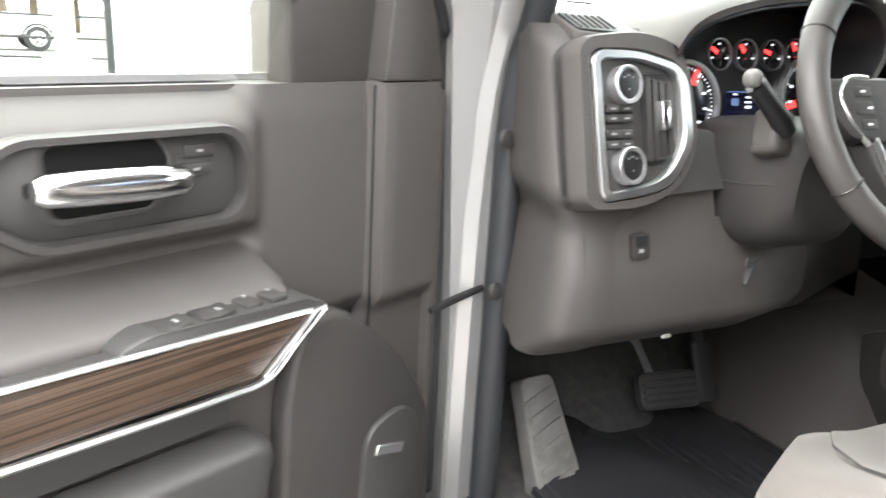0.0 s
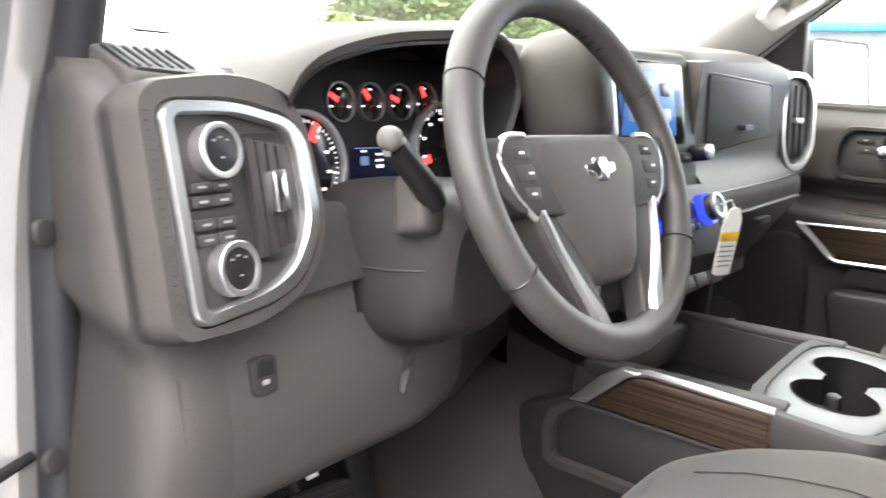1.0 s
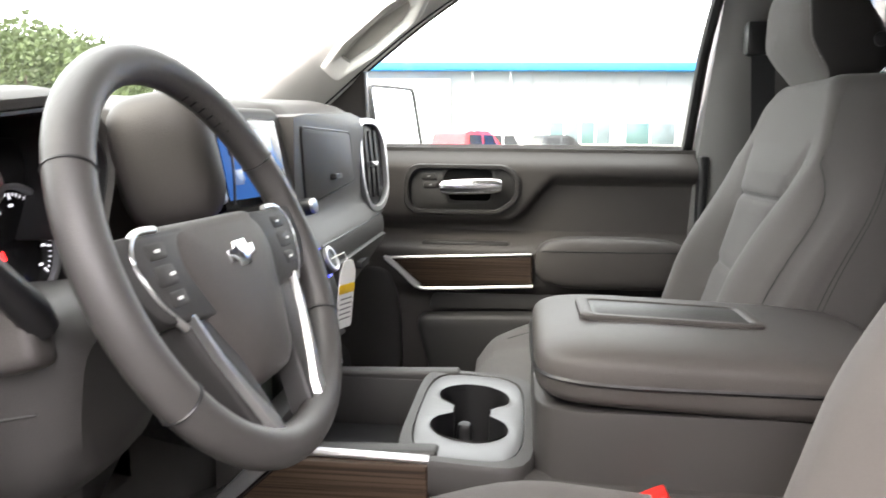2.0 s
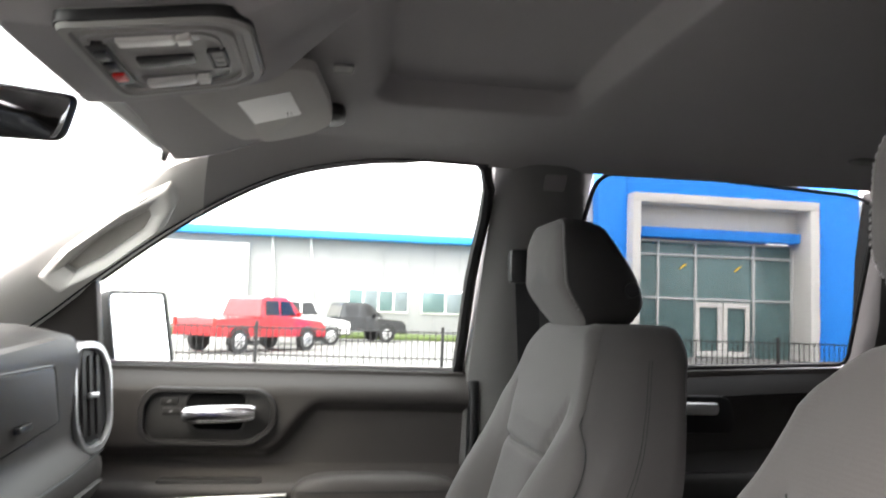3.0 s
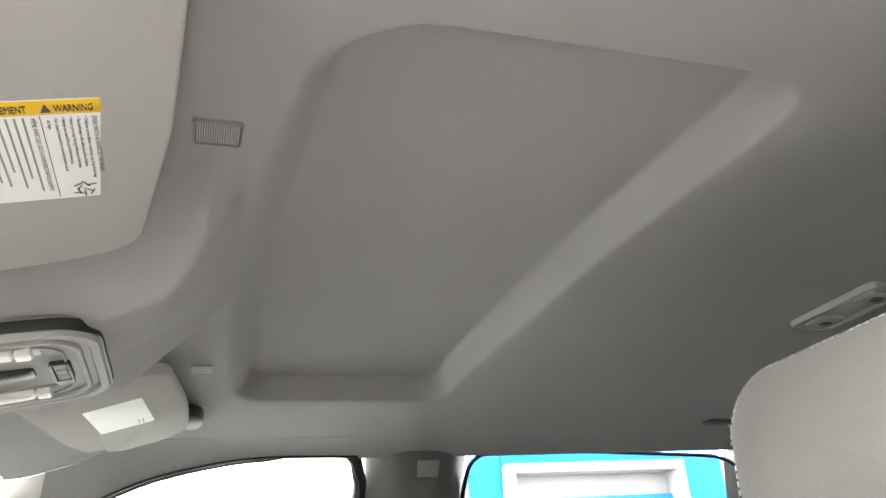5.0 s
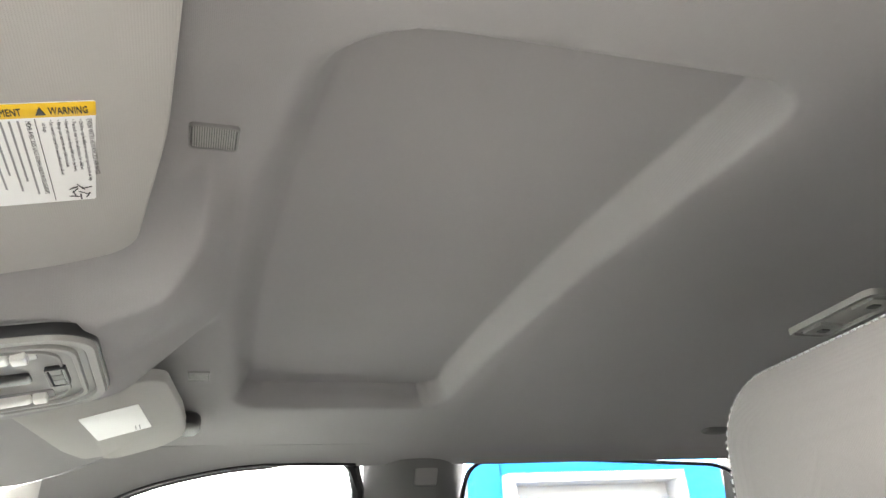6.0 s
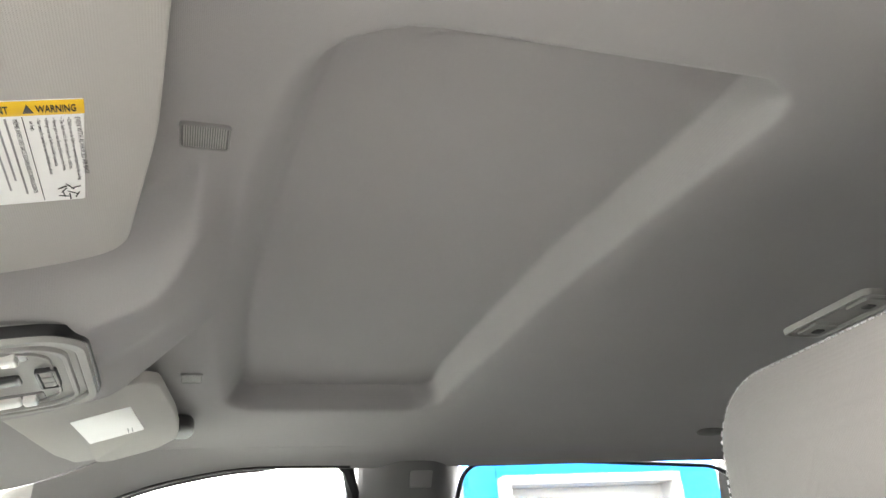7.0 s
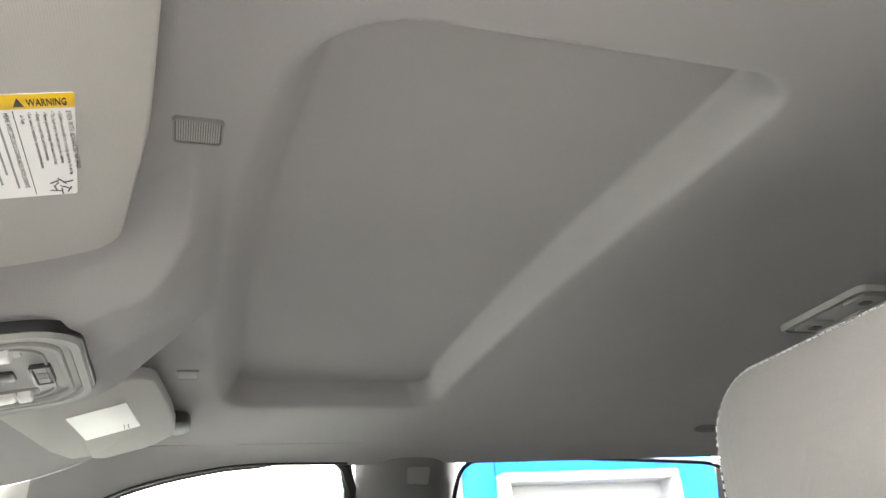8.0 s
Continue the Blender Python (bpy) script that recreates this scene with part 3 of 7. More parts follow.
def front_door(s):
    closed = s == 1
    who = "closed" if closed else "open"
    door = thing("passenger_door" if closed else "driver_door", (s * 0.88, 0.55, 0.62),
                 "closed charcoal door with wood strip, chrome handle and padded armrest" if closed else "wide open charcoal door with wood strip, chrome handle and window switches", "car door")
    # inner skin
    ysd = grid_range(0.50 if closed else 0.648, -0.325, 96)
    zsd = grid_range(0.70, 1.462, 100)
    rows = [[(s * (0.93 - lower_skin(y, z, not closed)), y, z) for z in zsd] for y in ysd]
    panel = part("inner_panel", shell(rows, (s * 0.02, 0, 0)), M_SOFT, door)
    part("sill_cap", prism(round_poly([(0.50, 1.44), (-0.325, 1.445), (-0.325, 1.462), (0.50, 1.462)], 0.004), side_place(s, 0.935), 0.045, 0.01), M_SOFT, door, "soft dark padding along the window sill")
    # outer skin
    rows = [[(s * (0.985 - 0.05 * smoothstep(1.1, 1.46, z) - 0.03 * smoothstep(0.8, 0.6, z)), y, z) for z in grid_range(0.60, 1.47, 14)] for y in grid_range(0.56, -0.335, 8)]
    part("outer_skin", shell(rows, (-s * 0.012, 0, 0)), M_BODY, door, "silver painted outer skin")
    # edge faces between inner and outer skin
    part("front_edge", rbox((s * (0.900 if closed else 0.905), 0.535 if closed else 0.658, 1.03), (0.13 if closed else 0.10, 0.03 if closed else 0.02, 0.84), 0.006), M_BODY if closed else M_SOFT, door)
    # rear edge coloured black for the shade in the gap behind it
    part("rear_edge", rbox((s * 0.905, -0.335, 1.03), (0.12, 0.02, 0.84), 0.006), M_BLACK, door)
    part("bottom_edge", rbox((s * 0.90, 0.10, 0.635), (0.15, 0.86, 0.06), 0.01), M_BLACK, door)
    # window frame: inner trim along the opening, front sail panel and glass
    win = [(glass_x(z), y, z) for y, z in FRONT_WIN] + [(0.815, 0.435, 1.615), (0.915, 0.445, 1.468)]
    fr = [(0.92, -0.312, 1.46), (0.80, -0.312, 1.66)] + win
    fp = smooth_path(fr[:9], 4)
    part("window_frame", tube([(s * (p.x + 0.012), p.y, p.z) for p in fp], [0.013 if p.y < -0.29 else 0.004 for p in fp], 8), M_BLACK, door, "black rubber lined window frame")
    glass = [Vector((y, z)) for y, z in FRONT_WIN] + [Vector((0.43, 1.47)), Vector((-0.312, 1.46))]
    pane = part("window_pane", loft([[(s * (glass_x(p.y) + 0.010), p.x, p.y) for p in glass], [(s * (glass_x(p.y) + 0.014), p.x, p.y) for p in glass]], True, True), M_GLASS, door, "clear side window glass", smooth=False)
    sail = [Vector((0.42, 1.64)), Vector((0.43, 1.462)), Vector((0.57, 1.462)), Vector((0.57, 1.545))] if closed else [Vector((0.40, 1.80)), Vector((0.42, 1.455)), Vector((0.548, 1.455)), Vector((0.548, 1.69)), Vector((0.48, 1.80))]
    part("sail_panel", prism(round_poly(sail, 0.01), (lambda u, v, w: Vector((s * (glass_x(v) + 0.02 - w), u, v))) if closed else (lambda u, v, w: Vector((s * (0.912 - 0.10 * (v - 1.462) - w), u, v))), 0.03, 0.006), M_SOFT, door, "dark cover behind the mirror")
    # inside handle in its bezel
    P = side_place(s, 0.858)
    bez_o = round_poly([(0.315, 1.425), (0.335, 1.395), (0.335, 1.335), (0.315, 1.312), (0.115, 1.312), (0.07, 1.345), (0.07, 1.40), (0.10, 1.425)], 0.02)
    bez_i = round_poly([(0.305, 1.415), (0.323, 1.39), (0.323, 1.34), (0.308, 1.322), (0.12, 1.322), (0.082, 1.35), (0.082, 1.396), (0.105, 1.415)], 0.016)
    part("handle_bezel", frame_ring(bez_o, bez_i, P, 0.022, 0.004), M_PLASTIC, door)
    part("handle_plate", prism(bez_i, P, 0.008, 0.003), M_PLASTIC_LO, door)
    cup = round_poly([(0.240, 1.420), (0.258, 1.392), (0.235, 1.335), (0.128, 1.335), (0.122, 1.412), (0.14, 1.420)], 0.014)
    cup_i = [p * 0.86 + sum(cup, Vector((0, 0))) / len(cup) * 0.14 for p in cup]
    part("handle_recess", frame_ring(cup, cup_i, P, 0.0092, 0.001), M_PLASTIC_LO, door, "rim of the flat black patch painted as the hollow behind the handle")
    # flat black patch painted in place of the shade in a deep hollow
    part("handle_hollow_shade", prism(cup_i, P, 0.0086, 0.0003), M_HOLLOW_SHADE, door)
    ry, rz, L = 0.180, 1.376, 0.140
    hp = [Vector((s * 0.825, ry + L / 2 * k, rz - 0.003 * k)) for k in (-1, -0.9, -0.5, 0, 0.5, 0.9, 1)]
    handle = part("handle", tube(hp, [0.007, 0.0100, 0.0115, 0.0118, 0.0115, 0.0100, 0.007], 16, flat=1.55), M_CHROME, door, "polished chrome inside handle")
    for k in (-0.85, 0.85):
        part("handle_foot", rbox((s * 0.841, ry + L / 2 * k, rz - 0.002), (0.03, 0.014, 0.014), 0.004), M_BLACK, handle)
    for i in range(2):
        b = rbox((s * 0.849, 0.278 - 0.004 * i, 1.397 - 0.020 * i), (0.006, 0.034, 0.014), 0.002)
        btn = part("lock_button", b, M_PLASTIC, door)
        part("mark", rbox((s * 0.8455, 0.278 - 0.004 * i, 1.397 - 0.020 * i), (0.0008, 0.007, 0.003), 0.0003), M_GREYPRINT, btn)
    # wood strip with its chrome surround
    W = side_place(s, 0.797)
    strip = [(0.352, 1.214), (0.040, 1.228), (0.036, 1.165), (0.285, 1.156)]
    part("wood_strip", prism(round_poly(strip, [0.002, 0.004, 0.004, 0.006]), W, 0.020, 0.004), M_WOOD, door, "brown open-pore wood strip")
    part("strip_cap", prism([Vector(p) for p in ((0.352, 1.2145), (0.040, 1.2285), (0.040, 1.2310), (0.352, 1.2170))], W, 0.0195, 0.0006), M_PLASTIC, door)
    line = smooth_path([(0.367, 1.216, 0), (0.33, 1.185, 0), (0.292, 1.152, 0), (0.24, 1.150, 0), (0.13, 1.155, 0), (0.036, 1.160, 0)], 5)
    part("chrome_line", tube([(s * 0.775, q.x, q.y) for q in line], 0.0042, 6), M_CHROMEFRAME, door, "bright chrome trim line")
    part("chrome_end", prism(round_poly([(0.372, 1.219), (0.354, 1.216), (0.287, 1.156), (0.297, 1.148)], 0.002), W, 0.024, 0.003), M_CHROMEFRAME, door, "bright chrome end cap")
    part("chrome_top", tube([(s * 0.777, 0.352, 1.217), (s * 0.777, 0.040, 1.231)], 0.0032, 6), M_CHROMEFRAME, door)
    # armrest pad behind the strip
    arm = pillow((s * 0.788, -0.135, 1.215), (0.09, 0.335, 0.115), (5, 3.5), 24, 14)
    pad = part("armrest", arm, M_SOFT, door, "padded dark grey armrest")
    part("seam", tube([(s * 0.744, 0.02, 1.243), (s * 0.744, -0.285, 1.246)], 0.0012, 5), M_BLACK, pad)
    if closed:
        part("pull_pocket", rbox((s * 0.83, 0.19, 1.245), (0.03, 0.20, 0.014), 0.005), M_PLASTIC, door)
    # map pocket and speaker foot
    pk = [(0.30, 1.09), (-0.28, 1.11), (-0.28, 0.80), (0.22, 0.80)]
    part("map_pocket", prism(round_poly(pk, 0.035), side_place(s, 0.80), 0.045, 0.02, 4), M_PLASTIC_LO, door, "hard plastic map pocket")
    part("pocket_mouth", prism(round_poly([(0.26, 1.135), (-0.27, 1.14), (-0.27, 1.112), (0.27, 1.10)], 0.01), side_place(s, 0.80), 0.003, 0.001), M_PLASTIC_LO, door)
    # forward quarter: speaker grille with a bright badge, and the padded kick panel
    kp = [(0.585, 0.99), (0.53, 1.09), (0.42, 1.195), (0.36, 1.19), (0.335, 1.10), (0.32, 0.72), (0.585, 0.72)]
    part("kick_pad", prism(round_poly(kp, 0.05), side_place(s, 0.815), 0.02, 0.012, 3), M_PLASTIC, door)
    sp = [(0.555, 0.985), (0.52, 1.025), (0.455, 1.005), (0.435, 0.78), (0.555, 0.78)]
    spk = part("speaker_grille", prism(round_poly(sp, 0.03), side_place(s, 0.797), 0.008, 0.004, 3), M_PLASTIC_LO, door, "dark fine-holed speaker grille")
    part("badge", rbox((s * 0.787, 0.492, 0.965), (0.004, 0.05, 0.014), 0.001, 1, Euler((radians(-18) * 1, 0, 0)).to_matrix()), M_SATIN, spk, "small bright plate with bars")
    # window switch plinth
    if not closed:
        pl = [(0.378, 1.218), (0.350, 1.232), (0.17, 1.241), (0.145, 1.233), (0.138, 1.218)]
        sw = part("switch_plinth", prism(round_poly(pl, 0.008), side_place(s, 0.850), 0.073, 0.005), M_PLASTIC_LO, door, "charcoal plinth of the window switches")
        for y in (0.200, 0.245):
            for dx in (0.0, 0.029):
                rocker = [(y - 0.018, 1.2365), (y + 0.018, 1.2345), (y + 0.018, 1.2425), (y + 0.004, 1.2405), (y - 0.018, 1.2420)]
                k = part("window_switch", prism(round_poly(rocker, 0.002), side_place(s, 0.833 - dx), 0.024, 0.002), M_PLASTIC, sw)
                part("mark", rbox((s * (0.821 - dx), y + 0.006, 1.2415), (0.007, 0.003, 0.0012), 0.0003), M_GREYPRINT, k)
        for y in (0.288, 0.318):
            k = part("lock_switch", rbox((s * 0.808, y, 1.2355), (0.046, 0.022, 0.009), 0.003), M_PLASTIC, sw)
            part("mark", rbox((s * 0.806, y + 0.003, 1.2402), (0.007, 0.003, 0.0008), 0.0002), M_GREYPRINT, k)
        part("panel_seam", tube([(s * 0.8655, 0.540, 0.74), (s * 0.8655, 0.540, 1.458)], 0.0016, 5), M_BLACK, door)
        fore = [Vector((0.545, 1.464)), Vector((0.655, 1.464)), Vector((0.628, 1.547)), Vector((0.600, 1.600)), Vector((0.545, 1.692))]
        part("sail_cover", prism(round_poly(fore, 0.003), lambda u, v, w: Vector((s * (0.884 - 0.10 * (v - 1.462) - w), u, v)), 0.03, 0.003), M_SOFT, door, "dark cover at the hinge side")
        edge = smooth_path([(s * 0.875, 0.684, 0.64), (s * 0.875, 0.684, 1.44), (s * 0.868, 0.660, 1.54), (s * 0.862, 0.625, 1.60), (s * 0.845, 0.505, 1.80)], 6)
        # thick black seal also fills in the shadow between door and body
        part("door_seal", tube(edge, 0.014, 8), M_RUBBER, door, "black rubber seal on the hinge edge, also standing for the shaded gap")
        part("cap_insert", prism(round_poly([(0.362, 1.2165), (0.357, 1.2150), (0.293, 1.1535), (0.297, 1.1510)], 0.001), W, 0.0252, 0.0008), M_BLACK, door, "black line in the end cap")
    # outside mirror: a shallow black housing open to the rear, with the glass filling it
    if closed:
        C, U, V = Vector((1.063, 0.385, 1.512)), Vector((0.104, -0.037, 0.004)), Vector((0.002, 0.016, 0.097))
    else:
        back_ = DRIVER_SWING.inverted()
        O = back_ @ Vector((-1.017, 0.72, 1.437))
        U, V = back_ @ Vector((-0.930, 0.709, 1.440)) - O, back_ @ Vector((-1.018, 0.735, 1.515)) - O
        C = O
    N = U.cross(V).normalized()
    N = N if N.dot((Vector((0, 0, 1.5)) - C)) > 0 else -N
    K = lambda a, b, w: C + U * a + V * b + N * w
    rim = 0.0 if closed else 0.04
    mo_ = round_poly([(-1, -0.94), (1, -1), (0.97, 0.97), (-0.98, 1)], 0.16)
    rows = [[K(p.x * k, p.y * k, w) for p in mo_] for k, w in ((0.4, -0.10), (0.85, -0.085), (1.02 + rim, -0.04), (1.07 + rim, 0.0), (1.06 + rim, 0.005), (1.0, 0.004), (0.99, -0.006))]
    mir = part("mirror_housing", loft(rows, True, True), M_BLACK, door, "large black outside mirror")
    part("mirror_glass", prism(mo_, lambda u, v, w: K(u, v, w - 0.004), 0.005, 0.0005), M_MIRROR, mir, "mirror glass")
    part("mirror_arm", rbox(K(-1.15 * (1 if closed else -1), -0.7, -0.04), (0.10, 0.05, 0.04), 0.012), M_BLACK, mir)
    return door

HINGE = (-0.836, 0.581)
DRIVER_SWING = (Matrix.Translation((HINGE[0], HINGE[1], 1.2553)) @ Matrix.Rotation(radians(-64.2), 4, 'Z')
                @ Matrix.Diagonal((1, 0.88, 0.785, 1)) @ Matrix.Translation((0.86, -0.56, -1.3)))
passenger_door = front_door(1)
driver_door = front_door(-1)
driver_door.matrix_basis = DRIVER_SWING @ driver_door.matrix_basis

def rear_door(s):
    d = thing("rear_door", (s * 0.88, -0.9, 0.62), "closed charcoal rear door with chrome inside handle", "car door", "rear doors")
    rows = [[(s * (0.93 - lower_skin(y, z + 0.0)), y, z + 0.03 * smoothstep(-0.5, -1.25, y)) for z in grid_range(0.70, 1.462, 30)] for y in grid_range(-0.56, -1.27, 20)]
    part("inner_panel", shell(rows, (s * 0.02, 0, 0)), M_PLASTIC, d)
    rows = [[(s * (0.985 - 0.05 * smoothstep(1.1, 1.46, z)), y, z) for z in grid_range(0.60, 1.48, 10)] for y in grid_range(-0.345, -1.35, 8)]
    part("outer_skin", shell(rows, (-s * 0.012, 0, 0)), M_BODY, d)
    part("sill_cap", prism(round_poly([(-0.56, 1.445), (-1.26, 1.47), (-1.26, 1.495), (-0.56, 1.468)], 0.004), side_place(s, 0.935), 0.05, 0.012), M_SOFT, d)
    o = [(-0.535, 1.855), (-0.555, 1.875), (-0.79, 1.876), (-1.106, 1.862), (-1.163, 1.84), (-1.235, 1.50), (-0.54, 1.47), (-0.527, 1.80)]
    o = [(p.x, p.y) for p in round_poly(o[::-1], 0.028, 4)]
    pane = part("window_pane", loft([[(s * (glass_x(z) + 0.010), y, z) for y, z in o], [(s * (glass_x(z) + 0.014), y, z) for y, z in o]], True, True), M_TINT, d, "lightly tinted rear side glass", smooth=False)
    part("window_frame", tube([(s * (glass_x(z) + 0.008), y, z) for y, z in o], 0.0045, 8, True), M_BLACK, d)
    part("handle", rbox((s * 0.800, -0.815, 1.405), (0.018, 0.085, 0.026), 0.008), M_CHROMEFRAME, d, "chrome inside handle")
    part("handle_bezel", prism(round_poly([(-0.74, 1.43), (-0.90, 1.43), (-0.91, 1.35), (-0.74, 1.35)], 0.03), side_place(s, 0.832), 0.014, 0.006), M_BLACK, d)
    part("armrest", rbox((s * 0.81, -0.90, 1.235), (0.05, 0.50, 0.07), 0.02, 3), M_PLASTIC_LO, d)
    return d

for s in (1, -1):
    rear_door(s)

# ---- dashboard ----
def flat_frame(o, yaw, tilt):
    """Axes of a leaning panel that faces the seats: returns place(u, v, w), w towards the seats."""
    o, y, t = Vector(o), radians(yaw), radians(tilt)
    u = Vector((math.cos(y), math.sin(y), 0))
    f = Vector((-math.sin(y), math.cos(y), 0))
    v = Vector((0, 0, 1)) * math.cos(t) + f * math.sin(t)
    n = u.cross(v)
    return lambda a, b, c=0.0: o + u * a + v * b + n * c

def plate_box(P, a, b, sa, sb, w0, w1, r=0.002):
    return prism(round_poly([(a - sa / 2, b - sb / 2), (a + sa / 2, b - sb / 2), (a + sa / 2, b + sb / 2), (a - sa / 2, b + sb / 2)], min(sa, sb) * 0.25, 3),
                 lambda u, v, w: P(u, v, w0 + w), w1 - w0, min(r, (w1 - w0) * 0.45))

def round_plate(P, a, b, r, w0, w1, bevel=0.001, seg=28):
    return prism([Vector((a + r * math.cos(2 * math.pi * i / seg), b + r * math.sin(2 * math.pi * i / seg))) for i in range(seg)],
                 lambda u, v, w: P(u, v, w0 + w), w1 - w0, min(bevel, (w1 - w0) * 0.45))

def round_ring(P, a, b, r0, r1, w0, w1, seg=32, a0=0.0, a1=2 * math.pi):
    rows = []
    for i in range(seg + 1):
        t = a0 + (a1 - a0) * i / seg
        c, s = math.cos(t), math.sin(t)
        rows.append([P(a + r0 * c, b + r0 * s, w0), P(a + r0 * c, b + r0 * s, w1 - 0.0006), P(a + (r0 * 0.85 + r1 * 0.15) * c, b + (r0 * 0.85 + r1 * 0.15) * s, w1),
                     P(a + (r0 * 0.2 + r1 * 0.8) * c, b + (r0 * 0.2 + r1 * 0.8) * s, w1), P(a + r1 * c, b + r1 * s, w1 - 0.0006), P(a + r1 * c, b + r1 * s, w0)])
    return loft(rows, True, True)

dash = thing("dashboard", (0.0, 0.55, 1.1), "charcoal soft-skinned dashboard with chrome framed vents and gauges", "dashboard")

ZTOP = [(-0.76, 1.425), (-0.70, 1.445), (-0.60, 1.458), (-0.5, 1.478), (-0.40, 1.500), (-0.25, 1.507), (0.0, 1.512), (0.2, 1.532), (0.55, 1.548), (0.70, 1.535), (0.76, 1.51)]
rows = []
for x in grid_range(-0.672, 0.755, 60):
    z = lerp_curve(ZTOP, x)
    yb = 0.95 - 0.22 * (abs(x) / 0.76) ** 2
    y0 = (0.455 if x < 0.14 else 0.455 - 0.045 * smoothstep(0.14, 0.2, x)) + 0.11 * smoothstep(-0.60, -0.565, x) * (1 - smoothstep(-0.235, -0.20, x))
    rows.append([(x, yb, z - 0.015), (x, 0.70, z + 0.006), (x, y0 + 0.06, z + 0.002), (x, y0 + 0.015, z - 0.008), (x, y0, z - 0.030), (x, y0 + 0.02, z - 0.05), (x, 0.66, z - 0.05), (x, yb, z - 0.05)])
part("top_pad", loft(rows, True, True), M_SOFT, dash, "soft grained dash top", angle=50)
part("core", rbox((0.03, 0.80, 1.27), (1.38, 0.36, 0.36), 0.03), M_BLACK, dash)
def knee_y(z):
    return 0.432 - 0.018 * smoothstep(1.27, 1.18, z) + 0.05 * smoothstep(1.135, 1.085, z)
rows = []
for z in [1.0925] + grid_range(1.095, 1.425, 28) + [1.438, 1.446, 1.4505, 1.4525]:
    g = 0.016 * smoothstep(1.43, 1.4525, z) ** 2
    k = smoothstep(1.235, 1.285, z)
    yf = (knee_y(z) - 0.002) * (1 - k) + (0.441 + 0.23 * (z - 1.35)) * k + g
    e = -0.688 - 0.024 * smoothstep(1.245, 1.29, z) + 0.5 * g - 0.020 * smoothstep(1.30, 1.09, z)
    rows.append([(-0.58, yf + 0.012, z), (-0.645, yf, z), (-0.660, yf, z), (e + 0.016, yf + 0.003, z), (e + 0.008, yf + 0.008, z), (e + 0.003, yf + 0.015, z), (e, yf + 0.027, z), (e + 0.003, yf + 0.045, z), (e + 0.016, 0.53, z), (e + 0.034, 0.60, z), (-0.58, 0.62, z)])
part("end_cover", loft(rows, True, True), M_SOFT, dash, "plain soft end cover beside the door", angle=60)
part("end_cover", prism(round_poly([(0.44, 1.50), (0.68, 1.51), (0.70, 1.10), (0.46, 1.10)], 0.03), lambda u, v, w: Vector((0.735 + w, u, v)), 0.025, 0.008), M_PLASTIC, dash)

# pod with light switches and vent, beside the door
POD = flat_frame((-0.64, 0.425, 1.35), 8, 13)
pad_o = round_poly([(-0.060, 0.082), (-0.046, 0.095), (0.027, 0.104), (0.073, 0.097), (0.102, 0.070), (0.113, -0.019), (0.08, -0.065), (0.017, -0.083), (-0.052, -0.078), (-0.062, -0.066)], [0.012, 0.012, 0.03, 0.03, 0.03, 0.03, 0.03, 0.03, 0.012, 0.012], 6)
chr_o = round_poly([(-0.043, 0.074), (-0.031, 0.081), (0.023, 0.081), (0.080, 0.069), (0.097, 0.052), (0.102, -0.017), (0.072, -0.056), (0.037, -0.067), (-0.031, -0.071), (-0.041, -0.063)], [0.007, 0.007, 0.02, 0.024, 0.024, 0.022, 0.03, 0.02, 0.007, 0.007], 6)
chr_i = round_poly([(-0.032, 0.068), (-0.026, 0.072), (0.023, 0.072), (0.073, 0.061), (0.084, 0.047), (0.086, -0.014), (0.062, -0.044), (0.033, -0.056), (-0.025, -0.061), (-0.030, -0.057)], [0.005, 0.005, 0.018, 0.020, 0.020, 0.018, 0.026, 0.018, 0.005, 0.005], 6)
pod = part("switch_pod", prism(pad_o, lambda u, v, w: POD(u, v, w - 0.058), 0.041, 0.002, 2), M_SOFT, dash, "padded pod with stitched edge")
part("pod_rim", frame_ring(pad_o, chr_o, lambda u, v, w: POD(u, v, w - 0.03), 0.035, 0.009), M_SOFT, pod)
part("chrome_surround", frame_ring(chr_o, chr_i, lambda u, v, w: POD(u, v, w - 0.02), 0.028, 0.003), M_CHROMEFRAME, pod, "bright chrome surround")
part("panel", prism(chr_i, lambda u, v, w: POD(u, v, w - 0.012), 0.012, 0.001), M_PLASTIC_LO, pod, "dark switch panel")
for i in range(44):
    k = i / 43
    u, v = -0.0515 + 0.002 * k, 0.074 - 0.134 * k
    if i % 2 == 0:
        part("stitch", plate_box(POD, u, v, 0.0045, 0.0012, 0.0040, 0.0055, 0.0003), M_PLASTIC, pod)
for b, sub in ((0.046, (("mark", 0.013, 0.003),)), (-0.036, (("mark", 0.011, 0.003),))):
    kn = part("rotary_knob", round_plate(POD, 0.001, b, 0.0165, 0.0, 0.010, 0.002), M_BLACK, pod, "black rotary switch with satin ring")
    part("knob_ring", round_ring(POD, 0.001, b, 0.0195, 0.0150, 0.0, 0.0125), M_SATIN, kn, "satin silver ring")
    part("knob_face", round_plate(POD, 0.001, b, 0.0148, 0.008, 0.0112, 0.0008), M_BLACK, kn)
    for i, (du, dv) in enumerate(((-0.006, 0.007), (0.0, 0.009), (0.006, 0.007), (0.0, -0.005))):
        part("mark", plate_box(POD, 0.001 + du, b + dv, 0.0036, 0.0014, 0.0112, 0.0116, 0.0002), M_GREYPRINT, kn)
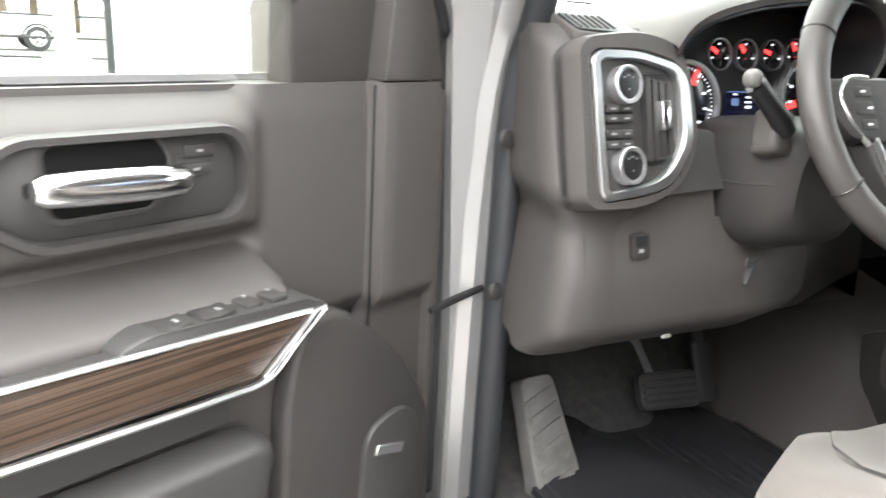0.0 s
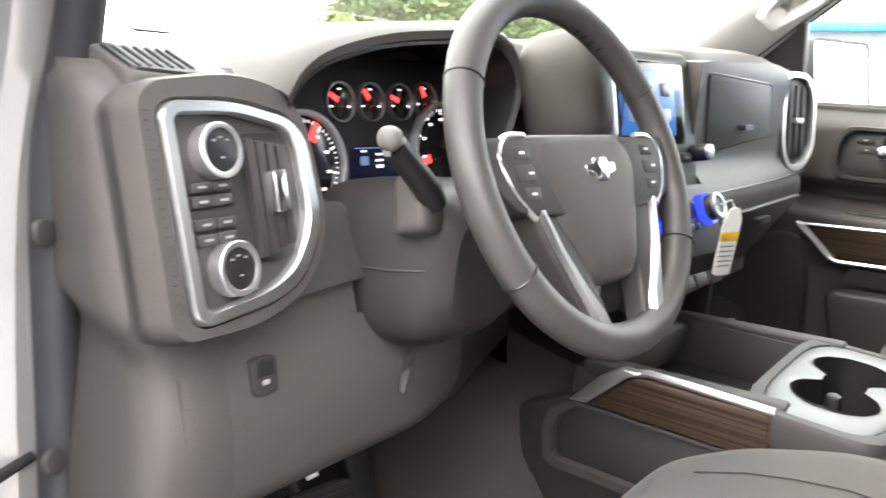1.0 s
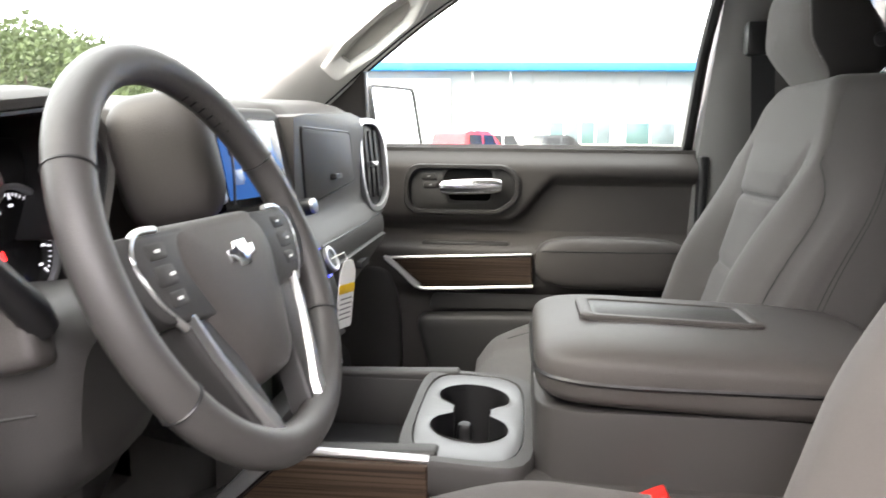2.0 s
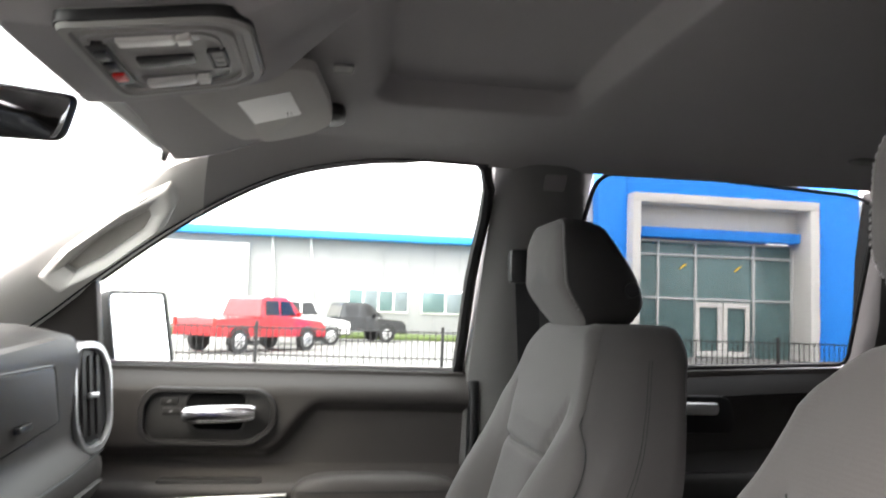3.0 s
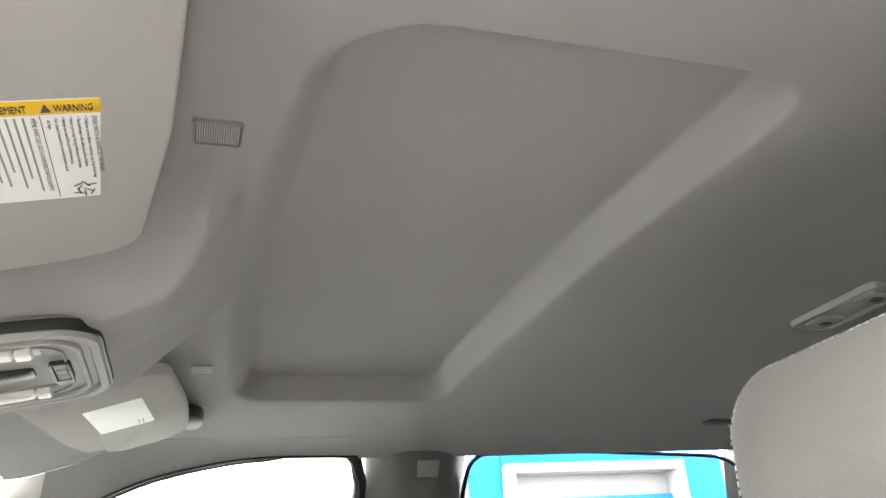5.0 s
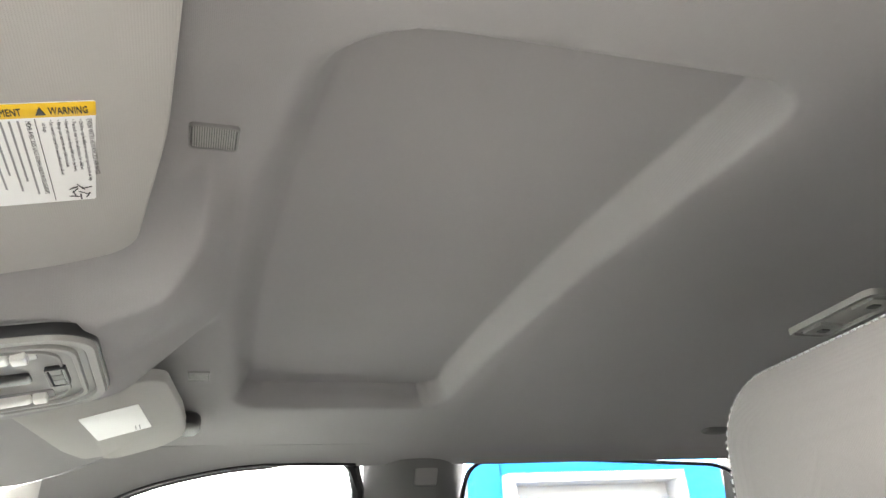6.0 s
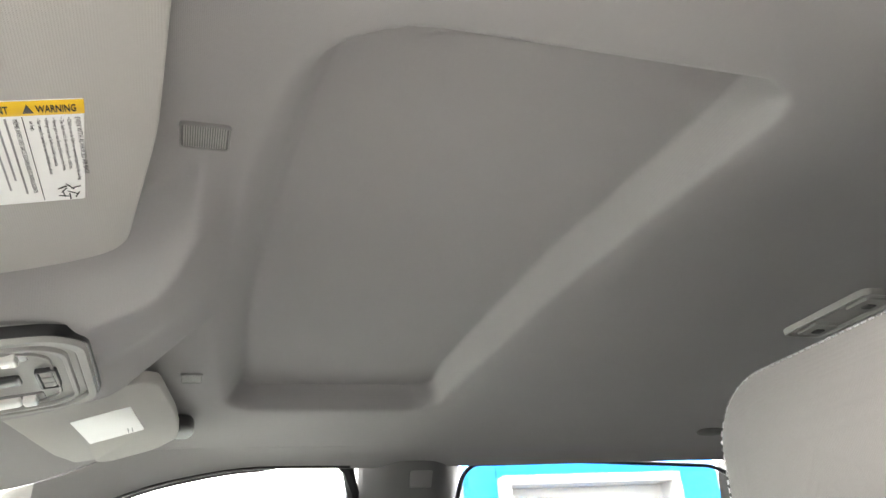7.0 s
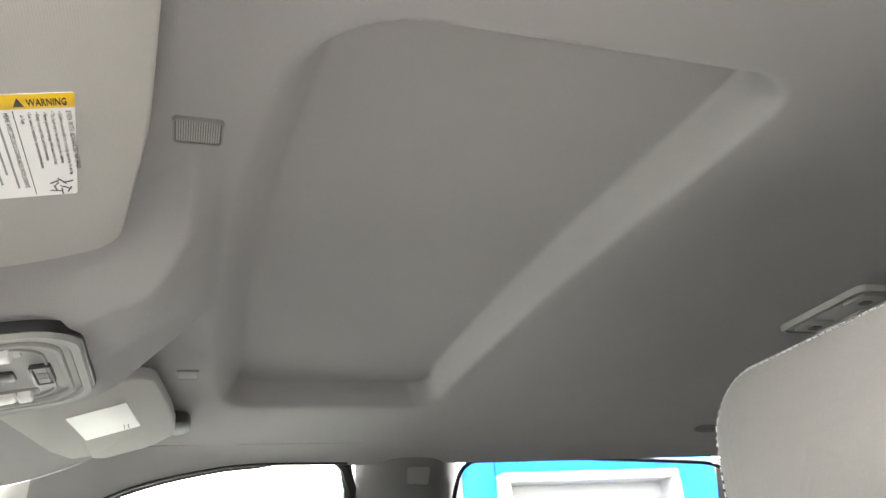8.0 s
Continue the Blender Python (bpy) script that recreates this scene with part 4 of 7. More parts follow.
for i, b in enumerate((0.0225, 0.0125, -0.003, -0.0135)):
    for j, a in enumerate((-0.0155, 0.0035)):
        bt = part("push_button", plate_box(POD, a - 0.001 * i * 0.5, b, 0.018, 0.0082, 0.0, 0.0045), M_PLASTIC_LO, pod)
        part("mark", plate_box(POD, a - 0.001 * i * 0.5, b, 0.0075, 0.0018, 0.0044, 0.0049, 0.0002), M_GREYPRINT, bt)
vent = part("air_vent", plate_box(POD, 0.050, 0.0105, 0.044, 0.096, 0.0, 0.0015), M_BLACK, pod, "tall air vent with upright vanes")
for i in range(4):
    a = 0.034 + 0.0105 * i
    part("vane", plate_box(POD, a, 0.0105, 0.0072, 0.088 - 0.004 * i, 0.0010, 0.0060, 0.001), M_PLASTIC, vent)
part("vane_tab", plate_box(POD, 0.0545, 0.014, 0.014, 0.032, 0.004, 0.0125, 0.002), M_CHROME, vent, "bright metal vane tab")
# demister grille on the pod's top
GRO = [Vector(p) for p in ((-0.687, 0.496), (-0.634, 0.490), (-0.628, 0.456), (-0.681, 0.462))]
GRC = Vector((-0.6575, 0.476))
def grille_place(drop):
    return lambda u, v, w: Vector((u, v, 1.4560 + 0.45 * (v - 0.476) - drop + w))
part("grille_seat", prism(round_poly([GRC + (p - GRC) * 1.20 for p in GRO], 0.006), grille_place(0.024), 0.0215, 0.004), M_SOFT, dash)
gr = part("demister_grille", prism(round_poly(GRO, 0.004), grille_place(0.004), 0.0040, 0.001), M_BLACK, dash, "small black demister grille")
for i in range(6):
    x = -0.678 + 0.0082 * i
    part("slat", rbox((x, 0.476, 1.4563), (0.0036, 0.030, 0.003), 0.001, 1, Euler((radians(24.2), 0, radians(10))).to_matrix()), M_PLASTIC, gr)

# lower panels below the pod and the column
def lower_y(x, z):
    y = knee_y(z)
    y += 0.09 * smoothstep(-0.43, -0.14, x)
    return y
rows = []
for x in grid_range(-0.675, -0.125, 60):
    zt = 1.275 if x < -0.56 else (1.29 if x < -0.50 else 1.25 - 0.05 * smoothstep(-0.44, -0.25, x))
    zb = 1.096
    rows.append([(x, lower_y(x, zt + (zb - zt) * t), zt + (zb - zt) * t) for t in grid_range(0, 1, 16)] + [(x, 0.50, zb - 0.004), (x, 0.52 if x < -0.66 else 0.66, zb + 0.02), (x, 0.52 if x < -0.66 else 0.66, zt)])
kb = part("knee_bolster", loft(rows, True, True), M_SOFT, dash, "smooth grey knee panel", angle=50)
part("closing_panel", prism(round_poly([(-0.555, 1.345), (-0.485, 1.345), (-0.462, 1.285), (-0.585, 1.278)], 0.006), lambda u, v, w: Vector((u, 0.478 - w - (1.345 - v) * 0.55, v)), 0.02, 0.004), M_PLASTIC_LO, dash, "dark panel beside the column")
HR = flat_frame((-0.603, 0.4195, 1.226), 0, 9)
rel = part("bonnet_release", plate_box(HR, 0.0, 0.0, 0.024, 0.029, -0.006, 0.002, 0.0010), M_PLASTIC, kb, "bonnet release lever")
# raised black plate painted as the shade of a finger hollow
part("release_hollow_shade", plate_box(HR, 0.0, 0.006, 0.017, 0.012, 0.001, 0.0025, 0.0005), M_BLACK, rel)
part("mark", plate_box(HR, 0.0, -0.005, 0.007, 0.004, 0.0016, 0.0024, 0.0003), M_GREYPRINT, rel)
part("foot_lamp", plate_box(flat_frame((-0.520, 0.452, 1.098), 0, 40), 0, 0, 0.012, 0.005, 0, 0.005), M_LENS, kb, "small white footwell lamp")
part("tilt_lever", tube([(-0.395, 0.43, 1.205), (-0.430, 0.418, 1.196), (-0.447, 0.410, 1.184), (-0.453, 0.407, 1.172)], [0.005, 0.005, 0.005, 0.003], 8, flat=0.6), M_RUBBER, kb, "dark tilt lever under the column")
# black plate laid over the bolster as the shade below the column
part("column_gap_shade", prism(round_poly([(-0.475, 1.245), (-0.33, 1.240), (-0.30, 1.222), (-0.36, 1.205), (-0.42, 1.193), (-0.46, 1.197)], 0.01), lambda u, v, w: Vector((u, 0.440 + 0.28 * (u + 0.475) - w, v)), 0.014, 0.006), M_BLACK, dash, "black plate standing for the shaded gap under the column")
# cover darker than the knee panel, for the shade of wheel and column
part("lower_cover", prism(round_poly([(-0.455, 1.205), (-0.14, 1.220), (-0.12, 1.135), (-0.30, 1.112), (-0.425, 1.125)], 0.02), lambda u, v, w: Vector((u, 0.427 + 0.28 * (u + 0.455) - w, v)), 0.018, 0.008), M_PLASTIC, dash, "cover under the column, darkened for the shade there")

# instrument cluster in its hood
arch = smooth_path([(-0.562, 1.428, 0), (-0.542, 1.450, 0), (-0.506, 1.468, 0), (-0.437, 1.485, 0), (-0.356, 1.495, 0), (-0.285, 1.501, 0), (-0.245, 1.490, 0), (-0.228, 1.457, 0), (-0.245, 1.42, 0), (-0.272, 1.385, 0)], 4)
rows = []
for y, k, dz in ((0.60, 1.03, 0.012), (0.475, 1.045, 0.012), (0.452, 1.035, 0.010), (0.445, 1.02, 0.006), (0.4465, 1.0, 0.0), (0.452, 0.992, -0.001)):
    rows.append([(-0.41 + (p.x + 0.41) * k, y + (p.y - 1.44) * 0.18, 1.40 + (p.y - 1.40) * k + dz) for p in arch])
part("cluster_hood", loft(rows), M_SOFT, dash, "soft hood over the gauges", angle=60)
rows = []
for y, k, dz in ((0.4505, 0.9905, -0.0012), (0.47, 0.980, -0.002), (0.50, 0.962, -0.003), (0.56, 0.92, -0.004)):
    rows.append([(-0.41 + (p.x + 0.41) * k, y + (p.y - 1.44) * 0.18, 1.40 + (p.y - 1.40) * k + dz) for p in arch])
part("hood_lining", shell(rows, 0.003), M_BLACK, dash, "black lining of the gauge hood")
CLU = flat_frame((-0.37, 0.515, 1.39), 0, 10)
clu = part("gauge_panel", prism(round_poly([(-0.20, -0.065), (0.165, -0.065), (0.165, 0.085), (-0.02, 0.085), (-0.20, 0.055)], 0.02), lambda u, v, w: CLU(u, v, w - 0.02), 0.018, 0.002), M_BLACK, dash, "dark instrument cluster with lit needles")
def needle(P, a, b, ang, r0, r1, wd, w, parent):
    c, s = math.cos(ang), math.sin(ang)
    o = [(a + r0 * c - wd * s, b + r0 * s + wd * c), (a + r1 * c - wd * 0.6 * s, b + r1 * s + wd * 0.6 * c), (a + r1 * c + wd * 0.6 * s, b + r1 * s - wd * 0.6 * c), (a + r0 * c + wd * s, b + r0 * s - wd * c)]
    return part("needle", prism([Vector(p) for p in o], lambda u, v, k: P(u, v, w + k), 0.0012, 0.0003), M_NEEDLE, parent, "lit red needle")
for i, (a, b) in enumerate(((-0.063, 0.039), (-0.020, 0.040), (0.025, 0.041), (0.066, 0.044))):
    gd = part("small_gauge", round_plate(CLU, a, b, 0.0185, -0.002, 0.001), M_GLOSSBLACK, clu, "small round gauge")
    part("gauge_ring", round_ring(CLU, a, b, 0.0195, 0.0178, -0.002, 0.004), M_STEEL, gd)
    needle(CLU, a, b, radians((150, 130, 160, 110)[i]), -0.004, 0.015, 0.0030, 0.0015, gd)
    part("hub", round_plate(CLU, a, b, 0.0045, 0.001, 0.004), M_BLACK, gd)
    for k in range(3):
        t = radians(200 - 110 * k)
        part("mark", plate_box(CLU, a + 0.0125 * math.cos(t), b + 0.0125 * math.sin(t), 0.0042, 0.0016, 0.001, 0.0016, 0.0002), M_DIALPRINT, gd)
for a, b, r, ang in ((-0.115, -0.020, 0.048, 65), (0.092, -0.010, 0.050, 200)):
    gd = part("large_gauge", round_plate(CLU, a, b, r, -0.002, 0.0006), M_GLOSSBLACK, clu, "large round gauge with pale numerals")
    part("gauge_ring", round_ring(CLU, a, b, r + 0.003, r - 0.002, -0.002, 0.007, 40), M_SATIN, gd, "silver gauge ring")
    needle(CLU, a, b, radians(ang), r * 0.52, r * 0.9, 0.0045, 0.0015, gd)
    for k in range(41):
        t = radians(225 - 270 * k / 40)
        big = k % 5 == 0
        L = 0.006 if big else 0.003
        c, s = math.cos(t), math.sin(t)
        rr, wd = r - 0.005, (0.0009 if big else 0.0004)
        o = [(a + (rr - L) * c - wd * s, b + (rr - L) * s + wd * c), (a + rr * c - wd * s, b + rr * s + wd * c), (a + rr * c + wd * s, b + rr * s - wd * c), (a + (rr - L) * c + wd * s, b + (rr - L) * s - wd * c)]
        part("tick", prism([Vector(p) for p in o], lambda u, v, w: CLU(u, v, 0.0006 + w), 0.0006, 0.0001), M_DIALPRINT, gd)
        if big and k:
            part("mark", plate_box(CLU, a + (rr - 0.0115) * c, b + (rr - 0.0115) * s, 0.0058, 0.0026, 0.0006, 0.0012, 0.0002), M_DIALPRINT, gd)
inf = part("info_screen", plate_box(CLU, -0.014, -0.024, 0.078, 0.042, -0.001, 0.0012, 0.0004), M_SCREENDARK, clu, "small lit information screen")
for a, b, sa, sb, m in ((-0.036, -0.018, 0.012, 0.009, M_SCREENPALE), (0.008, -0.014, 0.012, 0.009, M_SCREENPALE), (-0.014, -0.012, 0.009, 0.002, M_DIALPRINT), (-0.014, -0.018, 0.011, 0.002, M_DIALPRINT),
                        (-0.014, -0.024, 0.010, 0.003, M_DIALPRINT), (-0.014, -0.0055, 0.070, 0.0012, M_SCREENPALE), (-0.012, -0.037, 0.010, 0.003, M_NEEDLE), (-0.040, -0.039, 0.008, 0.003, M_DIALPRINT), (-0.036, -0.0085, 0.007, 0.0018, M_DIALPRINT), (0.008, -0.0085, 0.007, 0.0018, M_DIALPRINT)):
    part("readout", plate_box(CLU, a, b, sa, sb, 0.0012, 0.0017, 0.0002), m, inf)

# steering column and wheel
col = thing("steering_column", (-0.43, 0.45, 1.30), "grey steering column cover with a shift lever", "steering column")
rows = []
for y, zc, hx, hz in ((0.50, 1.285, 0.080, 0.074), (0.43, 1.289, 0.082, 0.077), (0.395, 1.293, 0.081, 0.077), (0.365, 1.295, 0.074, 0.068), (0.348, 1.296, 0.056, 0.050)):
    row = []
    for j in range(32):
        a = 2 * math.pi * j / 32
        c, s = math.cos(a), math.sin(a)
        row.append((-0.408 + math.copysign(abs(c) ** 0.55, c) * hx * (1 + 0.08 * s), y - 0.10 * math.copysign(abs(s) ** 0.6, s) * hz, zc + math.copysign(abs(s) ** 0.6, s) * hz))
    rows.append(row)
cov = part("column_cover", loft(rows, True, True), M_PLASTIC, col)
part("cover_seam", tube([(-0.4905, 0.44, 1.292), (-0.4900, 0.395, 1.296), (-0.4825, 0.366, 1.300)], 0.0012, 5), M_PLASTIC_LO, cov)
part("shift_gate", rbox((-0.486, 0.374, 1.354), (0.030, 0.034, 0.050), 0.008, 3, Euler((radians(-16), radians(14), 0)).to_matrix()), M_SOFT, cov, "lighter plate behind the shift lever")
lever = part("shift_lever", tube([(-0.484, 0.362, 1.358), (-0.493, 0.359, 1.369), (-0.512, 0.361, 1.387), (-0.532, 0.363, 1.404)], [0.0125, 0.0115, 0.0105, 0.0105], 12), M_BLACK, col, "black shift lever with pale tip")
part("lever_knob", pillow((-0.540, 0.360, 1.410), (0.019, 0.019, 0.019), (2.2, 2.2), 18, 10), M_REST, lever, "satin grey lever tip")

wheel = thing("steering_wheel", (-0.3763, 0.2847, 1.3915), "dark leather steering wheel with three silver edged spokes", "steering wheel")
WH = flat_frame((-0.3763, 0.2847, 1.3915), -4.1, 24.26)
RC, RR = 0.1485, 0.0150
rows = []
for i in range(73):
    t = 2 * math.pi * i / 72
    c, s = math.cos(t), math.sin(t)
    fat = 1 + 0.10 * math.exp(-((abs(t - math.pi / 2) - 0.9) / 0.25) ** 2)
    rows.append([WH((RC + RR * fat * math.cos(q)) * c, (RC + RR * fat * math.cos(q)) * s, 0.92 * RR * math.sin(q)) for q in (2 * math.pi * j / 16 for j in range(16))])
bm = loft(rows, True)
bmesh.ops.remove_doubles(bm, verts=bm.verts, dist=1e-6)
rim = part("rim", bm, M_LEATHER, wheel, "stitched dark leather rim")
for deg in (28, 152, 212, 328):
    t = radians(deg)
    pth = [WH((RC + RR * 1.03 * math.cos(q)) * math.cos(t), (RC + RR * 1.03 * math.cos(q)) * math.sin(t), 0.95 * RR * math.sin(q)) for q in (2 * math.pi * j / 16 for j in range(16))]
    part("seam", tube(pth, 0.0011, 5, True), M_BLACK, rim)
for i in range(26):
    t = radians(32 + 116 * i / 25)
    if i < 9:
        r = RC - RR * 0.99
        p0, p1 = WH(r * math.cos(t), r * math.sin(t), -0.003), WH(r * math.cos(t + 0.012), r * math.sin(t + 0.012), 0.004)
        part("stitch", tube([p0, p1], 0.0011, 4), M_BLACK, rim)
# centre pad, domed towards the driver
hub_o = round_poly([(-0.084, 0.029), (0.070, 0.029), (0.082, 0.0), (0.058, -0.050), (0.032, -0.100), (-0.036, -0.100), (-0.070, -0.048), (-0.092, 0.0)], 0.016, 4)
rows = []
for k, w in ((1.0, -0.03), (1.0, -0.006), (0.97, 0.001), (0.90, 0.006), (0.75, 0.0095), (0.5, 0.0115), (0.2, 0.012)):
    rows.append([WH(p.x * k, -0.02 + (p.y + 0.02) * k, w) for p in hub_o])
pad = part("centre_pad", loft(rows, True, True), M_SOFT, wheel, "domed centre pad with a small bright emblem", angle=50)
em = part("emblem", prism(round_poly([(-0.022, -0.006), (-0.010, -0.006), (-0.010, -0.011), (0.008, -0.011), (0.010, -0.006), (0.022, -0.004), (0.022, 0.004), (0.012, 0.004), (0.010, 0.009), (-0.008, 0.009), (-0.010, 0.004), (-0.022, 0.003)], 0.001, 2), lambda u, v, w: WH(u + 0.002, v - 0.005, 0.0108 + w), 0.003, 0.0008), M_CHROME, pad, "plain bright emblem")
for s in (-1, 1):
    sp = part("side_spoke", prism(round_poly([(s * 0.050, 0.024), (s * 0.140, 0.024), (s * 0.140, -0.008), (s * 0.118, -0.034), (s * 0.050, -0.042)][::s], 0.008), lambda u, v, w: WH(u, v, w - 0.014), 0.022, 0.004), M_PLASTIC_LO, wheel, "spoke with push buttons")
    part("spoke_trim", tube(smooth_path([WH(s * 0.086, 0.025, 0.006), WH(s * 0.110, 0.024, 0.006), WH(s * 0.124, 0.008, 0.006), WH(s * 0.116, -0.018, 0.006), WH(s * 0.096, -0.040, 0.005)], 6), 0.0028, 8), M_CHROMEFRAME, sp, "silver edge")
    for i, (du, dv, su, sv) in enumerate(((0.097, 0.011, 0.022, 0.011), (0.097, -0.005, 0.024, 0.014), (0.094, -0.021, 0.020, 0.011))):
        bt = part("push_button", plate_box(WH, s * du, dv, su, sv, 0.005, 0.0088), M_PLASTIC_LO, sp)
        part("mark", plate_box(WH, s * du + (0.006 if i == 1 else 0), dv, 0.006, 0.002, 0.0088, 0.0093, 0.0002), M_WHITE, bt)
    lo = [(s * 0.056, -0.040), (s * 0.100, -0.034), (s * 0.082, -0.080), (s * 0.058, -0.136), (s * 0.026, -0.140), (s * 0.036, -0.098)]
    ls = part("lower_spoke", prism(round_poly(lo[::-s], 0.006), lambda u, v, w: WH(u, v, w - 0.016), 0.020, 0.004), M_PLASTIC_LO, wheel, "angled lower spoke")
    rows = []
    for (a, b), wd in (((s * 0.088, -0.034), 0.0025), ((s * 0.077, -0.066), 0.004), ((s * 0.062, -0.096), 0.0065), ((s * 0.048, -0.120), 0.010), ((s * 0.042, -0.136), 0.009)):
        rows.append([WH(a - wd, b, 0.002), WH(a - wd * 0.6, b, 0.009), WH(a + wd * 0.6, b, 0.009), WH(a + wd, b, 0.002)])
    part("spoke_trim", loft(rows, True, True), M_CHROMEFRAME, ls, "satin chrome spoke edge")
part("hub_back", round_plate(WH, 0, -0.02, 0.045, -0.06, -0.012), M_BLACK, wheel)
IG = flat_frame((-0.120, 0.398, 1.219), -4, 14)
key = part("start_button", round_plate(IG, 0, 0, 0.0135, -0.02, 0.008, 0.002), M_BLACK, dash, "round start button in a silver ring")
part("button_ring", round_ring(IG, 0, 0, 0.0185, 0.0135, -0.02, 0.010), M_CHROMEFRAME, key, "silver ring")
part("switch_panel", plate_box(IG, 0.03, -0.005, 0.12, 0.075, -0.03, -0.004, 0.004), M_PLASTIC_LO, dash, "dark panel beside the column")

# centre stack with screen
CS = flat_frame((0.03, 0.400, 1.44), -6, 12)
stack = part("control_tower", prism(round_poly([(-0.17, 0.075), (0.12, 0.082), (0.13, -0.05), (0.115, -0.20), (-0.125, -0.20), (-0.16, -0.05)], 0.02), lambda u, v, w: CS(u, v, w - 0.12), 0.115, 0.012, 3), M_SOFT, dash, "centre stack with touch screen and climate controls")
wing = part("stack_wing", pillow(CS(-0.215, 0.010, 0.010), (0.10, 0.10, 0.135), (3, 3.4), 24, 14, None, Euler((radians(-12), 0, radians(20))).to_matrix()), M_SOFT, dash, "rounded pad beside the gauges")
part("wing_seam", tube(smooth_path([CS(-0.187, 0.068, 0.052), CS(-0.184, 0.040, 0.060), CS(-0.183, 0.0, 0.062), CS(-0.186, -0.045, 0.056)], 5), 0.0014, 6), M_BLACK, wing)
part("side_vent", plate_box(CS, -0.158, 0.012, 0.036, 0.095, 0.0, 0.010, 0.003), M_BLACK, stack, "black side vent")
for i in range(2):
    part("vent_tab", plate_box(CS, -0.160 + 0.015 * i, 0.006 - 0.004 * i, 0.007, 0.014, 0.010, 0.018, 0.002), M_CHROME, stack)
part("screen_trim", plate_box(CS, -0.128, 0.012, 0.012, 0.105, 0.0, 0.016, 0.003), M_SATIN, stack, "bright upright trim beside the screen")
scr = part("touch_screen", prism(round_poly([(-0.118, -0.050), (0.062, -0.050), (0.066, 0.060), (-0.118, 0.058)], 0.008), lambda u, v, w: CS(u, v, w - 0.004), 0.014, 0.003), M_GLOSSBLACK, stack, "touch screen showing a blue page")
part("screen_page", prism(round_poly([(-0.105, -0.038), (0.034, -0.038), (0.036, 0.046), (-0.105, 0.044)], 0.003), lambda u, v, w: CS(u, v, 0.0100 + w), 0.0008, 0.0002), M_SCREENBLUE, scr)
for i in range(3):
    for j in range(2):
        part("screen_icon", plate_box(CS, -0.075 + 0.042 * i, 0.022 - 0.034 * j, 0.026, 0.018, 0.0108, 0.0113, 0.0002), M_SCREENPALE if (i + j) % 2 else M_SCREENDARK, scr)
for a, b, r in ((0.105, -0.062, 0.012), (-0.135, -0.065, 0.012)):
    kn = part("audio_knob", round_plate(CS, a, b, r, -0.004, 0.022, 0.003), M_BLACK, stack)
    part("knob_cap", round_plate(CS, a, b, r * 0.9, 0.02, 0.026, 0.002), M_SATIN, kn, "satin knob cap")
for i in range(6):
    bt = part("push_button", plate_box(CS, -0.095 + 0.034 * i, -0.068, 0.028, 0.014, -0.006, 0.004), M_PLASTIC_LO, stack)
    part("mark", plate_box(CS, -0.095 + 0.034 * i, -0.068, 0.012, 0.003, 0.0039, 0.0044, 0.0002), M_GREYPRINT, bt)
CL = flat_frame((0.03, 0.345, 1.30), -6, 26)
clim = part("climate_panel", prism(round_poly([(-0.115, 0.045), (0.115, 0.045), (0.105, -0.055), (-0.105, -0.055)], 0.012), lambda u, v, w: CL(u, v, w - 0.03), 0.030, 0.006), M_PLASTIC_LO, stack, "climate control panel")
for a in (-0.064, 0.064):
    kn = part("climate_knob", round_plate(CL, a, 0.006, 0.0185, 0.0, 0.024, 0.003), M_BLACK, clim)
    part("lit_ring", round_ring(CL, a, 0.006, 0.0220, 0.0183, 0.002, 0.012), M_LEDBLUE, kn, "glowing blue ring")
    part("knob_cap", round_ring(CL, a, 0.006, 0.0180, 0.013, 0.02, 0.027), M_SATIN, kn, "satin ring")
for i in range(5):
    for j in range(2):
        bt = part("push_button", plate_box(CL, -0.034 + 0.017 * i, 0.018 - 0.030 * j, 0.015, 0.016, 0.0, 0.004), M_BLACK, clim)
        part("mark", plate_box(CL, -0.034 + 0.017 * i, 0.018 - 0.030 * j, 0.006, 0.003, 0.0039, 0.0044, 0.0002), M_GREYPRINT, bt)
for i in range(4):
    part("rocker_switch", plate_box(CL, -0.060 + 0.04 * i, -0.085, 0.034, 0.018, -0.028, -0.006, 0.003), M_PLASTIC, stack)

# hang tag on the climate knob
tag = thing("hang_tag", (0.07, 0.30, 1.26), "white paper hang tag with a yellow band", "tag")
TG = flat_frame((0.092, 0.300, 1.270), -20, -6)
tb = part("card", prism(round_poly([(-0.019, -0.050), (0.019, -0.050), (0.019, 0.028), (0.010, 0.046), (-0.010, 0.046), (-0.019, 0.028)], 0.005), lambda u, v, w: TG(u, v, w), 0.0012, 0.0004), M_PAPER, tag)
part("band", plate_box(TG, 0, 0.006, 0.0384, 0.013, 0.0012, 0.0016, 0.0002), M_YELLOW, tb, "yellow band")
for i in range(5):
    part("mark", plate_box(TG, 0, -0.008 - 0.007 * i, 0.028, 0.002, 0.0012, 0.0015, 0.0001), M_GREYPRINT, tb)
part("string", tube([TG(0, 0.042, 0.001), TG(-0.006, 0.056, -0.004), CL(0.064, 0.006, 0.02)], 0.001, 5), M_WHITE, tag)

# passenger side of the dash
def pdash_y(x, z):
    y = 0.385 + 0.02 * smoothstep(1.50, 1.55, z)
    y -= 0.035 * smoothstep(1.37, 1.31, z) * smoothstep(1.24, 1.29, z)
    y += 0.05 * smoothstep(1.24, 1.15, z) + 0.03 * smoothstep(0.66, 0.745, x)
    return y
rows = []
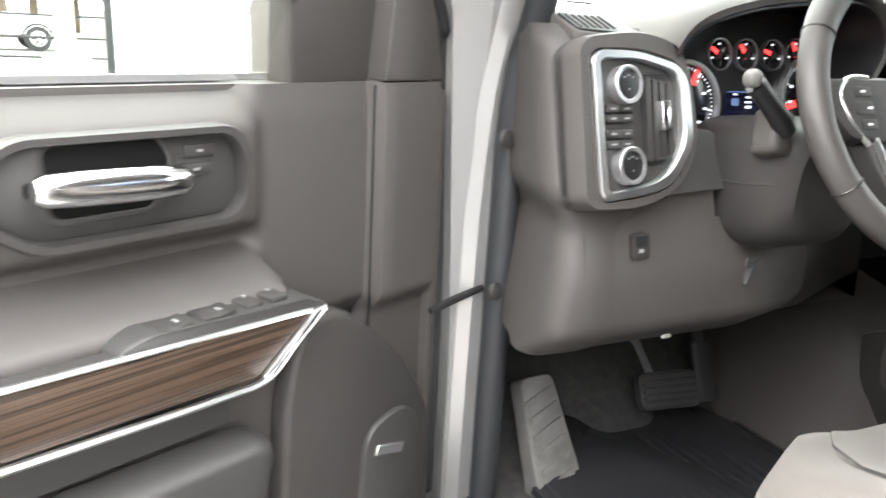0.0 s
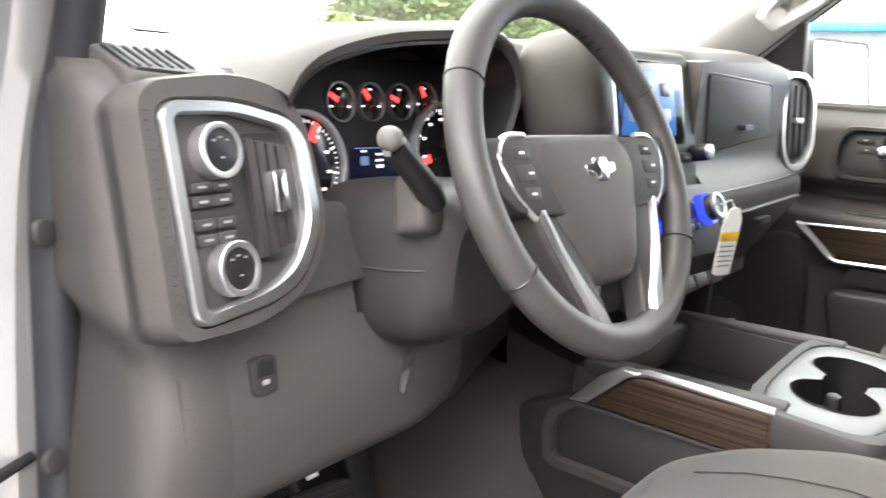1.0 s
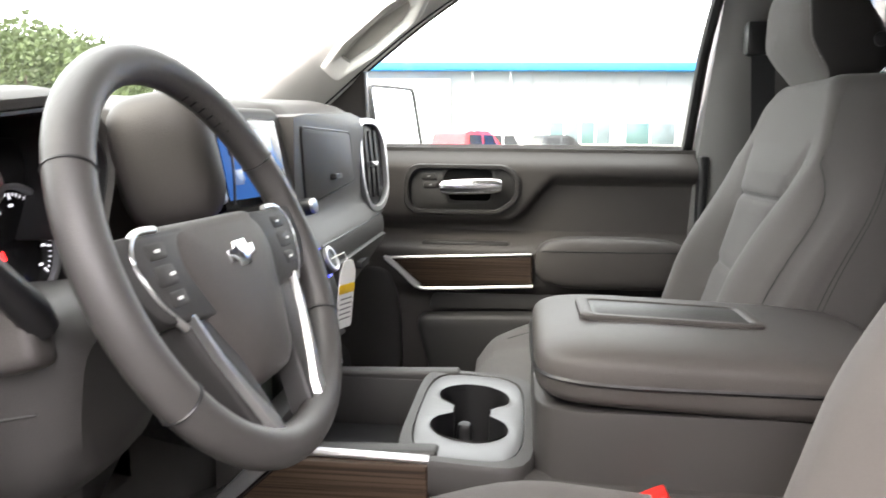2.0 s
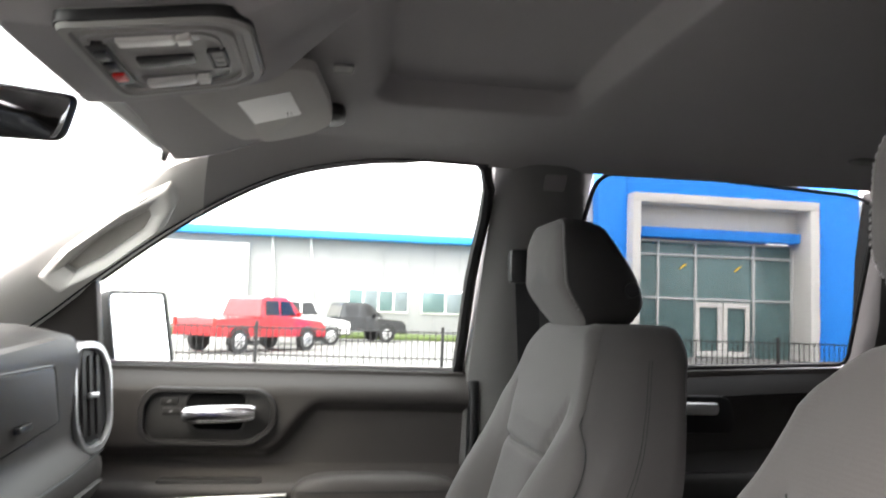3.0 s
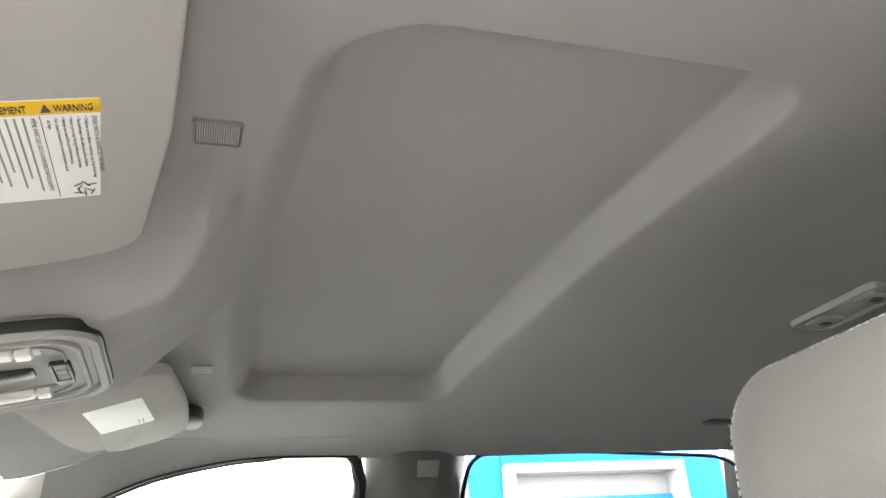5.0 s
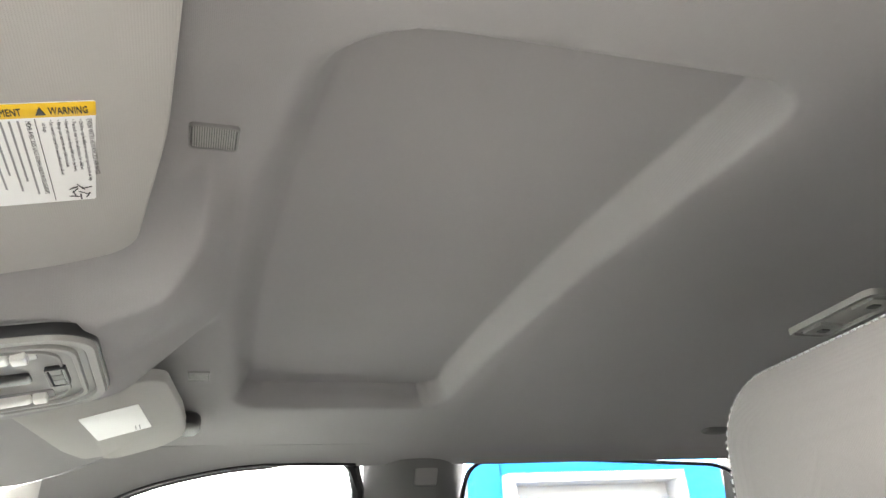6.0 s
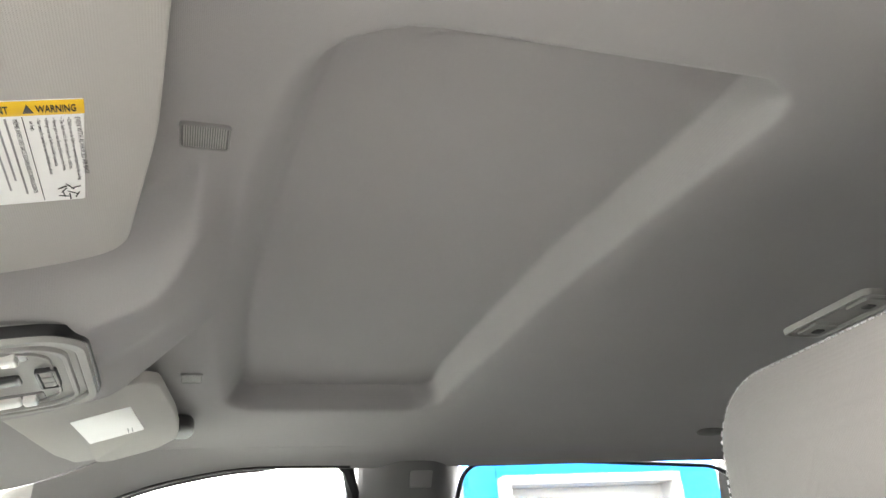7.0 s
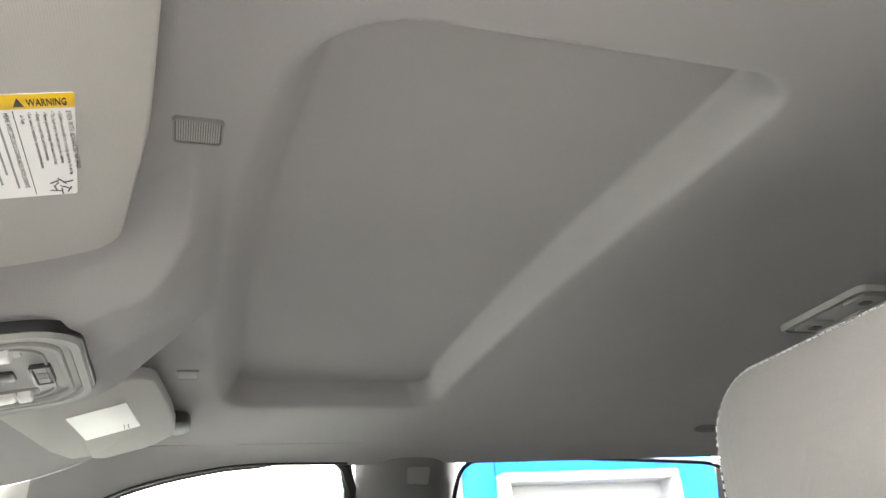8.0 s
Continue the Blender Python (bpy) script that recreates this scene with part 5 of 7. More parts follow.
for x in grid_range(0.145, 0.748, 40):
    zt = lerp_curve(ZTOP, x) - 0.02
    rows.append([(x, pdash_y(x, zt + (1.12 - zt) * t), zt + (1.12 - zt) * t) for t in grid_range(0, 1, 30)] + [(x, 0.62, 1.12), (x, 0.62, zt)])
part("passenger_panel", loft(rows, True, True), M_SOFT, dash, "smooth dash skin before the passenger", angle=50)
PB = lambda u, v, w: Vector((u, pdash_y(u, v) - w, v))
ub = part("upper_bin_door", prism(round_poly([(0.175, 1.492), (0.49, 1.488), (0.53, 1.40), (0.20, 1.378)], 0.012), lambda u, v, w: PB(u, v, w - 0.004), 0.0068, 0.003), M_SOFT, dash, "upper storage door with a small latch")
part("joint", tube([PB(p.x, p.y, 0.0004) for p in round_poly([(0.173, 1.494), (0.492, 1.490), (0.533, 1.399), (0.198, 1.375)], 0.012)], 0.0016, 5, True), M_BLACK, ub)
part("latch", plate_box(flat_frame((0.36, 0.378, 1.415), 0, 8), 0, 0, 0.045, 0.009, -0.002, 0.007), M_BLACK, ub)
gb = part("glovebox_door", prism(round_poly([(0.22, 1.285), (0.66, 1.290), (0.64, 1.15), (0.24, 1.15)], 0.02), lambda u, v, w: PB(u, v, w - 0.006), 0.014, 0.006), M_SOFT, dash, "glovebox door")
part("latch", plate_box(flat_frame((0.40, 0.345, 1.262), 0, 8), 0, 0, 0.06, 0.012, -0.002, 0.010), M_BLACK, gb)
part("ledge_line", tube([(0.16, 0.351, 1.322), (0.50, 0.350, 1.326), (0.70, 0.358, 1.33)], 0.002, 5), M_BLACK, dash)
PV = flat_frame((0.652, 0.374, 1.428), -22, 6)
pv_o = round_poly([(-0.052, 0.092), (0.020, 0.092), (0.045, 0.05), (0.045, -0.06), (0.015, -0.098), (-0.030, -0.098), (-0.052, -0.05)], 0.026, 6)
pv_i = [p * 0.86 for p in pv_o]
ev = part("end_vent", prism(pv_i, lambda u, v, w: PV(u, v, w - 0.01), 0.012, 0.001), M_BLACK, dash, "tall end vent in a chrome frame")
part("vent_frame", frame_ring(pv_o, pv_i, lambda u, v, w: PV(u, v, w - 0.012), 0.024, 0.004), M_SATIN, ev, "satin chrome frame")
for i in range(3):
    part("vane", plate_box(PV, -0.022 + 0.018 * i, 0, 0.008, 0.135, 0.002, 0.006, 0.001), M_PLASTIC, ev)
part("vane_tab", plate_box(PV, -0.004, 0.0, 0.022, 0.010, 0.006, 0.014, 0.002), M_SATIN, ev)
# small plate at the windshield's foot
part("dash_plate", rbox((-0.45, 0.80, 1.492), (0.07, 0.02, 0.003), 0.001, 1, Euler((radians(25), 0, 0)).to_matrix()), M_BLACK, dash, "small dark plate at the foot of the windshield")

# ---- seats ----
def bucket_seat(cx, name, label):
    st = thing(name, (cx, -0.15, 0.66), label, "car seat", "front seats")
    # cushion: flat cloth centre between raised vinyl bolsters, dropping at the front edge
    back_by, mid = (0.115, cx) if cx > 0 else (0.0, cx + 0.035)
    def cushion_z(u, y):
        y = y + back_by * smoothstep(-0.3, 0.1, y)
        z = 1.062 + 0.045 * smoothstep(0.10, 0.215, abs(u)) * (1 - 0.75 * smoothstep(0.02, 0.22, y)) - 0.03 * smoothstep(0.235, 0.27, abs(u))
        return z + 0.03 * smoothstep(-0.3, 0.2, y) - 0.012 * smoothstep(0.06, 0.22, y) - 0.05 * smoothstep(0.205, 0.275, y) ** 2
    def taper(y):
        return 1 - 0.45 * smoothstep(0.15, 0.262, y + back_by) ** 1.5
    rows = []
    for y in grid_range(0.260 - back_by, 0.16 - back_by, 12)[:-1] + grid_range(0.16 - back_by, -0.36, 20):
        kx = taper(y)
        row = [(mid - 0.268 * kx, y, 0.985)] + [(mid + u * kx, y, cushion_z(u, y)) for u in grid_range(-0.268, 0.268, 30)] + [(mid + 0.268 * kx, y, 0.985)]
        rows.append(row)
    bm = loft(rows, True, True)
    # cushion and insert take the darker side cloth to offset the light on them
    cush = part("cushion", bm, M_SIDE, st, "cloth cushion with raised bolsters, darkened against the light on it", angle=55)
    rows = [[(mid + u * taper(y), y, cushion_z(u, y) + 0.0035) for u in grid_range(-0.165, 0.165, 24)] for y in grid_range(0.225 - back_by, -0.33, 36)]
    part("cushion_insert", shell(rows, (0, 0, -0.012)), M_SIDE, st, "grey cloth seat centre")
    for sgn in (-1, 1):
        pth = [(mid + sgn * 0.168 * taper(y), y, cushion_z(0.168, y) + 0.004) for y in grid_range(0.20 - back_by, -0.33, 12)]
        part("seam", tube(pth, 0.0009, 5), M_SEAM, cush)
    part("seat_base", rbox((cx, -0.075, 0.865), (0.45, 0.5, 0.26), 0.02), M_BLACK, st, "plastic seat base")
    # backrest: a leaning pad whose side bolsters stand proud below the shoulders
    def back(z):
        t = (z - 1.05) / 0.52
        yf = (-0.235 if cx > 0 else -0.203) - 0.150 * t
        hw = 0.250 + 0.018 * math.sin(math.pi * min(1, max(0, t))) - 0.070 * smoothstep(0.60, 1.0, t) - 0.030 * smoothstep(0.93, 1.02, t)
        return yf, hw, 0.165 - 0.02 * t
    def seam_u(z):
        return min(0.118 - 0.012 * smoothstep(1.10, 1.30, z) + 0.040 * smoothstep(1.34, 1.475, z) ** 1.5, back(z)[1] - 0.065)
    LINES = (1.14, 1.265, 1.39)
    def face(u, z, o=0.0):
        yf, hw, th = back(z)
        a, b = abs(u), seam_u(z)
        crest = min(b + 0.055, hw - 0.040)
        up = smoothstep(1.50, 1.24, z)
        y = yf + o + 0.056 * up * smoothstep(b - 0.01, crest, a) - 0.060 * smoothstep(crest, hw + 0.006, a) ** 1.8
        y -= 0.007 * math.exp(-((a - b) / 0.006) ** 2) * smoothstep(1.485, 1.46, z)
        if a < b:
            y += 0.008 * (1 - (a / b) ** 4) * smoothstep(1.48, 1.44, z)
            for q in LINES:
                y -= 0.008 * math.exp(-((z - q) / 0.006) ** 2) * smoothstep(b, b - 0.01, a)
        return (cx + u, y, z)
    zs = grid_range(1.02, 1.535, 74) + [1.548, 1.560, 1.570, 1.577, 1.582]
    def at_row(i, z, us, o=0.0):
        yf, hw, th = back(z)
        k = 1.0 if z < 1.536 else (0.99, 0.97, 0.93, 0.86, 0.70)[i - 75]
        mid = yf - th / 2
        row = []
        for u in us:
            q = face(u * hw, z, o)
            row.append((cx + u * hw * (0.6 + 0.4 * k), mid + (q[1] - mid) * k, z))
        return row, k, hw, mid, th
    rows, fronts = [], []
    for i, z in enumerate(zs):
        row, k, hw, mid, th = at_row(i, z, grid_range(-1, 1, 56))
        w, y0, yb = hw * (0.6 + 0.4 * k), row[-1][1], mid - (th / 2 - 0.016) * k
        sides = [(w * (1.0 + 0.012 * math.sin(math.pi * t)), y0 + (yb - y0) * t) for t in (0.2, 0.4, 0.6, 0.8, 1.0)]
        row += [(cx + x_, y_, z) for x_, y_ in sides]
        for u in (0.95, 0.88, 0.6, 0.2, -0.2, -0.6, -0.88, -0.95):
            row.append((cx + u * w, mid - (th / 2 - 0.014 * smoothstep(0.85, 1.0, abs(u))) * k, z))
        row += [(cx - x_, y_, z) for x_, y_ in sides[::-1]]
        rows.append(row)
        fronts.append(at_row(i, z, grid_range(-1, 1, 56)[3:-3], 0.0025)[0])
    bk = part("back_shell", loft(rows, True, True), M_SIDE, st, "dark cloth sides and back of the backrest", angle=75)
    part("backrest", shell(fronts, (0, -0.003, 0)), M_VINYL, st, "grey cloth backrest with side bolsters", angle=60)
    edges = [1.06] + list(LINES) + [1.46]
    for z0, z1 in zip(edges, edges[1:]):
        rows = []
        for t in grid_range(0, 1, 10):
            z = z0 + 0.003 + (z1 - z0 - 0.006) * t
            w = seam_u(z) - 0.003
            rows.append([face(u, z, 0.0040 - 0.0036 * smoothstep(1.41, 1.458, z)) for u in grid_range(-w, w, 16)])
        part("back_insert", shell(rows, (0, -0.004, 0)), M_CLOTH, st, "grey cloth back panel", angle=60)
    for sgn in (-1, 1):
        part("seam", tube([face(sgn * seam_u(z), z, 0.0030) for z in grid_range(1.05, 1.478, 40)], 0.0009, 5), M_SEAM, bk)
        for frac in (0.30, 0.355):
            pth = []
            for z in grid_range(1.05, 1.535, 24):
                hw, th = back(z)[1], back(z)[2]
                y0, yb = face(sgn * hw, z)[1], back(z)[0] - th + 0.016
                pth.append((cx + sgn * hw * 1.0105, y0 + (yb - y0) * frac, z))
            part("seam", tube(pth, 0.0007, 5), M_SEAM, bk)
        part("seam", tube([face(sgn * back(z)[1] * 0.90, z, 0.0028) for z in grid_range(1.05, 1.46, 40)], 0.0008, 5), M_SEAM, bk)
    # head restraint: a padded wedge that leans forward, with a stitched front panel, on two posts
    HZ0, HZ1 = 1.572, (1.740 if cx > 0 else 1.732)
    def hr_outline(k, n=12):
        o = round_poly([(-0.098, HZ0), (0.098, HZ0), (0.114, HZ0 + 0.065), (0.098, HZ1), (-0.098, HZ1), (-0.114, HZ0 + 0.065)], [0.03, 0.03, 0.08, 0.042, 0.042, 0.08], n)
        zc = (HZ0 + HZ1) / 2
        return [(p.x * k, zc + (p.y - zc) * k) for p in o]
    def hr_front(z):
        t = (z - HZ0) / (HZ1 - HZ0)
        return -0.398 + 0.040 * smoothstep(-0.05, 0.45, t) + 0.004 * t - 0.006 * smoothstep(0.75, 1.0, t)
    def hr_back(z):
        t = (z - HZ0) / (HZ1 - HZ0)
        return -0.470 - 0.020 * smoothstep(-0.1, 0.25, t) + 0.066 * smoothstep(0.22, 1.15, t)
    rows = []
    for k, d in ((0.30, -0.045), (0.70, -0.035), (0.90, -0.005), (0.975, 0.04), (1.0, 0.13), (0.985, 0.45), (0.955, 0.72), (0.90, 0.90), (0.78, 0.98), (0.50, 1.0), (0.2, 1.0)):
        rows.append([(cx + u, hr_front(z) + (hr_back(z) - hr_front(z)) * d, z) for u, z in hr_outline(k)])
    head = part("head_restraint", loft(rows[3:], True, True), M_HEADSIDE, st, "black head restraint with a grey stitched front", angle=60)
    front_ = [[(x_, y_ + 0.0006, z_) for x_, y_, z_ in r] for r in rows[:4]]
    part("front_panel", loft(front_, True, True), M_VINYL, head, "grey cloth front panel", angle=60)
    edge = []
    ring_ = [Vector((cx + u, hr_front(z) + (hr_back(z) - hr_front(z)) * 0.030 + 0.0015, z)) for u, z in hr_outline(0.962)]
    for a_, b_ in zip(ring_, ring_[1:] + ring_[:1]):
        n_ = max(1, round((b_ - a_).length / 0.0026))
        edge += [a_.lerp(b_, q / n_) for q in range(n_)]
    for j in range(0, len(edge) - 1, 2):
        if edge[j].z > 1.60:
            part("stitch", tube([edge[j], edge[j].lerp(edge[j + 1], 1.2)], 0.0006, 4), M_GREYPRINT, head)
    for sgn in (-1, 1):
        part("post", tube([(cx + sgn * 0.06, -0.430, 1.50), (cx + sgn * 0.06, -0.435, 1.62)], 0.006, 8), M_SATIN, st, "steel post")
    part("release_button", disc((cx - 0.119 if cx > 0 else cx + 0.119, -0.455, 1.632), (-1 if cx > 0 else 1, 0, 0), 0.011, 0.004, 0.0015), M_BLACK, head)
    return st

passenger_seat = bucket_seat(0.425, "passenger_seat", "charcoal cloth and vinyl front seat with head restraint")
driver_seat = bucket_seat(-0.425, "driver_seat", "charcoal cloth and vinyl seat beside the open door")

# rear bench seen between the front seats
bench = thing("rear_bench", (0, -1.25, 0.66), "charcoal rear bench seat with upright backrest", "car seat")
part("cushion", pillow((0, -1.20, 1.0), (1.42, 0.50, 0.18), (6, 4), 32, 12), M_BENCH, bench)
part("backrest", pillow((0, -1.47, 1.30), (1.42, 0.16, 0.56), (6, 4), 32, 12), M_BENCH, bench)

# seat belts at the pillars
def belt(s):
    b = thing("seat_belt", (s * 0.80, -0.43, 0.75), "black woven seat belt hanging from its pillar guide", "seat belt", "seat belts")
    guide = part("guide", rbox((s * 0.712, -0.395, 1.685), (0.035, 0.055, 0.070), 0.012), M_BLACK, b, "black belt guide")
    path = [(0.697, -0.400, 1.68), (0.73, -0.420, 1.50), (0.79, -0.465, 1.20), (0.80, -0.47, 0.75)]
    rows = [[(s * x, y - 0.023, z), (s * x, y + 0.023, z), (s * (x + 0.002), y + 0.023, z), (s * (x + 0.002), y - 0.023, z)] for x, y, z in path]
    part("webbing", loft(rows, True, True), M_RUBBER, b)
    return b
for s in (1, -1):
    belt(s)
bk = thing("belt_buckle", (-0.155, -0.06, 1.06), "black seat belt buckle with red release", "belt buckle")
part("stalk", rbox((-0.155, -0.085, 1.055), (0.030, 0.058, 0.11), 0.008, 2, Euler((-0.25, 0, 0)).to_matrix()), M_BLACK, bk)
part("release", rbox((-0.155, -0.071, 1.109), (0.028, 0.046, 0.018), 0.004, 2, Euler((-0.45, 0, 0)).to_matrix()), M_RED, bk, "red release button")

# ---- centre console ----
con = thing("centre_console", (0.045, 0.1, 0.66), "grey centre console with cup holders, wood strip and padded armrest", "console")
CX0, CX1 = -0.130, 0.215
# side walls
body = [(0.475, 1.045), (0.405, 1.078), (0.335, 1.128), (0.20, 1.132), (0.065, 1.122), (0.010, 1.106), (-0.38, 1.098), (-0.40, 0.72), (0.34, 0.72), (0.40, 0.90), (0.463, 0.97)]
for s, x in ((-1, CX0), (1, CX1)):
    part("side_panel", prism(round_poly(body, 0.012), lambda u, v, w, s=s, x=x: Vector((x + s * (w - 0.03), u, v)), 0.03, 0.006), M_PLASTIC, con, "grey plastic side")
part("deck_rail", rbox((CX0 + 0.022, 0.27, 1.124), (0.030, 0.24, 0.022), 0.006, 3, Euler((radians(-2), 0, 0)).to_matrix()), M_PLASTIC, con)
part("deck_rail", rbox((CX1 - 0.022, 0.27, 1.124), (0.030, 0.24, 0.022), 0.006, 3, Euler((radians(-2), 0, 0)).to_matrix()), M_PLASTIC, con)
part("deck_bridge", rbox((0.0425, 0.385, 1.095), (0.33, 0.04, 0.05), 0.010), M_PLASTIC, con)
bin_ = part("open_bin", rbox((0.0425, 0.28, 1.05), (0.29, 0.20, 0.006), 0.002), M_RUBBER, con, "open bin with a rubber floor")
part("bin_wall", rbox((0.0425, 0.186, 1.085), (0.29, 0.008, 0.08), 0.002), M_PLASTIC_LO, bin_)
part("bin_wall", rbox((CX0 + 0.036, 0.28, 1.085), (0.006, 0.20, 0.08), 0.002), M_PLASTIC_LO, bin_)
part("bin_wall", rbox((CX1 - 0.036, 0.28, 1.085), (0.006, 0.20, 0.08), 0.002), M_PLASTIC_LO, bin_)
part("divider", rbox((-0.03, 0.30, 1.075), (0.006, 0.05, 0.045), 0.002), M_PLASTIC, bin_)
# cup holder plate with two wells joined by a slot
def cup_outline(n=64):
    out = []
    for i in range(n):
        a = 2 * math.pi * i / n
        c, s = math.cos(a), math.sin(a)
        # union of two discs and a waist along x
        best = 0.0
        for k in range(60):
            r = 0.12 * (k + 1) / 60
            x, y = r * c, r * s
            if math.hypot(abs(x) - 0.058, y) < 0.0475 or (abs(x) < 0.03 and abs(y) < 0.024):
                best = r
        out.append(Vector((best * c, best * s)))
    return out
cup_i = cup_outline()
def rr_out(hx, hy, p, n=64):
    o = []
    for i in range(n):
        a = 2 * math.pi * i / n
        c, s = math.cos(a), math.sin(a)
        r = 1.0 / ((abs(c) / hx) ** p + (abs(s) / hy) ** p) ** (1.0 / p)
        o.append(Vector((r * c, r * s)))
    return o
CUP = lambda u, v, w: Vector((0.032 + u, 0.122 + v, 1.118 + w + 0.06 * v))
plate = part("cup_plate", frame_ring(rr_out(0.154, 0.066, 3.8), cup_i, CUP, 0.015, 0.0015), M_CUP, con, "satin silver cup holder plate", angle=60)
rows = [[CUP(p.x, p.y, 0.016) for p in cup_i], [CUP(p.x * 0.98, p.y * 0.98, -0.03) for p in cup_i], [CUP(p.x * 0.93, p.y * 0.93, -0.075) for p in cup_i]]
bm = loft(rows, True)
bm.faces.new([v for v in bm.verts][-64:])
part("cup_well", bm, M_BLACK, plate, "deep black well for two cups")
part("cup_fin", rbox((0.04, 0.132, 1.09), (0.02, 0.02, 0.05), 0.008), M_BLACK, plate)
part("plate_surround", frame_ring(rr_out(0.172, 0.080, 6), rr_out(0.153, 0.065, 3.8), lambda u, v, w: CUP(u, v, w - 0.02), 0.035, 0.006), M_PLASTIC, con)
# wood strip and silver cap on the driver's side
SD = lambda u, v, w: Vector((CX0 - w, u, v))
part("wood_strip", prism(round_poly([(0.158, 1.131), (0.158, 1.081), (0.366, 1.082), (0.318, 1.127), (0.302, 1.132)], 0.003), SD, 0.012, 0.004), M_WOOD, con, "brown open-pore wood strip")
part("silver_line", tube([(CX0 - 0.004, 0.158, 1.135), (CX0 - 0.004, 0.30, 1.138), (CX0 - 0.004, 0.322, 1.132)], 0.005, 8), M_SATIN, con, "satin silver line")
part("front_cap", prism(round_poly([(0.305, 1.138), (0.320, 1.130), (0.372, 1.081), (0.396, 1.079), (0.356, 1.122), (0.330, 1.138)], 0.004), SD, 0.014, 0.004), M_SATIN, con)
pk_o = round_poly([(0.396, 1.079), (0.423, 1.060), (0.433, 1.031), (0.428, 0.990), (0.412, 0.979), (0.10, 0.979), (0.10, 1.079)], 0.005)
pk_i = round_poly([(0.382, 1.073), (0.404, 1.055), (0.412, 1.033), (0.410, 1.001), (0.402, 0.996), (0.12, 0.996), (0.12, 1.073)], 0.005)
part("side_pocket_rim", frame_ring(pk_o, pk_i, SD, 0.010, 0.005), M_SOFT, con)
part("side_pocket", prism(pk_i, SD, 0.002, 0.001), M_PLASTIC_LO, con, "dark side pocket")
# cover over the tunnel between console and dash
rows = []
for y in grid_range(0.34, 0.86, 24):
    zt = 1.03 + 0.06 * smoothstep(0.45, 0.78, y)
    k = smoothstep(0.38, 0.54, y)
    rows.append([(0.05, y, zt + 0.02), (-0.095, y, zt), (-0.112, y, zt - 0.010), (-0.121 - 0.012 * k, y, zt - 0.04), (-0.124 - 0.030 * k, y, 0.92), (-0.126 - 0.055 * k, y, 0.85), (-0.128 - 0.075 * k, y, 0.80), (0.05, y, 0.80)])
part("tunnel_cover", loft(rows, True, True), M_SOFT, con, "smooth grey cover over the tunnel", angle=60)
# armrest lid
def lid_shape(v):
    v = Vector(v)
    v.z += 0.010 * smoothstep(-0.2, 0.2, v.y) - 0.004 * (abs(v.x) / 0.17) ** 2
    return v
lid = part("armrest_lid", pillow((0.045, -0.165, 1.219), (0.345, 0.425, 0.078), (7, 4.4), 48, 24, lid_shape), M_SOFT, con, "padded grey armrest lid")
part("lid_seam", tube([(0.045 + math.copysign(abs(math.cos(a)) ** 0.3, math.cos(a)) * 0.1735, -0.165 + math.copysign(abs(math.sin(a)) ** 0.3, math.sin(a)) * 0.2135, 1.216 + 0.010 * smoothstep(-0.2, 0.2, math.sin(a) * 0.2)) for a in (2 * math.pi * i / 60 for i in range(60))], 0.0026, 5, True), M_BLACK, lid)
tray_o = round_poly([(-0.008, -0.008), (0.104, -0.008), (0.104, -0.225), (-0.008, -0.225)], 0.016)
tray_i = round_poly([(0.004, -0.024), (0.092, -0.024), (0.092, -0.209), (0.004, -0.209)], 0.012)
TZ = lambda u, v, w: Vector((u, v, 1.2595 + 0.012 * smoothstep(-0.4, 0.05, v) - 0.006 * ((u - 0.045) / 0.17) ** 2 + w))
part("lid_tray", frame_ring(tray_o, tray_i, lambda u, v, w: TZ(u, v, w - 0.004), 0.0065, 0.002), M_SOFT, lid, "shallow tray rim")
# floor lies at lid level; its dark colour stands for a recess's shade
part("tray_floor", prism(tray_i, lambda u, v, w: TZ(u, v, w - 0.004), 0.0045, 0.0005), M_PLASTIC_LO, lid, "tray floor, darkened as if it lay in a shaded recess")
part("armrest_box", prism(round_poly([(-0.117, 0.046), (0.202, 0.046), (0.202, -0.385), (-0.117, -0.385)], 0.055), lambda u, v, w: Vector((u, v, 1.04 + w)), 0.150, 0.004), M_PLASTIC, con, "charcoal box under the lid")
part("deck_ledge", prism(round_poly([(-0.128, 0.070), (0.213, 0.070), (0.213, -0.38), (-0.128, -0.38)], 0.01), lambda u, v, w: Vector((u, v, 1.085 + w + 0.10 * max(0.0, v))), 0.020, 0.004), M_PLASTIC, con)

# ---- footwell ----
FW = lambda x, y: floor_z(x, y)
matt = thing("floor_mat", (-0.42, 0.50, 0.82), "black ribbed rubber floor mat", "floor mat")
mat_o = round_poly([(-0.54, 0.69), (-0.47, 0.70), (-0.43, 0.655), (-0.33, 0.655), (-0.30, 0.69), (-0.21, 0.67), (-0.17, 0.60), (-0.17, 0.25), (-0.66, 0.25), (-0.62, 0.55)], 0.03)
part("mat_base", prism(mat_o, lambda u, v, w: Vector((u, v, FW(-0.45, v) + 0.004 + w)), 0.010, 0.003), M_MAT, matt)
for i in range(24):
    x = -0.61 + 0.0182 * i
    y1 = 0.635 if -0.45 < x < -0.31 else 0.665
    rows = []
    for y in grid_range(0.28, y1 - 0.05 * (x > -0.24) - 0.10 * (x < -0.53), 10):
        z = FW(-0.45, y) + 0.013
        rows.append([(x - 0.0050, y, z), (x - 0.0028, y, z + 0.009), (x + 0.0028, y, z + 0.009), (x + 0.0045, y, z)])
    part("rib", loft(rows, True, True), M_MAT, matt)
ped = thing("brake_pedal", (-0.34, 0.62, 0.92), "wide ribbed rubber brake pedal on a steel arm", "pedal")
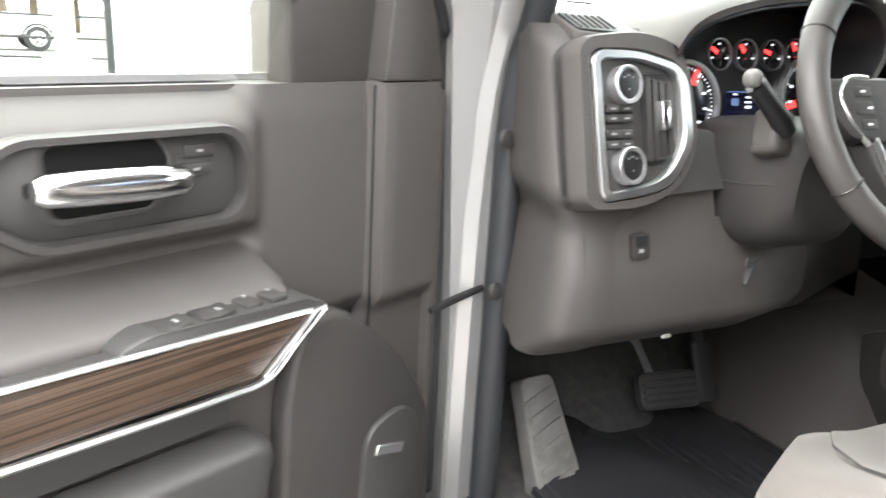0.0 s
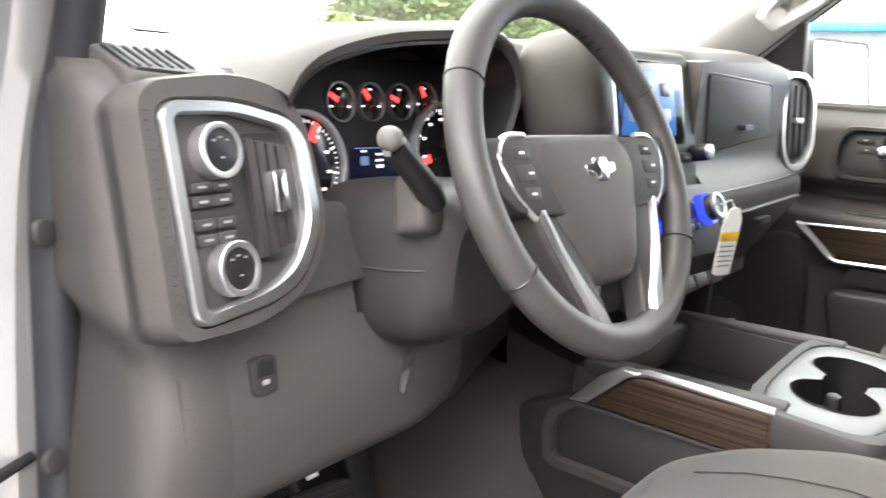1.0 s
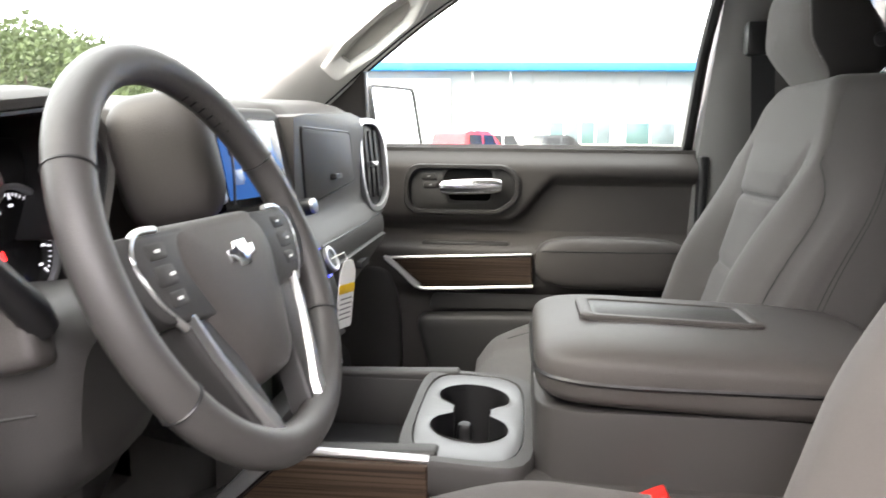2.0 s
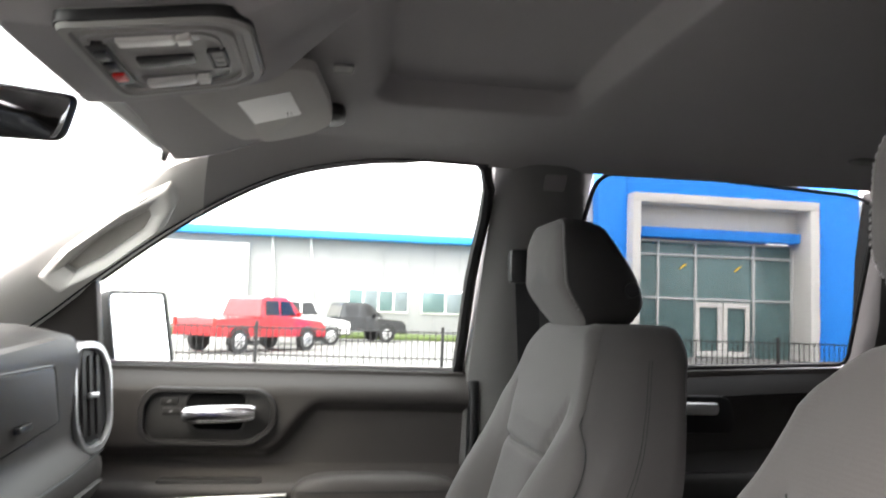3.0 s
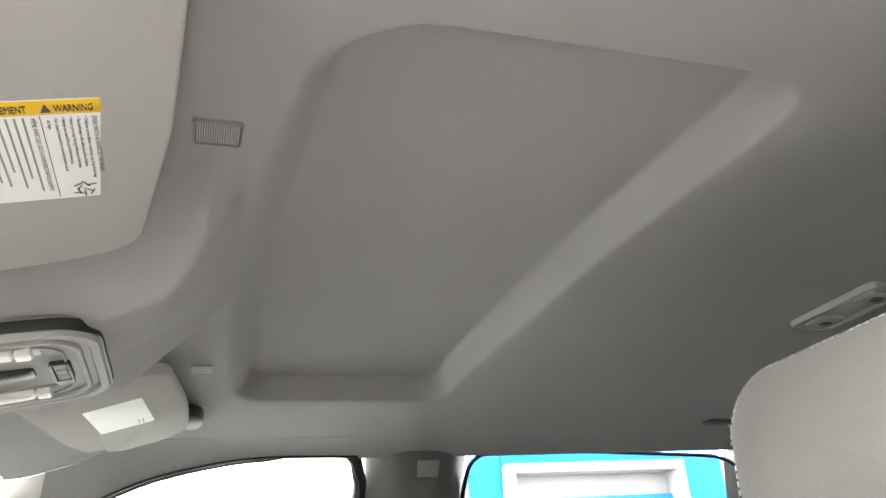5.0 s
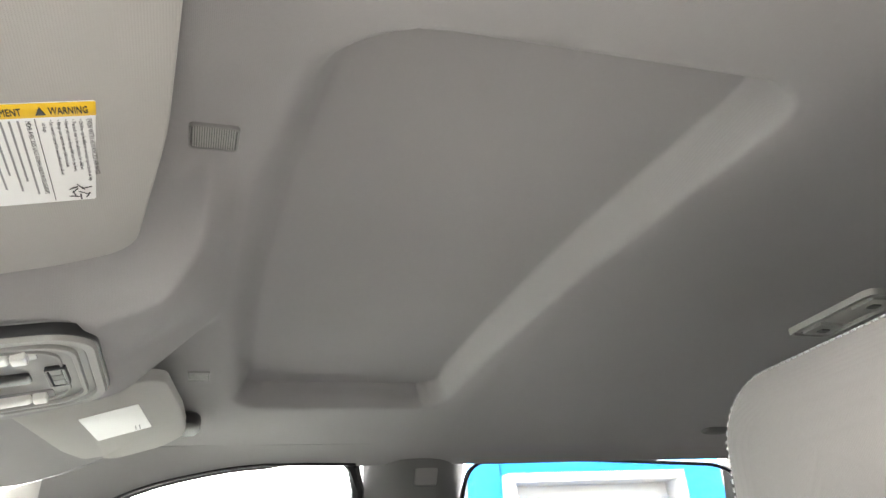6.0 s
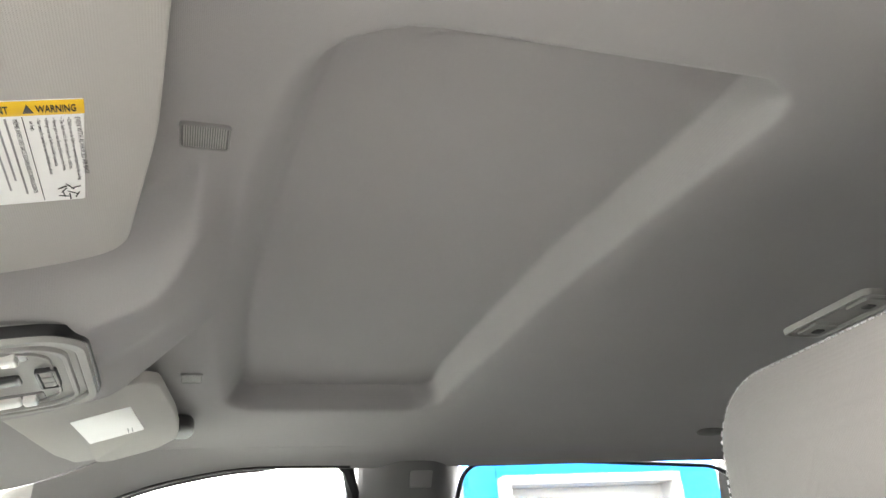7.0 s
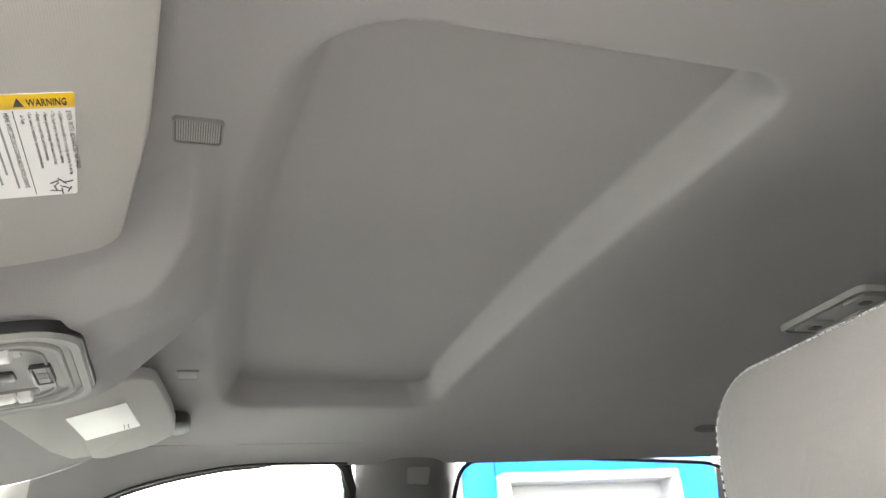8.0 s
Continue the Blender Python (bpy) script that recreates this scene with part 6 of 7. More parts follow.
BP = flat_frame((-0.342, 0.62, 0.920), -8, 30)
pb = part("pedal_pad", plate_box(BP, 0, 0, 0.105, 0.058, -0.012, 0.006, 0.004), M_RUBBER, ped, "ribbed rubber pad")
for i in range(5):
    part("rib", plate_box(BP, 0, -0.021 + 0.0105 * i, 0.092, 0.005, 0.006, 0.0095, 0.0012), M_PLASTIC, pb)
part("pedal_arm", tube([BP(-0.02, 0.02, -0.01), (-0.38, 0.66, 0.985), (-0.45, 0.70, 1.07), (-0.46, 0.74, 1.15)], 0.006, 8), M_STEEL, ped, "bare steel arm")
acc = thing("accelerator_pedal", (-0.24, 0.64, 0.9), "narrow upright black accelerator pedal", "pedal")
part("pedal_pad", rbox((-0.245, 0.65, 0.925), (0.040, 0.02, 0.10), 0.008, 3, Euler((radians(-25), 0, radians(-6))).to_matrix()), M_RUBBER, acc)
part("pedal_arm", tube([(-0.245, 0.665, 0.95), (-0.25, 0.70, 1.05), (-0.25, 0.75, 1.12)], 0.010, 8), M_BLACK, acc)
dp = thing("foot_rest", (-0.58, 0.75, 0.72), "worn grey plastic foot rest with slanted ribs", "foot rest")
DP = flat_frame((-0.570, 0.600, 0.895), 6, 30)
db = part("rest_plate", prism(round_poly([(-0.042, -0.09), (0.042, -0.09), (0.030, 0.085), (-0.026, 0.085)], 0.012), lambda u, v, w: DP(u, v, w - 0.03), 0.030, 0.005), M_REST, dp)
for i in range(6):
    part("rib", prism(round_poly([(-0.028, -0.078 + 0.024 * i), (0.026, -0.060 + 0.024 * i), (0.026, -0.050 + 0.024 * i), (-0.028, -0.068 + 0.024 * i)], 0.003), lambda u, v, w: DP(u, v, w), 0.006, 0.002), M_REST, db)
kick = obj("trim_kick_panel", prism(round_poly([(0.60, 1.09), (0.60, 0.66), (0.95, 0.66), (0.95, 1.09)], 0.02), lambda u, v, w: Vector((-0.68 + w, u, v)), 0.02, 0.006), M_BLACK)
tagged(kick, "charcoal kick panel beside the foot rest", "kick panel", kind="structure")
kick2 = obj("trim_kick_panel_right", prism(round_poly([(0.50, 1.12), (0.50, 0.66), (0.95, 0.66), (0.95, 1.12)], 0.02), lambda u, v, w: Vector((0.70 - w, u, v)), 0.02, 0.006), M_PLASTIC_LO)
tagged(kick2, "charcoal kick panel in the passenger footwell", "kick panel", kind="structure")

# ---- under the roof ----
def visor_z(y):
    return 1.884 - 0.20 * (y - 0.0)

def sun_visor(s):
    v = thing("sun_visor", (s * 0.38, 0.20, 1.86), "grey cloth sun visor folded up, with a yellow headed warning label" if s < 0 else "grey cloth sun visor folded up, with a plain white label", "sun visor", "sun visors")
    if s > 0:
        o = [(0.145, 0.118), (0.138, 0.026), (0.155, 0.010), (0.300, -0.008), (0.435, -0.016), (0.490, 0.018), (0.510, 0.085), (0.490, 0.100), (0.478, 0.097), (0.472, 0.124), (0.400, 0.144), (0.180, 0.172)]
        r = [0.01, 0.02, 0.02, 0.012, 0.02, 0.02, 0.012, 0.005, 0.005, 0.005, 0.005, 0.012]
    else:
        o = [(-0.176, 0.185), (-0.186, 0.075), (-0.200, 0.028), (-0.350, 0.004), (-0.560, -0.010), (-0.580, 0.06), (-0.575, 0.165), (-0.40, 0.190)][::-1]
        r = [0.02, 0.02, 0.03, 0.04, 0.02, 0.030, 0.03, 0.012]
    out = round_poly(o, r, 5)
    VP = lambda a, b, w: Vector((a, b, visor_z(b) - w))
    part("visor_body", prism(out, lambda a, b, w: VP(a, b, w - 0.004), 0.014, 0.003, 3), M_VISOR, v, angle=60)
    if s < 0:
        part("pivot_arm", tube([(s * 0.585, 0.155, 1.862), (s * 0.55, 0.160, 1.856), (s * 0.46, 0.155, 1.858), (s * 0.40, 0.150, 1.860)], 0.005, 8), M_KNOB, v, "grey pivot arm")
    if s < 0:
        part("clip", rbox((s * 0.205, 0.165, 1.850), (0.022, 0.028, 0.012), 0.005), M_KNOB, v, "grey retaining clip")
    if s > 0:
        # dark pillow added as the shadow pocket behind the visor's corner
        part("visor_pocket_shade", pillow((0.430, -0.010, 1.890), (0.085, 0.050, 0.028), (3, 3), 14, 8), M_PLASTIC, v, "dark pillow standing for the shaded pocket behind the visor")
        part("label", prism(round_poly([(0.249, 0.109), (0.226, 0.042), (0.350, 0.030), (0.374, 0.097)], 0.003), lambda a, b, w: VP(a, b, 0.010 + w), 0.0006, 0.0001), M_PAPER, v, "plain white label")
        for i in range(2):
            part("text_bar", rbox((0.338, 0.044 + 0.005 * i, visor_z(0.044 + 0.005 * i) - 0.0108), (0.022, 0.0012, 0.0004), 0.0001), M_GREYPRINT, v)
        return v
    # warning label: x runs from the head of the label (outboard) to its foot, y from right to left of its lines
    X0, X1, Y0, Y1 = -0.388, -0.283, 0.0395, 0.140
    lab = part("warning_label", prism(round_poly([(X0, Y0), (X1, Y0 + 0.008), (X1, Y1), (X0, Y1)], 0.002), lambda a, b, w: VP(a, b, 0.010 + w), 0.0006, 0.0001), M_PAPER, v, "white warning label")
    part("label_head", prism(round_poly([(X0, Y0), (X0 + 0.0125, Y0 + 0.0006), (X0 + 0.0125, Y1), (X0, Y1)], 0.001), lambda a, b, w: VP(a, b, 0.0106 + w), 0.0004, 0.0001), M_YELLOW, lab, "yellow heading band")
    tilt = math.atan(0.20)
    def face(x, y, kx=1.0, ky=1.0):
        # letters run towards -y, tops towards -x, seen from below
        return Matrix(((0, -kx, 0, x), (-math.cos(tilt) * ky, 0, 0, y), (math.sin(tilt) * ky, 0, -1, visor_z(y) - 0.0112), (0, 0, 0, 1)))
    def side(x, y):
        # letters run towards +x, tops towards -y
        return Matrix(((1, 0, 0, x), (0, -math.cos(tilt), 0, y), (0, math.sin(tilt), -1, visor_z(y) - 0.0112), (0, 0, 0, 1)))
    lettering("heading", "WARNING", 0.0090, face(X0 + 0.0098, 0.0625, 1.0, 0.44), M_INK, lab)
    lettering("heading", "AVERTISSEMENT", 0.0090, face(X0 + 0.0098, 0.1035, 1.0, 0.44), M_INK, lab)
    part("warning_sign", prism([Vector((X0 + 0.0102, 0.0690)), Vector((X0 + 0.0102, 0.0640)), Vector((X0 + 0.0026, 0.0665))], lambda a, b, w: VP(a, b, 0.0110 + w), 0.0003, 0.0001), M_INK, lab)
    xs0 = X0 + 0.0150
    lettering("line", "EVEN WITH ADVANCED AIR BAGS", 0.0038, side(xs0, 0.0452), M_INK, lab, extrude=0.00005)
    for i, txt in enumerate(("\u2022 Children can be killed or seriously injured by the air bag.", "\u2022 The back seat is the safest place for children.", "\u2022 Never put a rear-facing child seat in the front.", "\u2022 Always use seat belts and child restraints.", "\u2022 See owner's manual for more information about", "   air bags.")):
        lettering("line", txt, 0.0028, side(xs0, 0.0490 + 0.0036 * i), M_INK, lab, extrude=0.00005)
    part("rule", rbox((X0 + 0.058, 0.0700, visor_z(0.0700) - 0.0108), (0.088, 0.0004, 0.0004), 0.0001), M_INK, lab)
    lettering("line", "M\u00caME AVEC DES SACS GONFLABLES INTELLIGENTS", 0.0034, side(xs0, 0.0745), M_INK, lab, extrude=0.00005)
    for i in range(9):
        L = (0.078, 0.062, 0.073, 0.054, 0.070, 0.065, 0.072, 0.05, 0.03)[i]
        yy = 0.0780 + 0.0040 * i
        part("text_bar", rbox((xs0 + L / 2, yy, visor_z(yy) - 0.0109), (L, 0.0011, 0.0004), 0.0001, 1, Euler((-tilt, 0, 0)).to_matrix()), M_GREYPRINT, lab)
    for i in range(9):
        a = i * 1.9
        yy = 0.0555 + 0.0042 * math.sin(a * 1.3)
        part("pictogram", rbox((X1 - 0.011 + 0.006 * math.cos(a), yy, visor_z(yy) - 0.0110), (0.007, 0.0008, 0.0004), 0.0001, 1, Euler((-tilt, 0, 0.5 * i)).to_matrix()), M_INK, lab)
    return v
for s in (1, -1):
    sun_visor(s)

# roof console: lamp panel set into the housing
rc = thing("roof_console", (0.0, 0.14, 1.85), "grey roof console with two white map lamps and buttons", "roof console")
def rcp(a, b, w):
    return Vector((a, b, console_floor(b) - 0.004 - w))
ro = round_poly([(-0.080, 0.062), (0.074, 0.062), (0.098, 0.085), (0.106, 0.218), (-0.114, 0.218), (-0.104, 0.085)], [0.016, 0.016, 0.022, 0.022, 0.022, 0.022], 5)
def console_in(k, j):
    return [Vector((-0.004 + (p.x + 0.004) * k, 0.140 + (p.y - 0.140) * j)) for p in ro]
ri = console_in(0.90, 0.88)
part("console_rim", frame_ring(ro, ri, lambda a, b, w: rcp(a, b, w - 0.012), 0.0165, 0.004), M_CONSOLE, rc, "grey raised rim")
part("rim_gap", frame_ring(console_in(1.018, 1.022), console_in(0.99, 0.99), lambda a, b, w: rcp(a, b, w - 0.010), 0.0100, 0.001), M_BLACK, rc, "dark gap round the rim")
part("console_face", prism(ri, lambda a, b, w: rcp(a, b, w - 0.010), 0.011, 0.002), M_CONSOLE, rc, "grey moulded face")
part("inner_step", frame_ring(console_in(0.84, 0.80), console_in(0.79, 0.74), lambda a, b, w: rcp(a, b, 0.0005 + w), 0.0045, 0.0015), M_CONSOLE, rc)
part("inner_step", frame_ring(console_in(0.70, 0.62), console_in(0.67, 0.585), lambda a, b, w: rcp(a, b, 0.0005 + w), 0.0028, 0.001), M_CONSOLE, rc)
for s in (-1, 1):
    X = lambda q: -0.006 + s * q
    lamp = part("map_lamp", prism(round_poly([(X(0.052), 0.128), (X(0.069), 0.128), (X(0.073), 0.176), (X(0.054), 0.176)][::int(s)], 0.003), lambda a, b, w: rcp(a, b, 0.0005 + w), 0.0065, 0.002), M_LENS, rc, "white map lamp lens")
    part("lamp_switch", prism(round_poly([(X(0.051), 0.114), (X(0.069), 0.114), (X(0.069), 0.126), (X(0.051), 0.126)][::int(s)], 0.002), lambda a, b, w: rcp(a, b, 0.0005 + w), 0.0078, 0.002), M_LENS, lamp)
    part("lamp_recess", prism(round_poly([(X(0.046), 0.108), (X(0.075), 0.108), (X(0.079), 0.180), (X(0.047), 0.180)][::int(s)], 0.004), lambda a, b, w: rcp(a, b, 0.0005 + w), 0.0012, 0.0003), M_KNOB, lamp, "grey hollow round the lens")
part("slot", prism(round_poly([(-0.018, 0.120), (0.006, 0.120), (0.007, 0.172), (-0.020, 0.172)], 0.004), lambda a, b, w: rcp(a, b, 0.0005 + w), 0.0035, 0.001), M_BLACK, rc, "dark slot")
bt = part("dome_button", frame_ring(round_poly([(-0.028, 0.090), (0.022, 0.090), (0.022, 0.107), (-0.028, 0.107)], 0.003), round_poly([(-0.0255, 0.0925), (0.0195, 0.0925), (0.0195, 0.1045), (-0.0255, 0.1045)], 0.002), lambda a, b, w: rcp(a, b, 0.0005 + w), 0.005, 0.001), M_BLACK, rc, "three-way dome lamp button")
for i in range(3):
    part("button_key", prism(round_poly([(-0.0245 + 0.0150 * i, 0.0935), (-0.0112 + 0.0150 * i, 0.0935), (-0.0112 + 0.0150 * i, 0.1035), (-0.0245 + 0.0150 * i, 0.1035)], 0.001), lambda a, b, w: rcp(a, b, 0.0010 + w), 0.004, 0.001), M_CONSOLE, bt)
em = part("call_button_panel", prism(round_poly([(-0.066, 0.186), (0.048, 0.186), (0.052, 0.203), (-0.070, 0.203)], 0.004), lambda a, b, w: rcp(a, b, 0.0005 + w), 0.005, 0.001), M_PLASTIC_LO, rc, "dark button strip")
for i in range(3):
    part("push_button", prism(round_poly([(-0.055 + 0.033 * i, 0.189), (-0.032 + 0.033 * i, 0.189), (-0.032 + 0.033 * i, 0.200), (-0.055 + 0.033 * i, 0.200)], 0.002), lambda a, b, w: rcp(a, b, 0.0050 + w), 0.003, 0.001), (M_BLACK, M_PLASTIC, M_RED)[i], em)

# microphone grilles in the lining
def roof_grille(x, y, w, d):
    g = thing("microphone_grille", (x, y, headliner_z(x, y)), "small ribbed grey grille in the roof lining", "grille", "roof grilles")
    G = lambda a, b, k: Vector((x + a, y + b, headliner_z(x + a, y + b) - k))
    o = round_poly([(-w / 2, -d / 2), (w / 2, -d / 2), (w / 2, d / 2), (-w / 2, d / 2)], 0.005)
    i_ = [p * 0.90 for p in o]
    part("grille_rim", frame_ring(o, i_, lambda a, b, k: G(a, b, k - 0.004), 0.0068, 0.001), M_KNOB, g, "thin grey rim")
    part("grille_floor", prism(i_, lambda a, b, k: G(a, b, k - 0.004), 0.005, 0.0005), M_POST_TRIM, g)
    for k in range(18):
        b = -d * 0.40 + d * 0.80 * k / 17
        part("rib", prism(round_poly([(-w * 0.43, b - 0.0005), (w * 0.43, b - 0.0005), (w * 0.43, b + 0.0005), (-w * 0.43, b + 0.0005)], 0.0002, 1), lambda a, b_, kk: G(a, b_, kk), 0.0022, 0.0003), M_CONSOLE, g)
    return g
roof_grille(-0.294, -0.0225, 0.030, 0.034)
roof_grille(0.266, -0.026, 0.036, 0.028)

# rear dome lamp
dl = thing("dome_lamp", (-0.02, -0.80, 1.90), "long grey rear dome lamp in the roof lining", "lamp")
DZ = lambda a, b, k: Vector((a, b, headliner_z(a, b) - k))
do = round_poly([(-0.118, -0.762), (0.030, -0.762), (0.030, -0.832), (-0.118, -0.832)], 0.014)
def dome_in(k, j):
    return [Vector((-0.044 + (p.x + 0.044) * k, -0.797 + (p.y + 0.797) * j)) for p in do]
part("lamp_rim", frame_ring(do, dome_in(0.94, 0.86), lambda a, b, k: DZ(a, b, k - 0.004), 0.012, 0.003), M_CONSOLE, dl, "raised pale rim")
part("lamp_plate", prism(dome_in(0.94, 0.86), lambda a, b, k: DZ(a, b, k - 0.004), 0.009, 0.001), M_VISOR, dl)
part("inner_step", frame_ring(dome_in(0.88, 0.74), dome_in(0.85, 0.68), lambda a, b, k: DZ(a, b, 0.004 + k), 0.003, 0.0008), M_CONSOLE, dl)
for a in (-0.086, 0.000):
    ln = part("lens", prism(round_poly([(a - 0.018, -0.778), (a + 0.018, -0.778), (a + 0.018, -0.815), (a - 0.018, -0.815)], 0.004), lambda u, v, k: DZ(u, v, 0.004 + k), 0.005, 0.001), M_CONSOLE, dl, "pale lens")
    part("switch", prism(round_poly([(a - 0.005, -0.790), (a + 0.006, -0.790), (a + 0.006, -0.803), (a - 0.005, -0.803)], 0.001), lambda u, v, k: DZ(u, v, 0.009 + k), 0.002, 0.0005), M_POST_TRIM, ln)

# coat hook and folding handle over the rear door
for s in (1, -1):
    h = thing("coat_hook", (s * 0.53, -1.01, 1.90), "dark coat hook above the rear door", "coat hook", "coat hooks")
    part("hook_base", pillow((s * 0.535, -1.005, 1.902), (0.036, 0.060, 0.018), (3, 3), 16, 8), M_POST_TRIM, h)
    part("hook", tube(smooth_path([(s * 0.535, -1.030, 1.896), (s * 0.528, -1.046, 1.880), (s * 0.518, -1.040, 1.872), (s * 0.514, -1.020, 1.876)], 5), 0.0055, 8), M_KNOB, h)

# grab handles on the windshield pillars
def grab(s):
    g = thing("grab_handle", (s * 0.70, 0.38, 1.70), "light grey moulded grab handle on the windshield pillar", "grab handle", "grab handles")
    # long axis runs down the pillar
    a0, a1 = Vector((0.668, 0.268, 1.800)), Vector((0.742, 0.495, 1.640))
    ax = (a1 - a0)
    across = Vector((0.55, -0.30, -0.75)).normalized()
    nrm = ax.normalized().cross(across).normalized()
    if nrm.x > 0:
        nrm = -nrm
    def G(u, v, w):
        q = a0 + ax * u + across * v + nrm * w
        return Vector((s * q.x, q.y, q.z))
    o = round_poly([(-0.04, -0.010), (0.30, -0.024), (0.80, -0.022), (1.04, -0.004), (0.97, 0.048), (0.60, 0.062), (0.12, 0.058), (-0.03, 0.030)], [0.02] * 8, 4)
    o = smooth_path([(p.x, p.y, 0) for p in o], 1, True)
    o = [Vector((p.x, p.y)) for p in o]
    c = Vector((0.50, 0.020))
    i_ = [Vector((c.x + (p.x - c.x) * 0.62, c.y + (p.y - c.y) * 0.50)) for p in o]
    rows = []
    for k, w in ((1.0, -0.004), (0.99, 0.012), (0.93, 0.026), (0.84, 0.030), (0.74, 0.027)):
        rows.append([G(c.x + (p.x - c.x) * k, c.y + (p.y - c.y) * (1 - (1 - k) * 1.25), w) for p in o])
    rows.append([G(p.x, p.y, 0.020) for p in i_])
    rows.append([G(p.x, p.y, 0.000) for p in i_])
    part("handle_shell", loft(rows, True), M_PILLAR, g, angle=60)
    part("handle_well", prism(i_, lambda u, v, w: G(u, v, w - 0.004), 0.008, 0.001), M_VISOR, g, "darker hollow of the handle")
    for v in (-0.014,):
        part("seam", tube([G(0.06, v, 0.0272), G(0.9, v, 0.0272)], 0.0007, 4), M_PLASTIC, g)
    return g
for s in (1, -1):
    grab(s)

# inside mirror on the windshield
im = thing("rearview_mirror", (0.02, 0.33, 1.83), "black framed rearview mirror on the windshield", "mirror")
RMF = flat_frame((-0.060, 0.335, 1.754), -30, -10)
RM = lambda u, v, w: RMF(u, v + 0.15 * u, w)
mo = round_poly([(-0.160, 0.028), (0.160, 0.024), (0.152, -0.024), (-0.152, -0.028)], 0.014)
mb = part("mirror_shell", prism([p * 1.05 for p in mo], lambda u, v, w: RM(u, v, w - 0.035), 0.035, 0.010, 3), M_BLACK, im)
part("mirror_glass", prism([p * 0.95 for p in mo], lambda u, v, w: RM(u, v, w), 0.001, 0.0003), M_MIRROR, mb, "mirror glass")
part("mirror_stem", tube([RM(0, 0.0, -0.03), (0.03, 0.345, 1.80), (0.03, 0.372, 1.822)], 0.011, 10), M_BLACK, im)
part("mirror_toggle", rbox(RM(-0.02, -0.030, -0.012), (0.022, 0.014, 0.018), 0.004), M_BLACK, mb)
# blank cover on the pillar
for s in (1, -1):
    cap = thing("pillar_cap", (s * 0.68, -0.447, 1.848), "small square grey cover set in the pillar trim", "cover", "pillar caps")
    CP = lambda u, v, w, s=s: Vector((s * (0.672 + (1.848 - v) * 0.42 - w), u, v))
    part("cap_plate", prism(round_poly([(-0.425, 1.862), (-0.468, 1.862), (-0.466, 1.833), (-0.424, 1.833)], 0.004), CP, 0.006, 0.001), M_KNOB, cap)

# ---- outside: car park, fence, sales buildings, parked vehicles, trees ----
M_ASPHALT = mat("worn_asphalt", (0.22, 0.214, 0.205), 0.9, var=0.22, scale=0.4, grain=0.6, grain_scale=60)
M_GRASS = mat("mown_grass", (0.09, 0.13, 0.035), 0.95, var=0.4, scale=3, grain=1.0, grain_scale=40)
M_WALL = mat("white_metal_wall", (0.31, 0.315, 0.32), 0.6, var=0.04, scale=0.5)
M_WALLBRIGHT = mat("bright_white_wall", (0.80, 0.79, 0.77), 0.6, var=0.03, scale=0.5)
M_BLUEWALL = mat("bright_blue_cladding", (0.015, 0.27, 0.90), 0.45, var=0.04, scale=0.6, spec=0.3)
M_BLUEEDGE = mat("light_blue_fascia", (0.02, 0.30, 0.75), 0.45, var=0.04, scale=0.6)
M_PORTAL = mat("white_portal_panel", (0.66, 0.64, 0.62), 0.5, var=0.04, scale=0.8)
M_SHOPGLASS = mat("shopfront_glass", (0.11, 0.18, 0.185), 0.08, var=0.35, scale=0.35)
M_ALU = mat("aluminium_mullion", (0.55, 0.55, 0.55), 0.45, metal=0.3, var=0.05)
M_REDPAINT = mat("red_car_paint", (0.36, 0.010, 0.015), 0.25, var=0.05, coat=0.8)
M_CARBLACK = mat("black_car_paint", (0.02, 0.022, 0.025), 0.25, var=0.05, coat=0.6)
M_CARWHITE = mat("white_car_paint", (0.75, 0.75, 0.75), 0.25, var=0.03, coat=0.6)
M_LEAF = mat("tree_leaves", (0.085, 0.12, 0.04), 0.7, var=0.5, scale=0.6)
M_BARK = mat("tree_bark", (0.10, 0.075, 0.05), 0.9, var=0.3, scale=8, grain=1)
M_BLIND = mat("window_blind", (0.16, 0.20, 0.22), 0.5, var=0.4, scale=1.2)
M_ORANGE = mat("orange_banner", (0.65, 0.16, 0.05), 0.6, var=0.1)
M_POST = mat("pale_concrete_post", (0.42, 0.44, 0.34), 0.8, var=0.1)

bm = bmesh.new()
bmesh.ops.create_grid(bm, x_segments=4, y_segments=4, size=900)
tagged(obj("ground", bm, M_ASPHALT, False), "worn grey asphalt of the car park", "ground", kind="structure")
tagged(obj("ground_grass_strip", rbox((43.5, -3.0, 0.10), (5.5, 46, 0.22), 0.08), M_GRASS), "mown grass strip along the service building", "grass", kind="structure")

# service building with a blue roof edge
sb = thing("service_building", (52, 2, 0), "long pale service building with a light blue roof edge", "building")
part("wall", rbox((53.0, -2.0, 2.9), (12.0, 34.0, 5.8), 0.05), M_WALL, sb, "pale ribbed metal wall")
part("bright_wall", rbox((52.6, 9.5, 2.7), (12.0, 10.0, 5.2), 0.05), M_WALLBRIGHT, sb, "bright white wall section")
part("roof_edge", rbox((50.0, -2.5, 6.0), (8.0, 35.0, 0.45), 0.05), M_BLUEEDGE, sb, "light blue roof edge")
part("roof", rbox((55.0, -2.5, 7.3), (16.0, 36.0, 2.2), 0.3), M_WALLBRIGHT, sb, "white roof")
for i in range(14):
    part("wall_rib", rbox((46.97, -18.0 + 1.6 * i, 2.9), (0.06, 0.10, 5.6), 0.01), M_WALL, sb)
